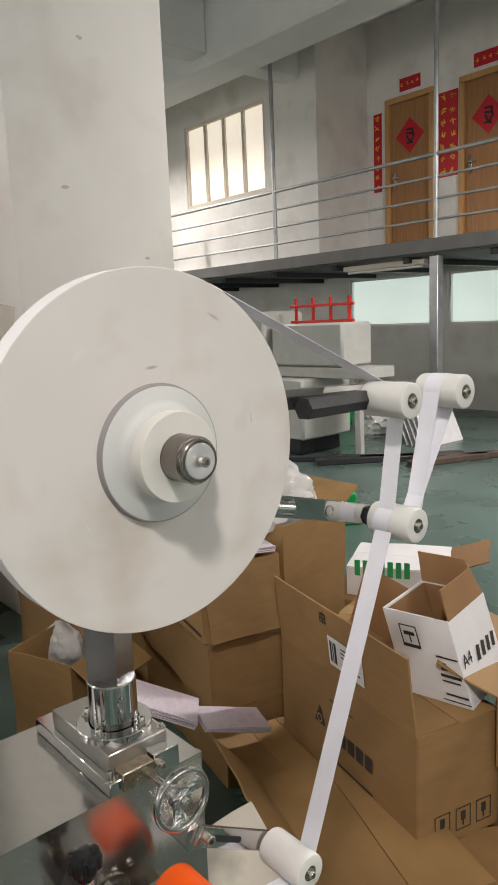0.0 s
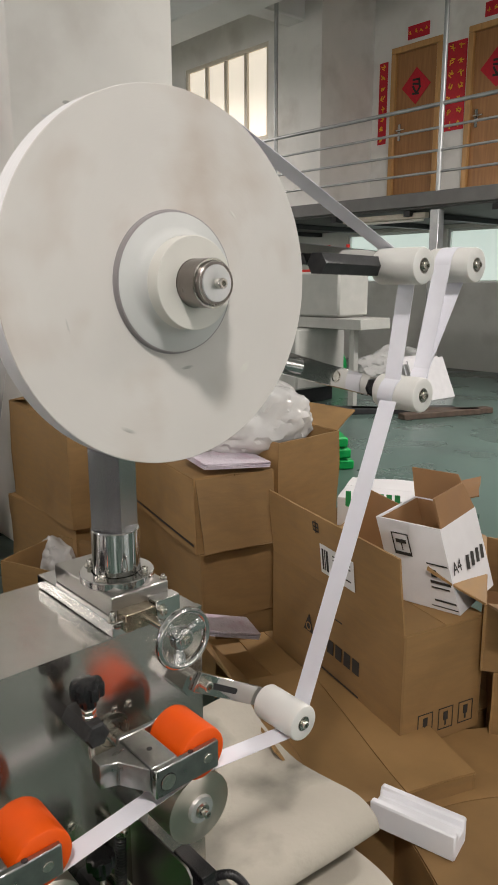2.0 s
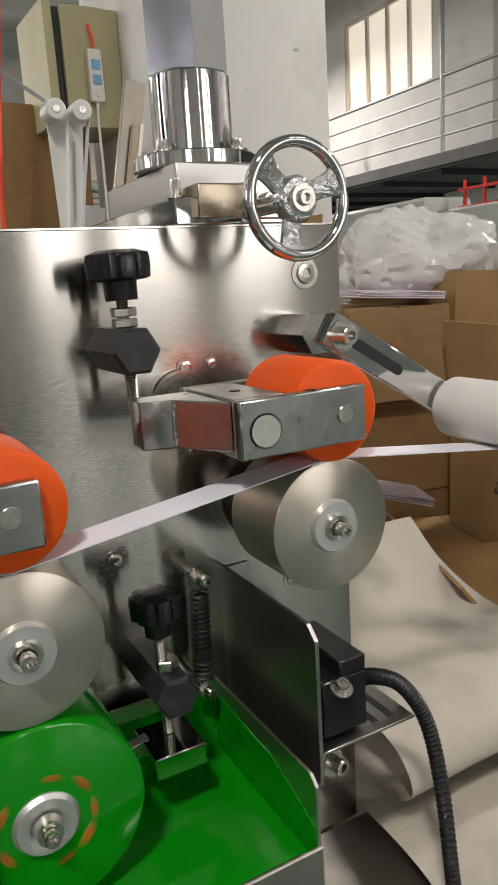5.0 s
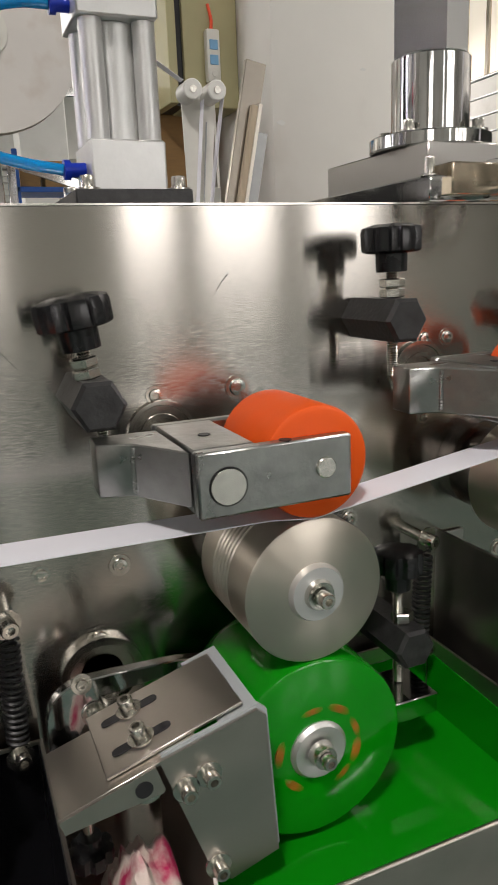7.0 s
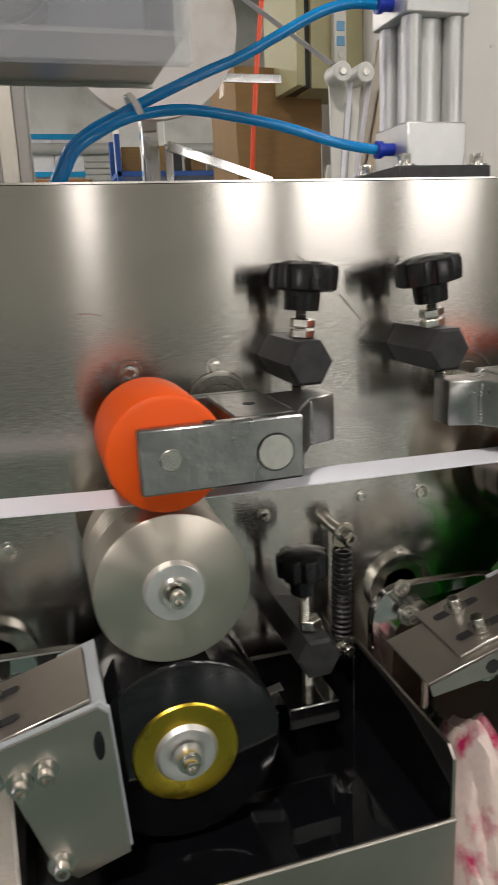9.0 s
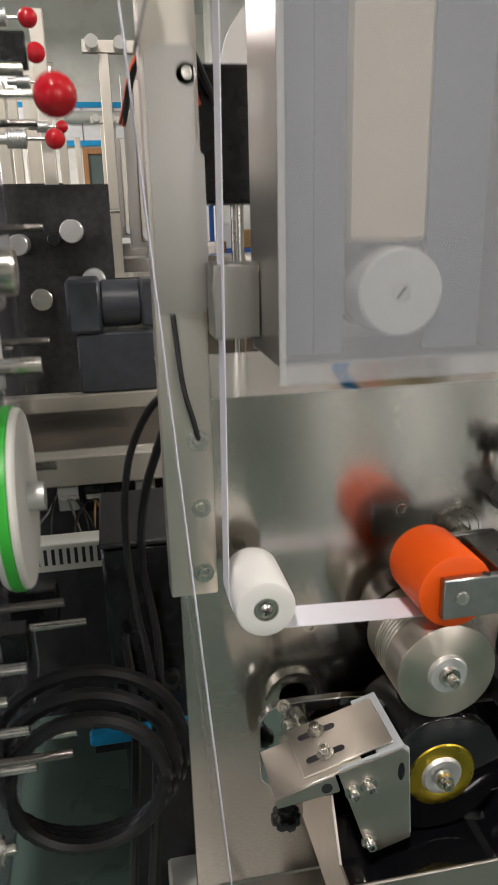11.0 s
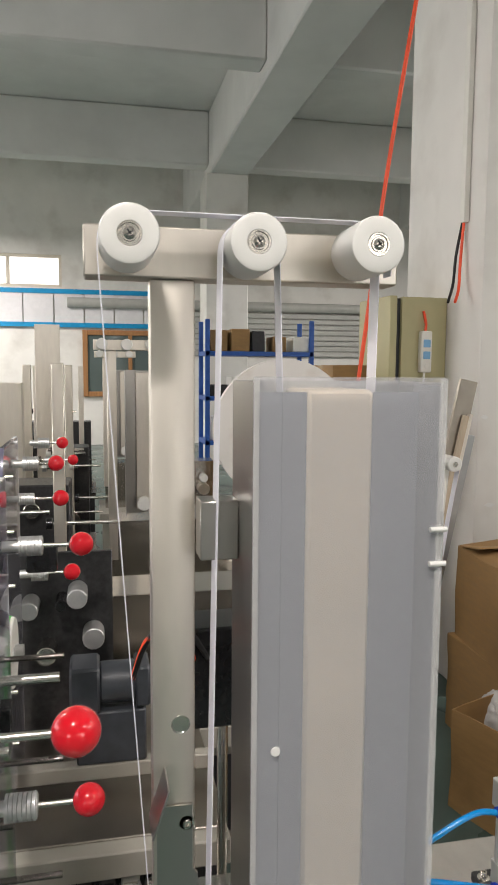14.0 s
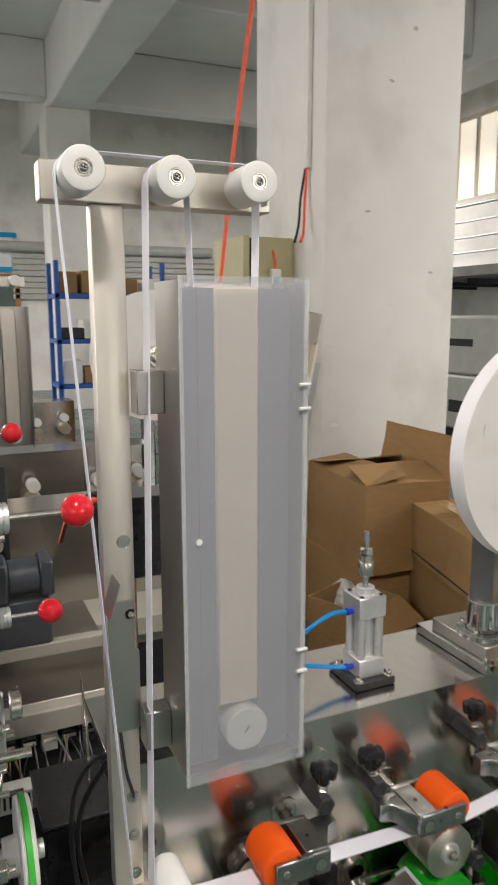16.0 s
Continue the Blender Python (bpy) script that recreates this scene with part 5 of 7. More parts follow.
part("slotted_pin", lathe([(-0.002, 0), (-0.002, 0.0055), (0.037, 0.0055), (0.037, 0)], (-0.337, -0.1090, 1.197), (-0.337, 0, 1.197), 20), CORE, dr)
part("pin_slot", turned(box(-0.3415, -0.3325, -0.1116, -0.1111, 1.1962, 1.1978), (-0.337, -0.115, 1.197), "Y", -50), DARK, dr)
TT = 0.0232
tape([(G5[0] - 0.0231, G5[1]), (tops[1][0] - TT, tops[1][1])] + arc(*tops[1], TT, 180, 0, 14), -0.066, -0.040, -0.066, -0.046)
tape([(tops[1][0] + TT, tops[1][1]), (-0.337 - 0.0284, 1.197)] + arc(-0.337, 1.197, 0.0284, 180, 360, 16) + [(tops[2][0] + 0.012, tops[2][1] - 0.02)], -0.066, -0.046)
tape([(tops[2][0] + TT, tops[2][1] - 0.02)] + arc(*tops[2], TT, 0, 90, 8) + arc(*tops[0], TT, 90, 180, 8) + [(tops[0][0] - TT, tops[0][1] - 0.01)], -0.064, -0.048)
tape([(tops[0][0] - TT, tops[0][1] - 0.01), (-0.451, 0.66)], -0.064, -0.048, -0.071, -0.055)

# ---- pneumatic cylinder ----
cy = thing("pneumatic_cylinder", "aluminium pneumatic cylinder with clear barrel on black base", "cylinder", (-0.045, 0.085, PT))
u0, u1, v0, v1 = -0.082, -0.008, 0.04, 0.125
part("base_plate", box(u0, u1, v0, v1, PT + 0.0012, PT + 0.0132, 0.001), BLACKM, cy, "black base plate")
part("lower_block", box(u0 + 0.014, u1 - 0.012, v0 + 0.014, v1 - 0.02, PT + 0.0134, PT + 0.044, 0.0012), ALUM, cy)
part("upper_block", box(u0 + 0.012, u1 - 0.012, v0 + 0.014, v1 - 0.02, PT + 0.113, PT + 0.148, 0.0012), ALUM, cy)
cxm, cym = (u0 + u1) / 2 + 0.001, (v0 + v1) / 2 - 0.003
part("barrel", rod((cxm, cym, PT + 0.0442), (cxm, cym, PT + 0.1128), 0.0165, 36), ALUM, cy)
for sx in (-1, 1):
    for sy in (-1, 1):
        part("barrel_rib", rod((cxm + sx * 0.0165, cym + sy * 0.0165, PT + 0.0442), (cxm + sx * 0.0165, cym + sy * 0.0165, PT + 0.1128), 0.0072, 16), ALUM, cy)
        cap_screw(cy, (cxm + sx * 0.029, cym + sy * 0.031, PT + 0.0132), (0, 0, 1), 0.0045, 0.0085)
        part("corner_bolt", rod((cxm + sx * 0.018, cym + sy * 0.018, PT + 0.148), (cxm + sx * 0.018, cym + sy * 0.018, PT + 0.1495), 0.004, 6), BLACKM, cy)
part("rod_gland", lathe([(0, 0), (0, 0.015), (0.01, 0.015), (0.011, 0.014), (0.011, 0.006)], (cxm, cym, PT + 0.148), (cxm, cym, 9), 32), ALUM, cy)
part("piston_rod", rod((cxm, cym, PT + 0.159), (cxm, cym, PT + 0.25), 0.0048, 16, 0.001), CHROME, cy)
part("rod_coupling", lathe([(0, 0.005), (0, 0.0118), (0.001, 0.0125), (0.022, 0.0125), (0.023, 0.0118), (0.023, 0.0106), (0.034, 0.0106), (0.035, 0.009), (0.035, 0.005)], (cxm, cym, PT + 0.178), (cxm, cym, 9), 28), BOLT, cy)
part("rod_nut", prism((cxm, cym, PT + 0.2135), (cxm, cym, PT + 0.221), 0.011, 6), BOLT, cy)
for zz in (PT + 0.028, PT + 0.123):
    part("hose_fitting", join(rod((u0 + 0.0138, cym - 0.005, zz), (u0 + 0.004, cym - 0.005, zz), 0.0045, 16), rod((u0 + 0.004, cym - 0.005, zz), (u0, cym - 0.005, zz), 0.0062, 16)), BLUEF, cy, "blue push-in fitting")
HOSE_IN = [(-0.301, 0.08, 1.1365), (-0.312, 0.084, 1.117), (-0.33, 0.1, 1.085), (-0.35, 0.13, 1.04)]
for k, line in enumerate(([(u0, cym - 0.005, PT + 0.123), (-0.1, 0.078, 1.2325), (-0.122, 0.078, 1.2265), (-0.151, 0.078, 1.212), (-0.18, 0.078, 1.197), (-0.207, 0.078, 1.186), (-0.237, 0.080, 1.173), (-0.263, 0.082, 1.161), (-0.286, 0.082, 1.1495)],
                          [(u0, cym - 0.005, PT + 0.028), (-0.11, 0.078, 1.142), (-0.153, 0.078, 1.153), (-0.193, 0.078, 1.16), (-0.221, 0.078, 1.163), (-0.244, 0.078, 1.161), (-0.263, 0.074, 1.156), (-0.282, 0.074, 1.147)])):
    solo("air_hose", tube(line + [(x + 0.004 * k, y - 0.007 * k, z) for x, y, z in HOSE_IN], 0.0036, 12), BLUEH, "glossy blue air hose to the cylinder", "hose", group="air hoses")
solo("cable_tie", lathe([(0, 0.0078), (0, 0.0092), (0.004, 0.0092), (0.004, 0.0078)], (-0.254, 0.079, 1.1655), (-0.263, 0.079, 1.1605), 20), CORE, "white cable tie round two blue hoses", "cable tie")
rb = bmesh.new()
bmesh.ops.create_icosphere(rb, subdivisions=5, radius=1)
for v in rb.verts:
    n = v.co.normalized()
    d = 1 + 0.14 * noise.noise(n * 1.8) + 0.14 * abs(noise.noise(n * 3.1 + Vector((3, 1, 2)))) + 0.025 * noise.noise(n * 9)
    v.co = Vector((-0.107 + 0.029 * max(-1, min(1, n.x * d)), -0.105 + 0.07 * n.y * d, 0.622 + 0.142 * max(0, n.z + 0.1) * d))
solo("rag", rb, CLOTH, "crumpled pink printed cotton rag between the trays", "rag")

# ---- cartons and clutter round the press ----
def dented(bm, seed, amp):
    """Cuts a board into a grid and lets it sag and dent a little."""
    for _ in range(3):
        long = [e for e in bm.edges if e.calc_length() > 0.07]
        if long:
            bmesh.ops.subdivide_edges(bm, edges=long, cuts=1, use_grid_fill=True)
    off = Vector((seed, seed * 2.3, seed * 0.7))
    for v in bm.verts:
        q = v.co * 7 + off
        d = Vector((noise.noise(q), noise.noise(q + Vector((9, 0, 0))), noise.noise(q + Vector((0, 9, 0)))))
        v.co += d * amp + noise.noise(v.co * 19 + off) * amp * 0.4 * Vector((1, 1, 0.5))
    return bm


def carton(label, at, size, yaw, flaps=(), mat_out=CARD, tilt=0.0, tape=False, closed=True, category="box", group="cartons", amp=0.006):
    """A cardboard carton at its base corner: four walls, bottom, flaps hinged on the top edges.
    flaps: (side, degrees from upright outwards, height, lift) with sides f, b, l, r."""
    w, d, h = size
    c = thing("carton", label, category, (0, 0, 0), group)
    t = 0.005
    seed = at[0] * 7 + at[1] * 3 + at[2]
    soft = lambda bm: dented(bm, seed, amp)
    part("wall", soft(box(0, w, 0, t, 0, h)), mat_out, c)
    part("wall", soft(box(0, w, d - t, d, 0, h)), mat_out, c)
    part("wall", soft(box(0, t, t + 0.0005, d - t - 0.0005, 0, h)), mat_out, c)
    part("wall", soft(box(w - t, w, t + 0.0005, d - t - 0.0005, 0, h)), mat_out, c)
    part("bottom", box(t + 0.0005, w - t - 0.0005, t + 0.0005, d - t - 0.0005, 0.001, 0.006), CARDIN, c)
    if mat_out is WHITEC and not closed:
        q = t + 0.003
        for k, bm in enumerate((box(q, w - q, q, q + 0.001, 0.008, h - 0.002), box(q, w - q, d - q - 0.001, d - q, 0.008, h - 0.002), box(q, q + 0.001, q + 0.0015, d - q - 0.0015, 0.008, h - 0.002), box(w - q - 0.001, w - q, q + 0.0015, d - q - 0.0015, 0.008, h - 0.002))):
            part("liner", bm, CARDIN, c, "brown inner face")
    if closed:
        part("lid_flap", soft(box(0.001, w - 0.001, 0.001, d / 2 - 0.001, h + 0.0003, h + 0.005)), mat_out, c)
        part("lid_flap", soft(box(0.001, w - 0.001, d / 2 + 0.001, d - 0.001, h + 0.0003, h + 0.005)), mat_out, c)
        if tape:
            part("sealing_tape", soft(join(box(-0.0012, w + 0.0012, d / 2 - 0.028, d / 2 + 0.028, h + 0.0056, h + 0.0062), box(-0.0016, -0.0008, d / 2 - 0.028, d / 2 + 0.028, h - 0.07, h + 0.006))), TAPEB, c, "shiny packing tape")
    for side, a, fh, sk in flaps:
        if side in "fb":
            pts = [(0.002, 0), (w - 0.002, 0), (w - 0.004 - sk, fh), (0.004 + sk * 0.4, fh)]
            y = 0.002 if side == "f" else d - 0.002
            bm = extrude(pts, "y", y - 0.0022, y + 0.0022)
            moved(bm, Matrix.Translation((0, 0, h)))
            turned(bm, (0, y, h), "X", a if side == "f" else -a)
        else:
            pts = [(0.006, 0), (d - 0.006, 0), (d - 0.008 - sk, fh), (0.008 + sk * 0.4, fh)]
            x = 0.002 if side == "l" else w - 0.002
            bm = extrude(pts, "x", x - 0.0022, x + 0.0022)
            moved(bm, Matrix.Translation((0, 0, h)))
            turned(bm, (x, 0, h), "Y", -a if side == "l" else a)
        part("flap", soft(bm), CARDIN if mat_out is WHITEC else mat_out, c)
    c.location = at
    c.rotation_euler = (radians(tilt), 0, radians(yaw))
    return c


def print_bars(parent, name, rects, material, label="", y=-0.0022):
    """Flat printed bars on the front wall of a carton, in the carton's own space."""
    bms = [box(a, b, y, y + 0.0006, c, d) for a, b, c, d in rects]
    ob = part(name, join(*bms), material, parent, label)
    ob.location = (0, 0, 0)
    return ob


def text_on(parent, body, size, loc, rot, material, name="lettering"):
    cu = bpy.data.curves.new(name, "FONT")
    cu.body, cu.size, cu.extrude = body, size, 0.0003
    tmp = bpy.data.objects.new(name, cu)
    dg = bpy.context.evaluated_depsgraph_get()
    scene.collection.objects.link(tmp)
    dg.update()
    me = bpy.data.meshes.new_from_object(tmp.evaluated_get(dg))
    bpy.data.objects.remove(tmp)
    me.materials.clear()
    me.materials.append(material)
    ob = new(name, me)
    ob.parent = parent
    ob.location, ob.rotation_euler = loc, [radians(a) for a in rot]
    return ob


def local(c, fn):
    """Run fn while the carton stands at the origin, so that parts are made in its own space."""
    loc, rot = c.location.copy(), c.rotation_euler.copy()
    c.location, c.rotation_euler = (0, 0, 0), (0, 0, 0)
    fn(c)
    c.location, c.rotation_euler = loc, rot


# the big printed carton: its long side faces the press
BW, BH = 0.543, 0.258
big = carton("open brown carton with black triangle mark and label", (1.003, 0.650, 0.548), (BW, 0.215, BH), -104.6, (("f", 6, 0.17, 0.0),), amp=0.0012)


def on_flap(c, name, rects, material, lift, label=""):
    """Flat printed bars on the raised front flap, which leans 6 degrees."""
    bm = join(*[box(a, b, -lift - 0.0006, -lift, c0, c1) for a, b, c0, c1 in rects])
    return part(name, turned(bm, (0, 0.002, BH), "X", 6), material, c, label)


def big_print(c):
    part("triangle_mark", extrude([(0.166, 0.112), (0.212, 0.112), (0.189, 0.158)], "y", -0.0032, -0.0024), PRINT, c, "black triangle mark with a ring")
    part("ring_mark", lathe([(0, 0.0075), (0, 0.0115), (0.0004, 0.0115), (0.0004, 0.0075)], (0.189, -0.0036, 0.126), (0.189, -1, 0.126), 24), CARD, c)
    for k in range(5):
        print_bars(c, "logo_block", [(0.238 + 0.034 * k, 0.263 + 0.034 * k, 0.098, 0.132)], PRINT, "bold black logo block", -0.003)
    for rect in ((0.235, 0.33, 0.192, 0.195), (0.25, 0.40, 0.045, 0.049)):
        print_bars(c, "printed_line", [rect], PRINT, "thin printed line", -0.003)
    on_flap(c, "barcode_label", [(0.248, 0.382, 0.292, 0.364)], LABELW, 0.003, "white address label")
    on_flap(c, "label_lines", [(0.256, 0.262, 0.302, 0.354), (0.266, 0.269, 0.302, 0.354), (0.273, 0.281, 0.302, 0.354), (0.30, 0.37, 0.348, 0.351), (0.30, 0.37, 0.338, 0.341), (0.30, 0.35, 0.328, 0.331), (0.30, 0.37, 0.31, 0.313)], PRINT, 0.0038, "grey label lines")
    on_flap(c, "crate_mark", [(0.222, 0.247, 0.408, 0.411), (0.222, 0.247, 0.398, 0.401), (0.222, 0.247, 0.388, 0.391), (0.222, 0.225, 0.388, 0.411), (0.244, 0.247, 0.388, 0.411), (0.233, 0.236, 0.384, 0.415)], PRINT, 0.003, "small black handling mark")
    part("rear_flap", turned(extrude([(0.01, BH), (0.27, BH), (0.245, BH + 0.15), (0.03, BH + 0.16)], "y", 0.209, 0.213), (0, 0.213, BH), "X", -14), CARDIN, c, "inner face of the rear flap")


local(big, big_print)


def side_marks(c, w, y0, z0, n=3):
    for k in range(n):
        yy = y0 + k * 0.055
        part("handling_mark", join(box(w + 0.0012, w + 0.0018, yy, yy + 0.04, z0, z0 + 0.002), box(w + 0.0012, w + 0.0018, yy, yy + 0.04, z0 + 0.048, z0 + 0.05), box(w + 0.0012, w + 0.0018, yy, yy + 0.002, z0, z0 + 0.05), box(w + 0.0012, w + 0.0018, yy + 0.038, yy + 0.04, z0, z0 + 0.05), box(w + 0.0012, w + 0.0018, yy + 0.014, yy + 0.026, z0 + 0.02, z0 + 0.04), box(w + 0.0012, w + 0.0018, yy + 0.018, yy + 0.022, z0 + 0.008, z0 + 0.02)), PRINT, c, "printed handling symbol")


local(big, lambda c: side_marks(c, BW, 0.045, 0.022))
carton("dented brown carton under another carton", (1.10, 0.76, FLOOR), (0.64, 0.42, 0.16), -102, (), tape=True)
carton("half open brown carton lying low by the press", (0.78, 0.50, FLOOR), (0.46, 0.3, 0.2), -112, (("f", 38, 0.17, 0.02),))
carton("open brown carton with wide flaps", (1.23, -0.24, 0.692), (0.42, 0.35, 0.150), 30.5, (("b", 64, 0.135, 0.0), ("l", 70, 0.13, 0.02)), closed=False)
carton("closed brown carton under an open carton", (1.252, -0.28, FLOOR), (0.44, 0.37, 0.305), 30.5, (), tape=True)
carton("brown carton lying below the foam block", (0.62, -0.16, FLOOR), (0.36, 0.42, 0.163), -30, ())

carton("flat brown carton wedged beside a printed carton", (0.935, 0.72, FLOOR), (0.5, 0.17, 0.16), -105.5, (("f", 75, 0.12, 0.02),))

# white copier-paper carton
wc = carton("open white paper carton with printed marks, crushed askew", (0.995, 0.246, 0.8125), (0.150, 0.20, 0.178), -79, (("r", -4, 0.06, 0.02), ("b", 2, 0.07, 0.02)), WHITEC, closed=False, amp=0.0007)


def white_print(c):
    bms = []
    for a, b, z_0, z_1 in ((0.03, 0.07, 0.105, 0.1075), (0.03, 0.07, 0.15, 0.1525), (0.03, 0.0325, 0.105, 0.1525), (0.0675, 0.07, 0.105, 0.1525), (0.038, 0.062, 0.131, 0.139), (0.049, 0.0515, 0.116, 0.131), (0.0325, 0.0675, 0.1075, 0.112)):
        bms.append(box(a, b, -0.0022, -0.0016, z_0, z_1))
    part("umbrella_mark", join(*bms), PRINT, c, "boxed umbrella symbol")
    print_bars(c, "text_panel", [(0.10, 0.147, 0.098, 0.101), (0.105, 0.118, 0.072, 0.088), (0.10, 0.145, 0.058, 0.064), (0.10, 0.14, 0.048, 0.051), (0.10, 0.148, 0.02, 0.024), (0.09, 0.15, 0.008, 0.010)], PRINT, "lines of small print")


local(wc, white_print)


def white_side(c):
    part("stripe_bars", join(*[turned(box(0.1514, 0.152, 0.085 + 0.028 * k, 0.100 + 0.028 * k, 0.07, 0.10), (0.15, 0.092 + 0.028 * k, 0.085), "X", -12) for k in range(4)]), PRINT, c, "dark slanted stripes")


local(wc, white_side)
text_on(wc, "A4", 0.038, (0.1572, 0.015, 0.085), (90, 0, 90), PRINT)
carton("brown carton under the white carton", (1.10, 0.60, FLOOR), (0.30, 0.30, 0.425), -72, (), tape=True)
for ob in wc.children:
    # the whole carton is pushed askew
    if ob.name.startswith("lettering"):
        ob.matrix_basis = Matrix.Translation((0.1275, 0.012, 0.08)) @ Matrix.Rotation(radians(-17.2), 4, "Y") @ ob.rotation_euler.to_matrix().to_4x4()
    else:
        for v in ob.data.vertices:
            v.co.x -= 0.31 * (v.co.z + ob.location.z)
wb = carton("white carton with green print lying flat", (1.72, 1.06, 0.60), (0.36, 0.3, 0.11), -60, (("r", 70, 0.15, 0.0),), WHITEC)
local(wb, lambda c: print_bars(c, "green_bars", [(0.03 + 0.03 * k, 0.05 + 0.03 * k, 0.08, 0.14) for k in range(7)], GREENP, "row of green letters too blurred to read"))
carton("brown carton under a white carton", (1.66, 1.10, FLOOR), (0.42, 0.36, 0.213), -64, ())

# the stack before the pillar
carton("open brown carton on a stack, one flap up", (0.795, 1.80, 0.745), (0.50, 0.36, 0.34), -94, (("r", -75, 0.17, 0.0), ("b", 8, 0.16, 0.0), ("l", -78, 0.17, 0), ("f", -80, 0.17, 0)), closed=False)
carton("crushed brown carton under a stack", (0.78, 1.82, FLOOR), (0.50, 0.42, 0.36), -90, (), closed=True)
tb = carton("brown carton sealed with shiny tape, an end flap hanging", (0.972, 1.333, 0.806), (0.585, 0.235, 0.196), -104, (("r", 166, 0.19, 0.0),), tape=True)
carton("brown carton with a torn white label", (0.985, 1.335, 0.612), (0.6, 0.235, 0.186), -104, (), tape=True)
carton("brown carton at the foot of a stack", (1.0, 1.33, FLOOR), (0.6, 0.25, 0.225), -102, ())
local(tb, lambda c: print_bars(c, "dark_strap", [(0.0, 0.585, 0.018, 0.024)], DARK, "dark strap line"))
carton("brown carton filled with plastic bags", (1.085, 0.72, 0.662), (0.27, 0.34, 0.405), 4, (("r", 60, 0.1, 0.0), ("b", 20, 0.1, 0.0)), closed=False)
carton("brown carton under the bag carton", (1.078, 0.715, FLOOR), (0.29, 0.36, 0.274), 4, ())
carton("narrow brown carton standing behind the press", (0.62, 1.1, FLOOR), (0.24, 0.24, 0.32), 20, (("f", 120, 0.12, 0.0),), closed=False)


def crumple(name, c, size, seed, material, label, category="plastic bag", amp=0.25):
    bm = bmesh.new()
    bmesh.ops.create_icosphere(bm, subdivisions=5, radius=1)
    off = Vector((seed * 3.1, seed * 1.7, seed))
    for v in bm.verts:
        n = v.co.normalized()
        d = 1 + amp * noise.noise(n * 1.6 + off) + amp * 0.5 * abs(noise.noise(n * 4.2 + off)) + amp * 0.28 * abs(noise.noise(n * 11 + off))
        v.co = Vector((n.x * size[0] * d, n.y * size[1] * d, max(-0.45, n.z) * size[2] * d)) + Vector(c)
    return solo(name, bm, material, label, category)


crumple("plastic_bag", (1.16, 0.93, 1.085), (0.19, 0.17, 0.13), 1.3, BAG, "heap of crumpled clear plastic bags in a carton")
crumple("plastic_bag", (0.76, 1.40, 0.60), (0.08, 0.08, 0.09), 2.1, BAG, "crumpled clear plastic sheet between cartons")
crumple("plastic_bag", (1.35, -0.02, 0.80), (0.15, 0.12, 0.06), 4.1, BAG, "clear bubble wrap in an open carton")


def packet(c, sx, sy, yaw, pitch, n, label):
    t = thing("sheet_packet", label, "packet", c, "pink sheet packets")
    for k in range(n):
        bm = moved(box(-sx / 2, sx / 2, -sy / 2, sy / 2, 0.004 * k, 0.004 * k + 0.0035, 0.001), Matrix.Translation(c) @ Matrix.Rotation(radians(yaw + 2 * (k % 3)), 4, "Z") @ Matrix.Rotation(radians(pitch), 4, "Y"))
        part("sheet", bm, PINKS, t)
    return t


packet((0.97, 0.80, 1.022), 0.19, 0.15, -16, 4, 4, "thin packet of pale pink striped sheets on a carton")
packet((0.66, 0.72, 0.72), 0.19, 0.11, -40, 22, 5, "stack of pale pink sheets in clear wrap")
packet((0.80, 0.62, 0.66), 0.17, 0.10, -20, 15, 4, "stack of pale pink sheets in clear wrap")

# felt sheets folded over beside the press, foam block
def felt(name, line, u0, u1, ang, label):
    """A thick sheet whose section is an outline in (distance, height), swept across and turned about z."""
    bm = bmesh.new()
    rows_ = []
    pts = smooth_line([(a, 0, b) for a, b in line], 8)
    for k in range(13):
        u = u0 + (u1 - u0) * k / 12
        rows_.append([bm.verts.new((p.x + 0.006 * noise.noise(Vector((p.x * 9, u * 7, p.z * 5))), u, p.z + 0.010 * noise.noise(Vector((p.x * 5, u * 6, 2))))) for p in pts])
    for a, b in zip(rows_, rows_[1:]):
        for i in range(len(pts) - 1):
            bm.faces.new((a[i], a[i + 1], b[i + 1], b[i]))
    bmesh.ops.solidify(bm, geom=bm.faces[:], thickness=0.012)
    moved(bm, Matrix.Translation((0.287, 0.27, 0)) @ Matrix.Rotation(radians(ang), 4, "Z"))
    return solo(name, bm, CANVAS, label, "felt sheet", group="felt sheets")


felt("felt_sheet", [(0, 0.755), (0.06, 0.716), (0.14, 0.698), (0.22, 0.705), (0.29, 0.712), (0.325, 0.70), (0.335, 0.675), (0.30, 0.656), (0.2, 0.652), (0.08, 0.655)], 0.0, 0.27, -92, "thick cream felt sheet, stained, folded over on itself")
felt("felt_sheet", [(0.0, 0.652), (0.1, 0.636), (0.22, 0.632), (0.34, 0.636), (0.385, 0.625), (0.395, 0.60), (0.36, 0.58), (0.25, 0.575), (0.1, 0.575)], 0.0, 0.26, -94, "thick cream felt sheet lying under another")
carton("low brown carton carrying the felt sheets", (0.275, -0.13, FLOOR), (0.3, 0.42, 0.175), 0, ())
fo = thing("foam_block", "white grooved foam packing strip", "foam", (0.745, -0.03, 0.545))
part("foam_strip", moved(extrude([(-0.03, 0), (0.03, 0), (0.03, 0.05), (0.015, 0.05), (0.012, 0.035), (-0.012, 0.035), (-0.015, 0.05), (-0.03, 0.05)], "x", -0.08, 0.075, 0.003), Matrix.Translation((0.71, -0.035, 0.549)) @ Matrix.Rotation(radians(-76), 4, "Z")), FOAM, fo)

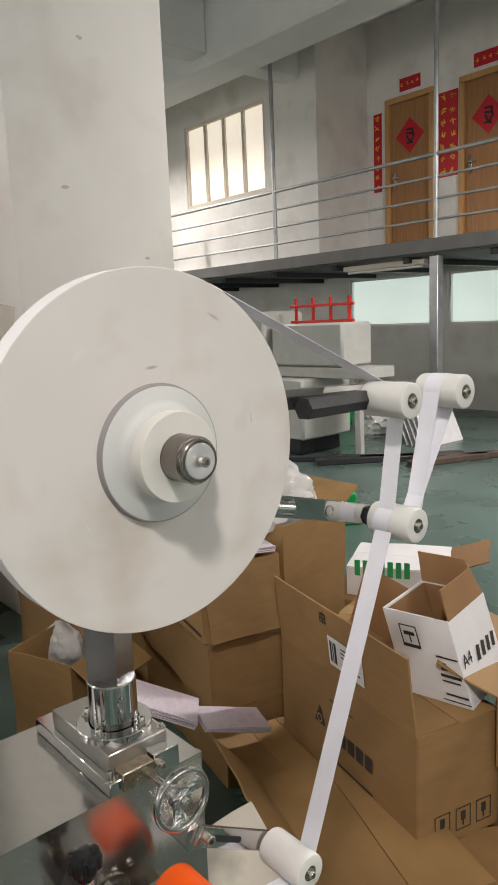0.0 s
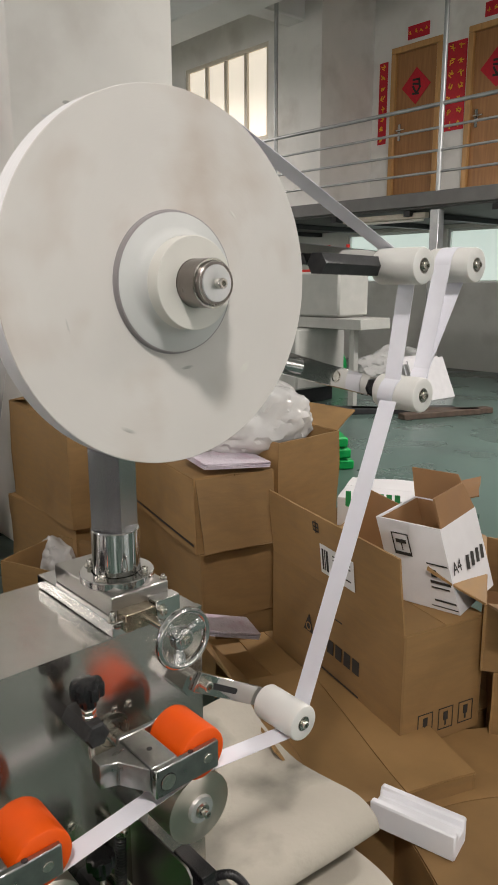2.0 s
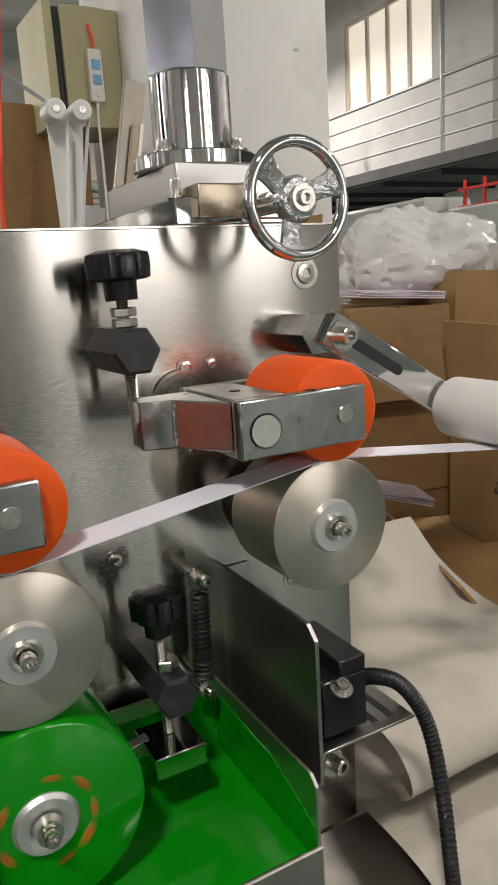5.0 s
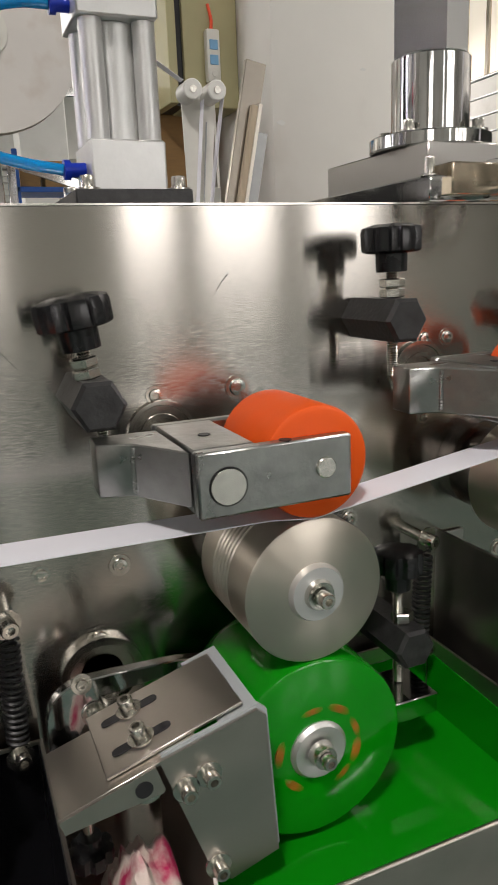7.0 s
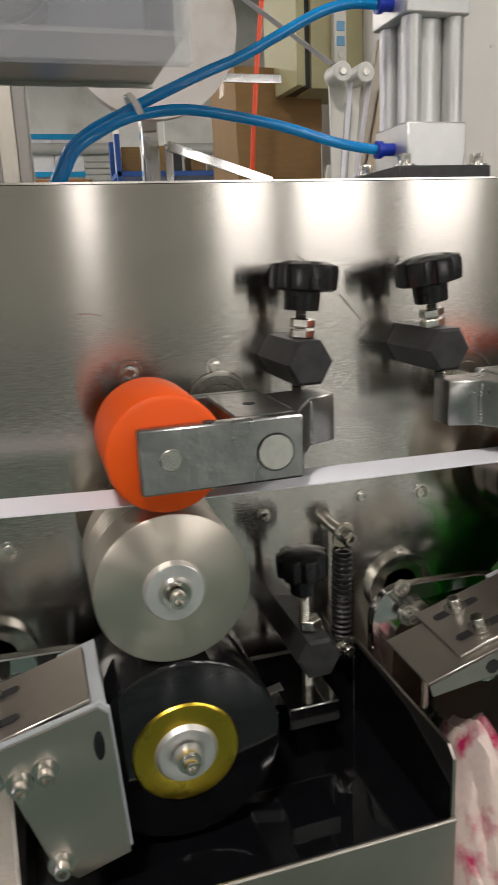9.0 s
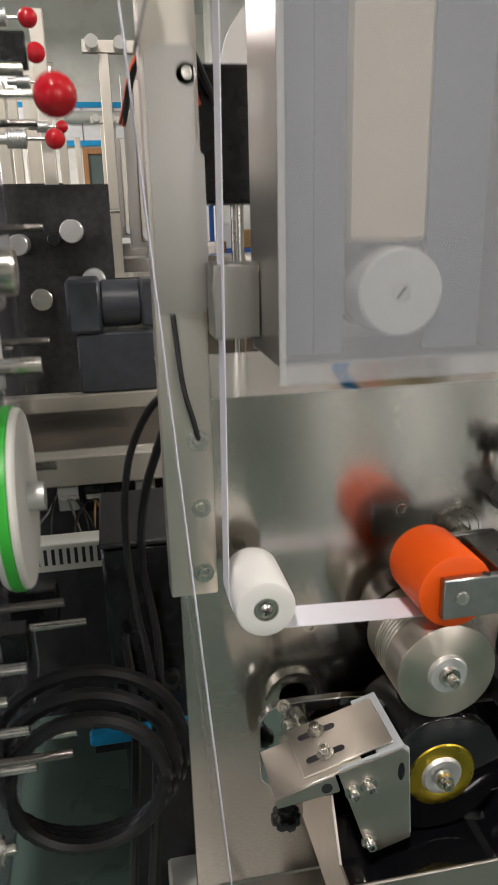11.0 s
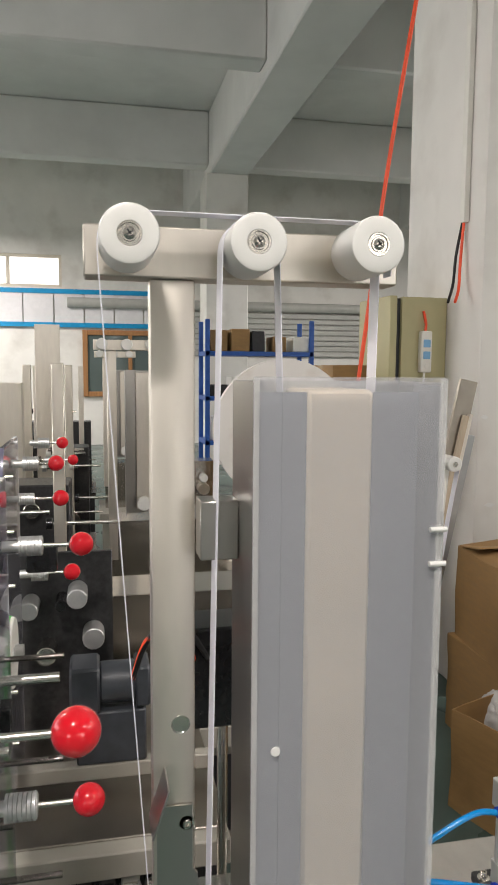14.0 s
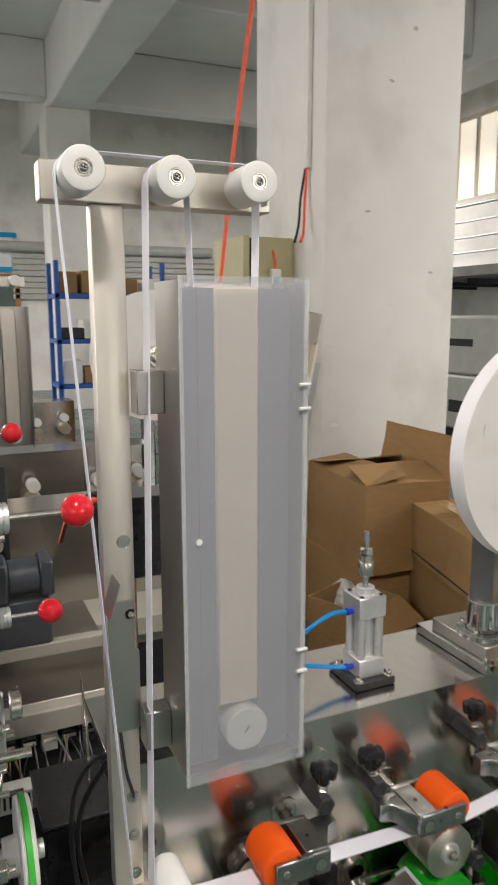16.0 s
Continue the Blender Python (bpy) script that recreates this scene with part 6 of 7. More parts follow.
# boards leaning by the pillar
bd = thing("leaning_boards", "steel sheet and pale boards by the pillar, one grey board as their shadow", "boards", (0.65, 1.9, FLOOR))
# the GALV piece is a grey board put where the others' shadow falls
for x, w, m_, n_, ly, a_ in ((0.548, 0.07, COVER, 1.365, 1.862, 11.6), (0.576, 0.022, BOARDW, 1.225, 1.838, 11.8), (0.600, 0.014, TUBE, 1.23, 1.842, 11.8), (0.616, 0.045, GALV, 1.15, 1.868, 11.6), (0.47, 0.075, GREYM, 0.98, 1.872, 10.5), (0.40, 0.05, CEIL, 0.9, 1.85, 9)):
    part("board", turned(box(x, x + w, ly, ly + 0.02, FLOOR + 0.012, FLOOR + n_, 0.002), (x, ly, FLOOR + 0.012), "Y", a_), m_, bd)
for k_, (x, y, z0_, h_, yw) in enumerate(((0.50, 2.46, FLOOR, 0.48, 3), (0.49, 2.47, 0.861, 0.46, -3), (0.51, 2.45, 1.322, 0.44, 2))):
    carton("tall brown carton stacked in the aisle behind", (x, y, z0_), (0.36, 0.34, h_), yw, (), tape=True)

# ---- the grey machine and goods far across the hall ----
gm = thing("grey_machine", "long grey industrial machine with a red frame on top", "machine", (5.0, 5.2, FLOOR))
part("base", box(4.35, 5.0, 3.9, 6.6, FLOOR + 0.151, FLOOR + 0.706, 0.02), GREYM, gm)
part("hood", box(4.45, 5.0, 4.5, 6.6, FLOOR + 0.712, FLOOR + 1.323, 0.03), GREYM, gm)
part("control_box", box(4.5, 4.9, 3.55, 4.45, FLOOR + 0.813, FLOOR + 1.197, 0.02), GREYM, gm)
part("plinth", box(4.4, 4.95, 4.0, 6.5, FLOOR, FLOOR + 0.151, 0.01), DARK, gm)
part("hood_slot", box(4.44, 4.452, 5.0, 5.6, FLOOR + 1.008, FLOOR + 1.084), DARK, gm)
part("base_slot", box(4.34, 4.352, 4.4, 5.2, FLOOR + 0.328, FLOOR + 0.454), DARK, gm)
part("feed_table", join(box(4.5, 4.9, 3.3, 4.45, FLOOR + 0.712, FLOOR + 0.806, 0.006), box(4.66, 4.72, 3.5, 3.56, FLOOR, FLOOR + 0.756, 0.004)), GREYM, gm)
rf = thing("steel_trestle", "red painted steel trestle lying on the machine", "trestle", (4.7, 3.95, FLOOR + 1.197))
for yy in (3.62, 3.84, 4.06, 4.28):
    part("upright", box(4.68, 4.705, yy, yy + 0.024, FLOOR + 1.1975, FLOOR + 1.43, 0.003), REDF, rf)
for zz in (1.2, 1.345):
    part("cross_bar", box(4.676, 4.709, 3.58, 4.36, FLOOR + zz, FLOOR + zz + 0.024, 0.003), REDF, rf)
for k, (x, y, c, s) in enumerate(((5.9, 4.9, GREENT, 0.12), (5.85, 4.75, GREENT, 0.1))):
    crumple("green_barrel_tool", (x, y, FLOOR + 0.15), (s, s, 0.22), 7 + k, c, "green plastic goods on the floor", "goods", 0.12)
crumple("plastic_bag", (6.2, 4.2, FLOOR + 0.14), (0.5, 0.35, 0.26), 9, BAG, "heap of white plastic bags by the wall")
for k in range(5):
    p_ = thing("white_panel", "white flat panel leaning in a pile", "panel", (5.7, 3.3 + 0.05 * k, FLOOR), "leaning white panels")
    part("sheet", turned(box(5.4, 5.98, 3.3 + 0.06 * k, 3.315 + 0.06 * k, FLOOR, FLOOR + 0.42, 0.003), (5.7, 3.3 + 0.06 * k, FLOOR), "X", -24), WHITEC, p_)
for k, (x, y, a, n, m_) in enumerate(((4.7, 3.2, 25, 1.3, DARK), (4.9, 3.0, 15, 1.1, PLANK), (5.0, 2.75, 40, 0.9, PLANK), (4.5, 3.45, 10, 1.4, DARK))):
    b_ = thing("floor_plank", "old timber or bar lying on the floor", "plank", (x, y, FLOOR), "planks on the floor")
    part("plank_body", turned(box(x - n / 2, x + n / 2, y - 0.05, y + 0.05, FLOOR, FLOOR + 0.05, 0.006), (x, y, FLOOR), "Z", a - 60), m_, b_)
gt = thing("green_crate", "bright green plastic crate with ribs on the floor", "crate", (2.96, 2.36, FLOOR))
for k in range(3):
    part("tier", moved(box(-0.22 + 0.02 * k, 0.22 - 0.02 * k, -0.16, 0.16, 0.07 * k, 0.07 * k + 0.06, 0.01), Matrix.Translation((2.96, 2.36, FLOOR)) @ Matrix.Rotation(radians(-35), 4, "Z")), GREENT, gt)


# ---- the rows of like machines behind ----
def reel_behind(m, dx, dy):
    c = Vector((dx + 0.085, dy - 0.05, 1.575))
    r = thing("paper_reel", "large roll of white paper tape in the row behind", "reel", tuple(c), "reels in the rows behind")
    part("paper_roll", lathe([(0, 0.05), (0, 0.2), (0.03, 0.2), (0.03, 0.05)], c, c + Vector((0, 1, 0)), 72), REELP, r)
    part("core", lathe([(-0.004, 0.018), (-0.004, 0.052), (0.03, 0.052)], c, c + Vector((0, 1, 0)), 48), CORE, r)
    part("chuck", lathe([(-0.05, 0), (-0.05, 0.018), (-0.02, 0.022), (-0.02, 0.032), (0.0, 0.034)], c, c + Vector((0, 1, 0)), 36), BOLT, r)
    part("column", box(c.x - 0.02, c.x + 0.02, c.y + 0.09, c.y + 0.13, PT, 1.56, 0.003), CHROME, m)
    part("reel_arm", turned(box(c.x, c.x + 0.32, c.y + 0.04, c.y + 0.046, 1.465, 1.485, 0.001), (c.x, c.y, 1.475), "Y", 0), CHROME, m)
    part("lower_arm", turned(box(c.x + 0.03, c.x + 0.30, c.y + 0.04, c.y + 0.046, 1.315, 1.337, 0.001), (c.x + 0.03, c.y, 1.325), "Y", 18), CHROME, m)
    part("arm_post", box(c.x + 0.026, c.x + 0.044, c.y + 0.047, c.y + 0.062, PT, 1.33, 0.001), CHROME, m)
    for x in (0.425, 0.484):
        g = thing("guide_roller", "white guide roller in the row behind", "roller", (x, 1.3, 1.475), "pulleys in the rows behind")
        part("sleeve", lathe([(0, 0.008), (0, 0.02), (0.002, 0.0225), (0.06, 0.0225), (0.06, 0.008)], (x, c.y - 0.05, 1.475), (x, 9, 1.475), 32), NYLON, g)
        part("axle", rod((x, c.y - 0.053, 1.475), (x, c.y + 0.03, 1.475), 0.0078, 14), BOLT, g)
    part("white_arm", extrude([(0.418, 1.485), (0.505, 1.485), (0.478, 1.19), (0.462, 1.175), (0.440, 1.175), (0.425, 1.19)], "y", c.y + 0.018, c.y + 0.024), CORE, m, "white plastic swing arm with slots")
    part("arm_slots", join(*[turned(box(0.452 + 0.017 * k, 0.455 + 0.017 * k, c.y + 0.0168, c.y + 0.0178, 1.24, 1.42), (0.46, c.y, 1.33), "Y", 5) for k in range(2)]), GALV, m)
    part("arm_pivot", rod((0.452, c.y - 0.02, 1.2), (0.452, c.y + 0.018, 1.2), 0.017, 24, 0.002), NYLON, m)
    solo("paper_tape", strip([(0.452, 1.455), (0.436, 1.3), (0.41, 1.05)], c.y - 0.045, c.y - 0.02), PAPER, "white paper tape hanging in the row behind", "tape", group="tape in the rows behind")
    solo("paper_tape", strip([(0.502, 1.465), (0.474, 1.3), (0.437, 1.05)], c.y - 0.045, c.y - 0.02), PAPER, "white paper tape hanging in the row behind", "tape", group="tape in the rows behind")
    solo("paper_tape", strip([(0.14, 1.66), (0.41, 1.497)], c.y - 0.03, c.y - 0.005), PAPER, "white paper tape leaving the reel behind", "tape", group="tape in the rows behind")
    return m


def far_press(dx, dy, full, tower=True):
    """A plainer machine of the same make: bench, panel, frame, channel box, rollers and reel."""
    m = thing("label_press", "stainless label press of the same make in the row behind", "machine", (dx - 0.1, dy + 0.1, FLOOR), "presses in the rows behind")
    part("front_panel", box(dx - 0.478, dx + 0.27, dy, dy + 0.008, 0.64, PT), PANEL, m)
    part("table_top", box(dx - 0.478, dx + 0.27, dy + 0.009, dy + 0.2, PT - 0.01, PT), TABLE, m)
    part("bench", join(box(dx - 0.52, dx + 0.27, dy - 0.2, dy + 0.3, 0.74, 0.80, 0.003), box(dx - 0.5, dx + 0.25, dy - 0.16, dy + 0.26, FLOOR + 0.05, 0.735, 0.003)), CREAMM, m, "cream painted bench with steel top")
    # flat dark sheet on the bench front, coloured as the bay's inner shade
    part("open_bay", box(dx - 0.45, dx + 0.1, dy - 0.163, dy - 0.1605, FLOOR + 0.1, 0.70), DARK, m, "dark sheet standing in for the shade in the open wiring bay")
    if not tower:
        return reel_behind(m, dx, dy)
    f = thing("tape_stand", "satin steel T-shaped frame in the row behind", "frame", (dx - 0.466, dy, 0.95), "frames in the rows behind")
    part("upright", box(dx - 0.487, dx - 0.449, dy - 0.024, dy - 0.001, 0.95, 1.8185, 0.002), TUBE, f)
    part("cross_bar", box(dx - 0.541, dx - 0.268, dy - 0.028, dy + 0.004, 1.819, 1.861, 0.0015), TUBE, f)
    for x, z in tops:
        part("roller", rod((dx + x, dy - 0.094, z), (dx + x, dy - 0.03, z), 0.0226, 24, 0.002), NYLON, f)
    b = thing("tape_box", "tall open steel channel in the row behind", "box", (dx - 0.343, dy - 0.07, 1.15), "channels in the rows behind")
    part("channel_back", box(dx - 0.418, dx - 0.268, dy - 0.030, dy - 0.028, 1.15, 1.738), STEEL, b)
    part("channel_side", box(dx - 0.418, dx - 0.415, dy - 0.12, dy - 0.0305, 1.15, 1.738), STEEL, b)
    part("channel_side", box(dx - 0.271, dx - 0.268, dy - 0.12, dy - 0.0305, 1.15, 1.738), STEEL, b)
    part("inner_strip", box(dx - 0.375, dx - 0.315, dy - 0.055, dy - 0.0305, 1.17, 1.73, 0.003), TUBE, b)
    part("loop_roller", rod((dx - 0.347, dy - 0.11, 1.2), (dx - 0.347, dy - 0.08, 1.2), 0.028, 24, 0.002), NYLON, b)
    for k, (x, z) in enumerate(((-0.282, 0.902), (0.001, 0.902), (0.186, 0.927))):
        r = thing("feed_roller", "turned metal roller in the row behind", "roller", (dx + x, dy - 0.06, z), "rollers in the rows behind")
        part("drum", rod((dx + x, dy - 0.1, z), (dx + x, dy - 0.001, z), 0.04, 32, 0.002), ALU, r)
        part("nip", rod((dx + x, dy - 0.1, z + 0.075), (dx + x, dy - 0.03, z + 0.075), 0.028, 24, 0.002), NYLON, r)
    return m


far_press(-0.1, 1.36, True, False)
far_press(0.0, 2.37, False)
far_press(0.0, 4.3, False)


# ---- slitting unit beside the frame: clear side plate, levers with red balls, belt pulleys ----
def ball_lever(x, y, z, length, r, knurl):
    t = thing("ball_lever", "steel lever rod with a glossy red ball", "lever", (x, y, z), "red ball levers")
    part("ball", lathe([(r + r * math.cos(math.pi - math.pi * k / 18), r * math.sin(math.pi * k / 18)) for k in range(19)], (x - r, y, z), (x, y, z), 36), REDG, t, "glossy red plastic ball")
    part("rod", rod((x - length, y, z), (x - r * 0.8, y, z), r * 0.17, 14), BOLT, t)
    prof = [(0, 0)]
    for k in range(7):
        prof += [(k * 0.0042, knurl), (k * 0.0042 + 0.003, knurl), (k * 0.0042 + 0.0034, knurl * 0.88), (k * 0.0042 + 0.0041, knurl * 0.88)]
    part("knurled_collar", lathe(prof + [(0.03, 0)], (x - length - 0.002, y, z), (9, y, z), 32), ALUM, t, "knurled aluminium collar")
    part("collar_hub", rod((x - length - 0.022, y, z), (x - length - 0.002, y, z), knurl * 0.55, 20), ALUM, t)
    return t


ball_lever(-0.547, -0.201, 1.52, 0.088, 0.0155, 0.014)
ball_lever(-0.553, 0.291, 1.52, 0.075, 0.0155, 0.0125)
ball_lever(-0.544, 0.033, 1.331, 0.075, 0.0155, 0.013)
ball_lever(-0.60, 0.75, 1.50, 0.075, 0.0155, 0.011)
ball_lever(-0.61, 0.80, 1.56, 0.06, 0.0155, 0.014)
ball_lever(-0.58, 0.7, 1.37, 0.07, 0.0155, 0.014)
ball_lever(-0.62, 1.3, 1.55, 0.06, 0.0155, 0.014)
ball_lever(-0.60, 1.5, 1.48, 0.06, 0.0155, 0.014)


def side_plate(x, y0, y1, z0, z1, label):
    s = thing("acrylic_plate", label, "plate", (x, (y0 + y1) / 2, z0), "clear acrylic plates")
    part("sheet", extrude([(y0 + 0.004, z0), (y0 + 0.054, z0 + 0.2), (y0 + 0.054, z1 - 0.06), (y0 + 0.092, z1), (y1, z1), (y1, z0)], "x", x - 0.0045, x + 0.0045, 0.001), CLEAR, s)
    part("edge", extrude([(y0, z0), (y0 + 0.05, z0 + 0.2), (y0 + 0.05, z1 - 0.06), (y0 + 0.09, z1), (y0 + 0.0915, z1), (y0 + 0.0535, z1 - 0.06), (y0 + 0.0535, z0 + 0.2), (y0 + 0.0035, z0)], "x", x - 0.0047, x + 0.0047), EDGEV, s, "glossy violet tinted edge")
    for k in range(7):
        zz = z0 + 0.05 + (z1 - z0 - 0.1) * k / 6
        part("standoff", rod((x + 0.0065, y0 + 0.075, zz), (x + 0.02, y0 + 0.075, zz), 0.004, 14), BOLT, s)
        cap_screw(s, (x - 0.0065, y0 + 0.075, zz), (-1, 0, 0), 0.006, 0.008)
    return s


side_plate(-0.655, -0.30, 0.35, 0.66, 1.60, "thick clear acrylic side plate with bluish edges")
side_plate(-0.715, -0.24, 0.34, 0.66, 1.60, "thick clear acrylic side plate with bluish edges")
side_plate(-0.70, 0.62, 0.95, 0.9, 1.60, "thick clear acrylic side plate on a machine behind")


def belt_pulley(x, y, z, r):
    t = thing("belt_pulley", "cream pulley wheel with a green drive belt", "pulley", (x, y, z), "belt pulleys")
    part("wheel", lathe([(0, 0), (0, 0.022), (0.018, 0.024), (0.018, r - 0.002), (0.02, r), (0.023, r), (0.024, r - 0.003), (0.03, r - 0.003), (0.031, r), (0.034, r), (0.036, r - 0.002), (0.036, 0)], (x - 0.018, y, z), (9, y, z), 56), CORE, t)
    part("belt", lathe([(0.0235, r - 0.002), (0.0235, r + 0.0015), (0.0305, r + 0.0015), (0.0305, r - 0.002)], (x - 0.018, y, z), (9, y, z), 56), GREENB, t, "green round belt")
    part("shaft", rod((x - 0.075, y, z), (x + 0.03, y, z), 0.011, 18), ALUM, t)
    part("bearing_block", box(x - 0.062, x - 0.03, y - 0.03, y + 0.03, z - 0.09, z + 0.025, 0.003), ALUM, t)
    return t


belt_pulley(-0.605, -0.03, 1.053, 0.066)
belt_pulley(-0.668, 0.40, 1.34, 0.05)
solo("drive_belt", box(-0.668, -0.661, 0.34, 0.347, 0.95, 1.34), GREENB, "green drive belt running down", "belt")
lv = thing("tension_lever", "flat aluminium tension lever with rollers", "lever", (-0.60, 0.02, 1.2))
part("lever_bar", box(-0.625, -0.605, 0.05, 0.058, 1.115, 1.225, 0.003), ALUM, lv)
part("lever_roller", rod((-0.60, 0.04, 1.21), (-0.585, 0.04, 1.21), 0.018, 24, 0.002), BOLT, lv)
part("cross_rod", rod((-0.69, 0.05, 1.135), (-0.575, 0.05, 1.135), 0.007, 14), BOLT, lv)
part("pull_rod", rod((-0.615, 0.04, 1.12), (-0.635, 0.0, 1.03), 0.004, 10), BOLT, lv)
bl = thing("bearing_line", "line of aluminium bearing blocks and screws by the plates", "fittings", (-0.68, 0, 0.8))
rn = random.Random(8)
for k in range(9):
    z = 0.72 + 0.095 * k
    y = -0.15 + 0.04 * (k % 3)
    part("block", box(-0.638, -0.622, y - 0.009, y + 0.009, z - 0.009, z + 0.009, 0.002), BOLT, bl)
    cap_screw(bl, (-0.622, y, z), (1, 0, 0), 0.004, 0.008)
    if k % 3 == 1:
        part("tie_rod", rod((-0.68, y + 0.09, z + 0.03), (-0.61, y + 0.09, z + 0.03), 0.004, 14), BOLT, bl)

cl = thing("drive_fittings", "crowded shafts, collars and small wheels of the slitter", "fittings", (-0.66, 0.1, 0.7))
rn = random.Random(31)
for k in range(30):
    y, z = rn.uniform(0.02, 0.5), rn.uniform(0.66, 1.45)
    x = -0.69 + rn.uniform(-0.03, 0.05)
    n, rad = rn.uniform(0.03, 0.09), rn.uniform(0.004, 0.013)
    kind = k % 4
    m_ = (SLEEVE, BOLT, BLACKP, ALUM)[kind]
    if kind == 2:
        part("bracket_block", box(x, x + n * 0.6, y, y + 0.03, z, z + 0.04, 0.002), m_, cl)
    else:
        part("collar" if kind else "wheel", rod((x, y, z), (x + (n if kind == 1 else 0.02), y, z), rad if kind != 1 else 0.006, 18, 0.001), m_, cl)
for k in range(6):
    part("cross_shaft", rod((-0.72, 0.0 + 0.07 * k, 0.8 + 0.11 * k), (-0.58, 0.0 + 0.07 * k, 0.8 + 0.11 * k), 0.004, 14), SLEEVE, cl)

# bench behind the frame with drive gear, wiring tray and cables
bn = thing("drive_bench", "steel bench with cream beam, motor and wiring", "bench", (-0.7, 0.6, FLOOR))
part("bench_top", box(-1.5, -0.3, 0.622, 1.15, 0.87, 0.888, 0.002), COVER, bn)
part("front_beam", box(-1.5, -0.3, 0.58, 0.62, 0.838, 0.888, 0.003), CREAMM, bn, "cream painted steel beam")
part("top_beam", box(-1.5, -0.3, 0.78, 0.81, 0.911, 0.943, 0.003), CREAMM, bn, "cream painted steel beam")
part("back_sheet", box(-1.5, -0.5, 1.05, 1.06, 0.8885, 1.32, 0.002), BLACKM, bn, "dark machine casing")
rn = random.Random(77)
for k in range(12):
    x, z = -0.93 + 0.035 * k, rn.uniform(1.0, 1.18)
    part("fitting", rod((x, 1.05, z + 0.08), (x, 1.05 - rn.uniform(0.03, 0.08), z + 0.08), rn.uniform(0.012, 0.026), 18, 0.002), rn.choice((ALUM, BOLT, NYLON, BLACKP)), bn)
part("motor", join(box(-0.592, -0.532, 0.77, 0.86, 1.055, 1.15, 0.006), rod((-0.5318, 0.815, 1.103), (-0.462, 0.815, 1.103), 0.042, 28, 0.003), box(-0.4616, -0.432, 0.772, 0.858, 1.062, 1.146, 0.005), box(-0.58, -0.44, 0.78, 0.85, 0.944, 1.0545, 0.004)), MACHD, bn, "dark grey motor on its bracket")
# dark sheet closing the bay, its colour standing for shade under the bench
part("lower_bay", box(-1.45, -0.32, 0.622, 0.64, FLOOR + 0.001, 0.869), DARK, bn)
rn = random.Random(21)
for col, n_, label in ((CABLE, 10, "loose black wires in the open bay"), (MESHG, 9, "loose grey wires in the open bay"), (CARD, 3, "loose brown wires in the open bay")):
    wires = []
    for _ in range(n_):
        x, dx_ = rn.uniform(-0.63, -0.40), rn.uniform(-0.05, 0.05)
        wires.append(tube([(x, 0.612, rn.uniform(0.80, 0.83)), (x + dx_ * 0.4, 0.575, 0.80), (x + dx_ * 0.8, 0.545, rn.uniform(0.755, 0.785)), (x + dx_, 0.535, 0.735)], rn.uniform(0.0014, 0.0026), 6, 6))
    solo("wire_bundle", join(*wires), col, label, "wires", "stuff")
dc = thing("cable_duct", "pale slotted plastic cable duct below the wiring", "duct", (-0.55, 0.52, 0.73))
part("channel", box(-0.665, -0.445, 0.50, 0.54, 0.73, 0.776, 0.002), CORE, dc)
for k in range(18):
    part("slot", box(-0.658 + 0.0115 * k, -0.653 + 0.0115 * k, 0.4985, 0.4998, 0.742, 0.768), DARK, dc)
part("stand", box(-0.60, -0.50, 0.505, 0.535, FLOOR, 0.7298), DARK, dc)
for k in range(6):
    rl = thing("relay", "small dark relay block in the wiring bay", "relay", (-0.61 + 0.042 * k, 0.61, 0.79), "relays in the wiring bay")
    part("body", box(-0.625 + 0.042 * k, -0.592 + 0.042 * k, 0.596, 0.6195, 0.79 - 0.004 * (k % 2), 0.832, 0.002), BLACKP if k % 3 else GREYM, rl)
    part("terminal", box(-0.621 + 0.042 * k, -0.596 + 0.042 * k, 0.592, 0.5958, 0.81, 0.818), BOLT, rl)
for k, pts in enumerate(([(-0.470, 0.03, 1.115), (-0.492, 0.07, 1.085), (-0.512, 0.10, 1.03), (-0.520, 0.11, 0.96), (-0.516, 0.11, 0.88), (-0.505, 0.09, 0.78), (-0.52, 0.05, 0.6), (-0.56, 0.0, FLOOR + 0.006)],
                         [(-0.470, 0.05, 1.10), (-0.498, 0.12, 0.99), (-0.505, 0.15, 0.90), (-0.495, 0.13, 0.80), (-0.51, 0.08, 0.62), (-0.54, 0.02, FLOOR + 0.006)],
                         [(-0.53, 0.18, 0.80), (-0.525, 0.15, 0.72), (-0.535, 0.12, 0.6), (-0.55, 0.08, 0.48), (-0.58, 0.05, FLOOR + 0.006)])):
    solo("cable", tube(pts, 0.0036 + 0.0008 * k, 8), CABLE, "black cable hanging down behind the frame", "cable", group="black cables")
for k in range(3):
    r0 = 0.075 + 0.012 * k
    solo("cable_coil", tube([(-0.575 + r0 * math.cos(a), 0.05 + 0.02 * k, 0.72 + r0 * math.sin(a)) for a in [i * math.pi / 6 for i in range(14)]], 0.008, 8, 6, 0.06), CABLE, "black corrugated cable coil", "cable", group="black cables")
cb = thing("control_box", "black plastic control box behind the frame", "box", (-0.515, 0.15, 0.80))
part("body", box(-0.548, -0.432, 0.20, 0.36, 0.70, 0.898, 0.004), BLACKP, cb)
part("lid", box(-0.550, -0.430, 0.198, 0.362, 0.8983, 0.905, 0.002), BLACKM, cb)
part("foot", box(-0.54, -0.44, 0.21, 0.35, FLOOR, 0.6998), DARK, cb)
for k in range(2):
    part("cable_gland", rod((-0.52 + 0.04 * k, 0.1995, 0.73), (-0.52 + 0.04 * k, 0.185, 0.73), 0.009, 14, 0.002), CABLE, cb)
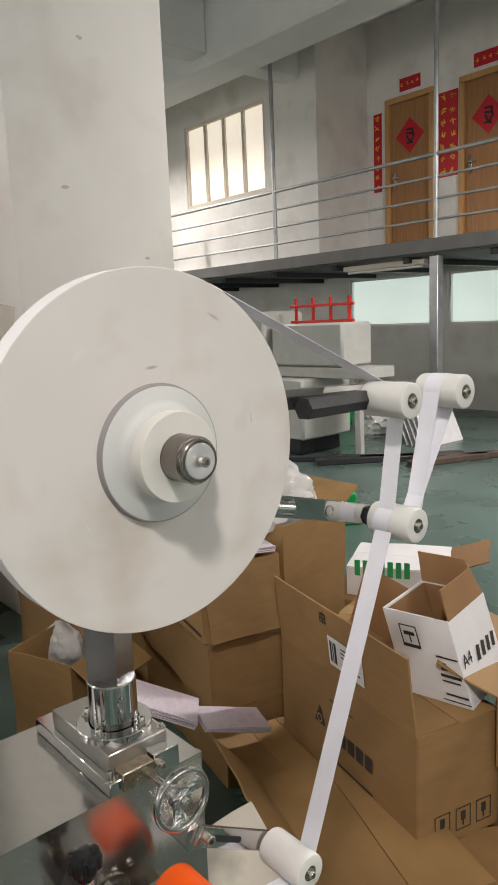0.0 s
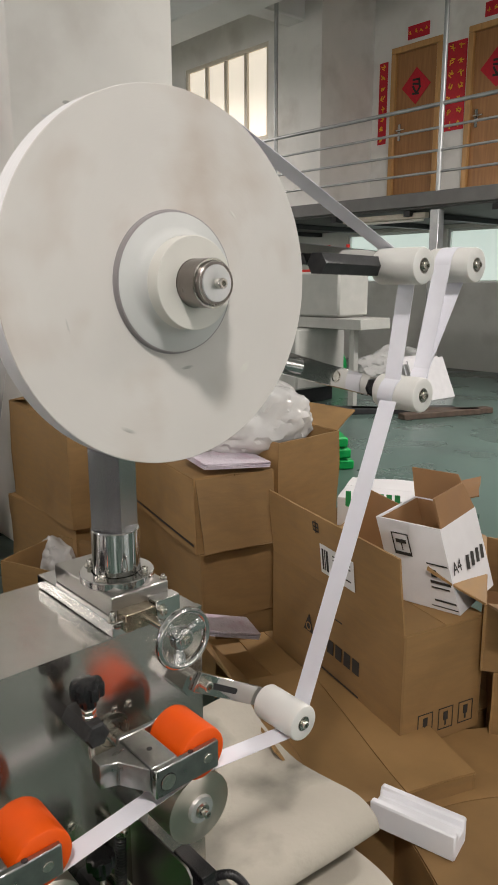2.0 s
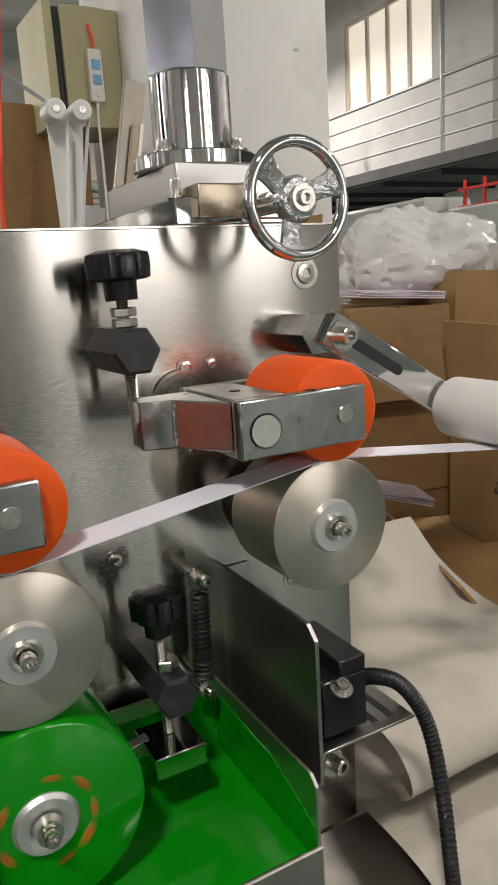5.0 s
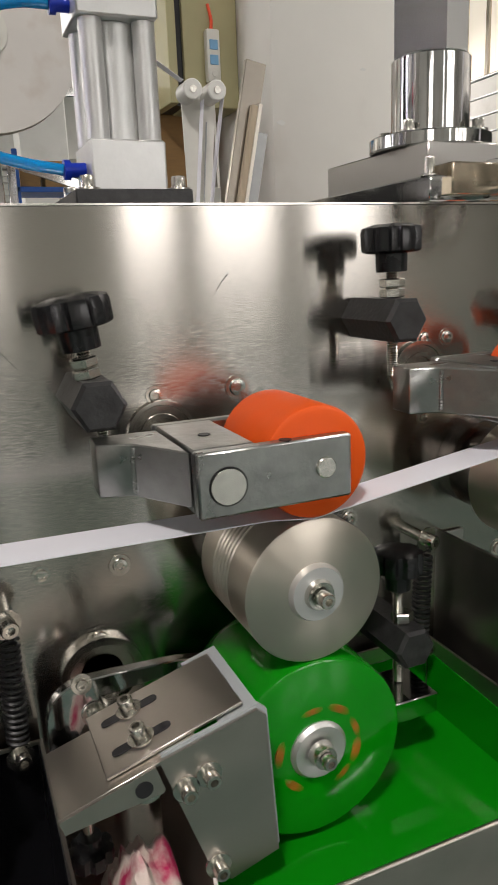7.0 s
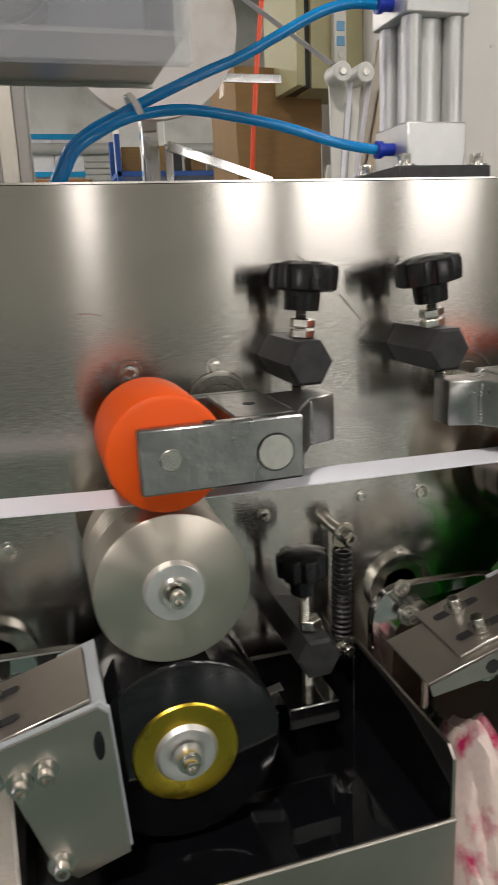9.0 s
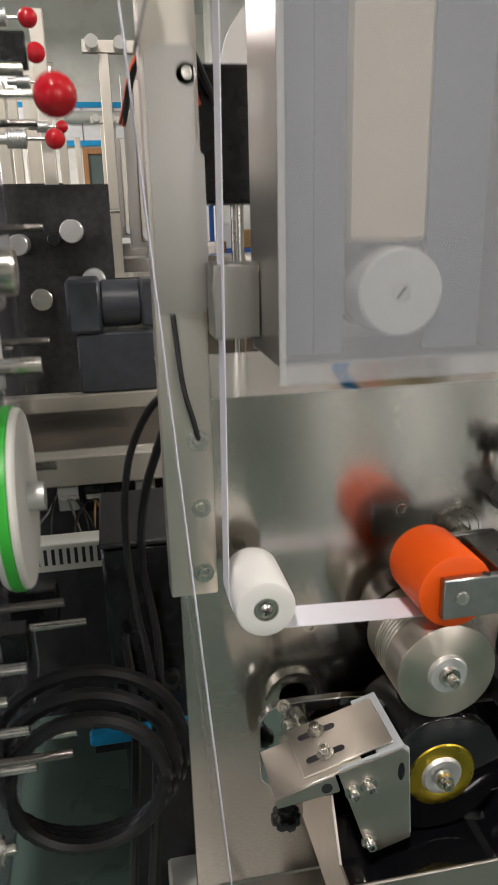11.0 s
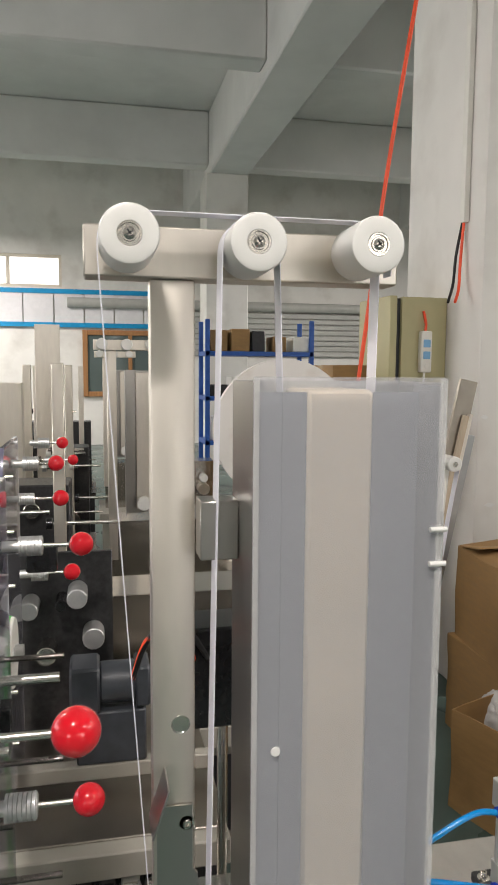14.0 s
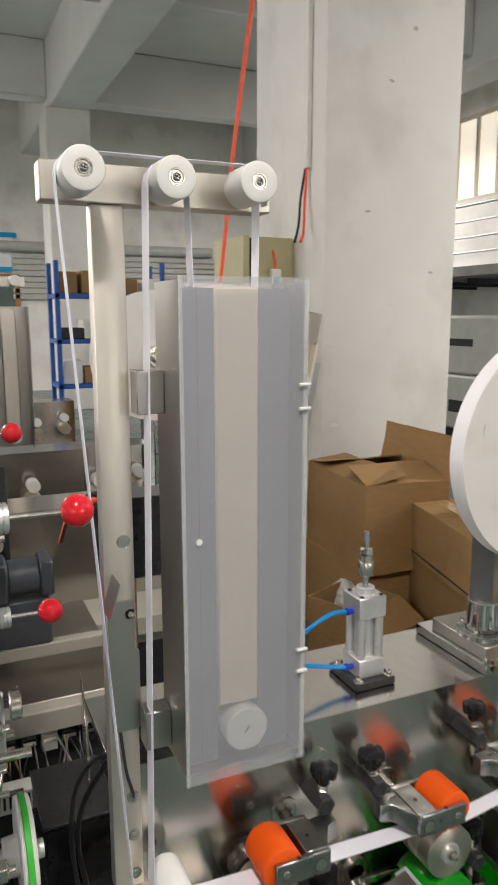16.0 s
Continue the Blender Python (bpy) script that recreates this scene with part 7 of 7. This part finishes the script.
solo("blue_cable_duct", join(box(-0.58, -0.45, 0.18, 0.198, 0.655, 0.67, 0.003)), BLUEB, "blue plastic cable duct", "duct")
solo("cover_sheet", turned(box(-0.462, -0.458, 0.22, 0.40, 0.907, 1.05, 0.001), (-0.46, 0.3, 1.0), "Z", -8), PANEL, "polished steel cover sheet beside the frame", "plate")
e_ = thing("red_connector", "red and black cable lugs behind the frame", "connector", (-0.40, 0.3, 1.38))
part("fuse_block", box(-0.42, -0.30, 0.28, 0.36, 1.26, 1.40, 0.004), BLACKP, e_)
part("stand_rod", rod((-0.36, 0.34, 0.64), (-0.36, 0.34, 1.26), 0.008, 14), BOLT, e_)
for k in range(2):
    part("red_lead", tube([(-0.41 + 0.02 * k, 0.28, 1.36), (-0.43, 0.25, 1.41 + 0.01 * k), (-0.47, 0.26, 1.40), (-0.49, 0.28, 1.34)], 0.004, 8), REDC if k == 0 else CABLE, e_)



def slitter_behind(x, y, tall):
    """A slitter of the rows behind: dark base, added dark mass, posts, cross rods with collars and small wheels."""
    m = thing("slitter", "crowded slitting machine in the row behind, added dark mass and bright rods", "machine", (x, y, FLOOR), "slitters in the rows behind")
    part("base", box(x - 0.75, x, y, y + 0.5, FLOOR, 0.86, 0.006), DARK, m, "dark base cabinet")
    part("deck", box(x - 0.76, x + 0.01, y - 0.02, y + 0.52, 0.8605, 0.89, 0.003), SLEEVE, m, "dark steel deck")
    # dark block added to darken the gap and hide the bright floor
    part("casing", box(x - 0.74, x - 0.02, y + 0.3, y + 0.48, 0.8905, 1.36, 0.006), BLACKM, m, "dark mass added for the darkness between the machines")
    for dx in tall:
        part("post", box(x + dx, x + dx + 0.035, y + 0.05, y + 0.085, 0.8905, 1.76, 0.002), TUBE, m)
    rn = random.Random(int(abs(x * 100) + y * 10))
    for k in range(16):
        z, yy = rn.uniform(0.93, 1.45), y + rn.uniform(0.02, 0.28)
        xx = x - rn.uniform(0.05, 0.6)
        part("cross_rod", rod((xx, yy, z), (xx + rn.uniform(0.06, 0.2), yy, z), rn.uniform(0.004, 0.008), 12), BOLT, m)
        part("collar", rod((xx - 0.02, yy, z), (xx, yy, z), rn.uniform(0.012, 0.026), 20, 0.002), (ALUM, SLEEVE, NYLON, BLACKP)[k % 4], m)
    for k in range(10):
        z, xx = rn.uniform(0.95, 1.3), x - rn.uniform(0.05, 0.68)
        part("wheel", rod((xx, y + 0.27, z), (xx, y + 0.299, z), rn.uniform(0.014, 0.03), 20, 0.003), (NYLON, BOLT, SLEEVE)[k % 3], m)
    return m


slitter_behind(-0.60, 1.5, (-0.06, -0.42))
slitter_behind(-0.55, 2.65, (-0.12, -0.3))
slitter_behind(-0.55, 4.4, (-0.1, -0.4))
for k, x in enumerate((-1.02, -0.86)):
    tc_ = thing("tape_box", "tall satin steel channel in the row behind", "box", (x, 2.2, 1.1), "channels in the rows behind")
    part("channel_back", box(x - 0.06, x + 0.06, 2.2, 2.203, 1.1, 1.72 - 0.03 * k), TUBE, tc_)
    part("channel_side", box(x - 0.06, x - 0.057, 2.12, 2.1995, 1.1, 1.72 - 0.03 * k), TUBE, tc_)
    part("channel_side", box(x + 0.057, x + 0.06, 2.12, 2.1995, 1.1, 1.72 - 0.03 * k), TUBE, tc_)
    part("foot", box(x - 0.02, x + 0.02, 2.21, 2.25, FLOOR, 1.5), TUBE, tc_)

# notice curtain, shelf and goods far down the hall
wf = thing("window_12", "brown wooden framed inner window with dark glass", "window", (0.08, 12.56, 1.25), kind="structure")
part("window_frame", join(box(-0.75, -0.66, 12.53, 12.595, 1.25, 2.43, 0.006), box(0.83, 0.92, 12.53, 12.595, 1.25, 2.43, 0.006), box(-0.66, 0.83, 12.53, 12.595, 2.34, 2.43, 0.006), box(-0.66, 0.83, 12.53, 12.595, 1.25, 1.34, 0.006), box(0.05, 0.12, 12.53, 12.595, 1.34, 2.34, 0.006)), WOODM, wf)
for a, b in ((-0.66, 0.05), (0.12, 0.83)):
    part("pane", box(a, b, 12.565, 12.572, 1.34, 2.34), DARKG, wf, "dark greenish glass")
solo("leaning_plate", box(-0.81, -0.695, 2.90, 2.906, 0.892, 1.95, 0.001), TUBE, "tall satin steel plate standing on a machine behind", "plate")
nb = thing("notice_board", "row of grey notices with blue borders on the far wall", "notice board", (-2.0, 11.6, 2.5))
for k in range(8):
    part("sheet", box(-3.3 + 0.52 * k, -2.8 + 0.52 * k, 12.56, 12.58, 2.55, 3.05, 0.003), WHITEC, nb)
part("top_border", box(-3.35, 0.9, 12.54, 12.56, 3.05, 3.13), BLUEB, nb)
part("bottom_border", box(-3.35, 0.9, 12.54, 12.56, 2.47, 2.55), BLUEB, nb)
sh = thing("shelf_rack", "blue steel rack with mixed cartons and goods", "rack", (1.28, 7.5, FLOOR))
for x in (0.66, 1.86):
    for y in (7.3, 7.8):
        part("post", box(x, x + 0.05, y, y + 0.05, FLOOR, 2.3, 0.003), BLUES, sh)
for z in (0.9, 1.4, 1.9):
    part("shelf", box(0.66, 1.91, 7.3, 7.85, z, z + 0.05, 0.003), BLUES, sh)
rn = random.Random(5)
for k in range(15):
    z = (0.95, 1.45, 1.95)[k % 3]
    w = rn.uniform(0.15, 0.3)
    x = 0.72 + 0.24 * (k // 3)
    m_ = rn.choice((CARD, CARD, WHITEC, CORE, DARK))
    g = thing("stored_goods", "small carton or parcel stored on the rack", "parcel", (x, 7.5, z), "goods on the rack")
    part("parcel", box(x, x + w * 0.9, 7.35, 7.7, z, z + rn.uniform(0.12, 0.3), 0.01), m_, g)
solo("wall_pipe", rod((-1.0, 12.51, 2.9), (4.5, 12.51, 2.9), 0.09, 16), GREYM, "grey duct pipe along the far wall", "pipe")
solo("roll_door", join(*[box(0.8, 4.6, 12.53, 12.56, 2.0 + 0.1 * k, 2.09 + 0.1 * k, 0.01) for k in range(8)]), GREYM, "grey roller shutter housing on the far wall", "shutter")


# ---- what moves ----
SPEED = 1.36


def motions():
    for ob, sign, radius in [(reel, 1, 0.1757)] + spin:
        rate = math.degrees(SPEED / radius) * sign
        step = 0.15 if abs(rate) < 550 else 1 / 30
        n = math.ceil(16.0 / step - 1e-6)
        c = ob.location.copy()
        walk(ob, [(min(16.0, k * step), pose(c.x, c.y, c.z, 0, rate * min(16.0, k * step), 0)) for k in range(n + 1)])


motions()
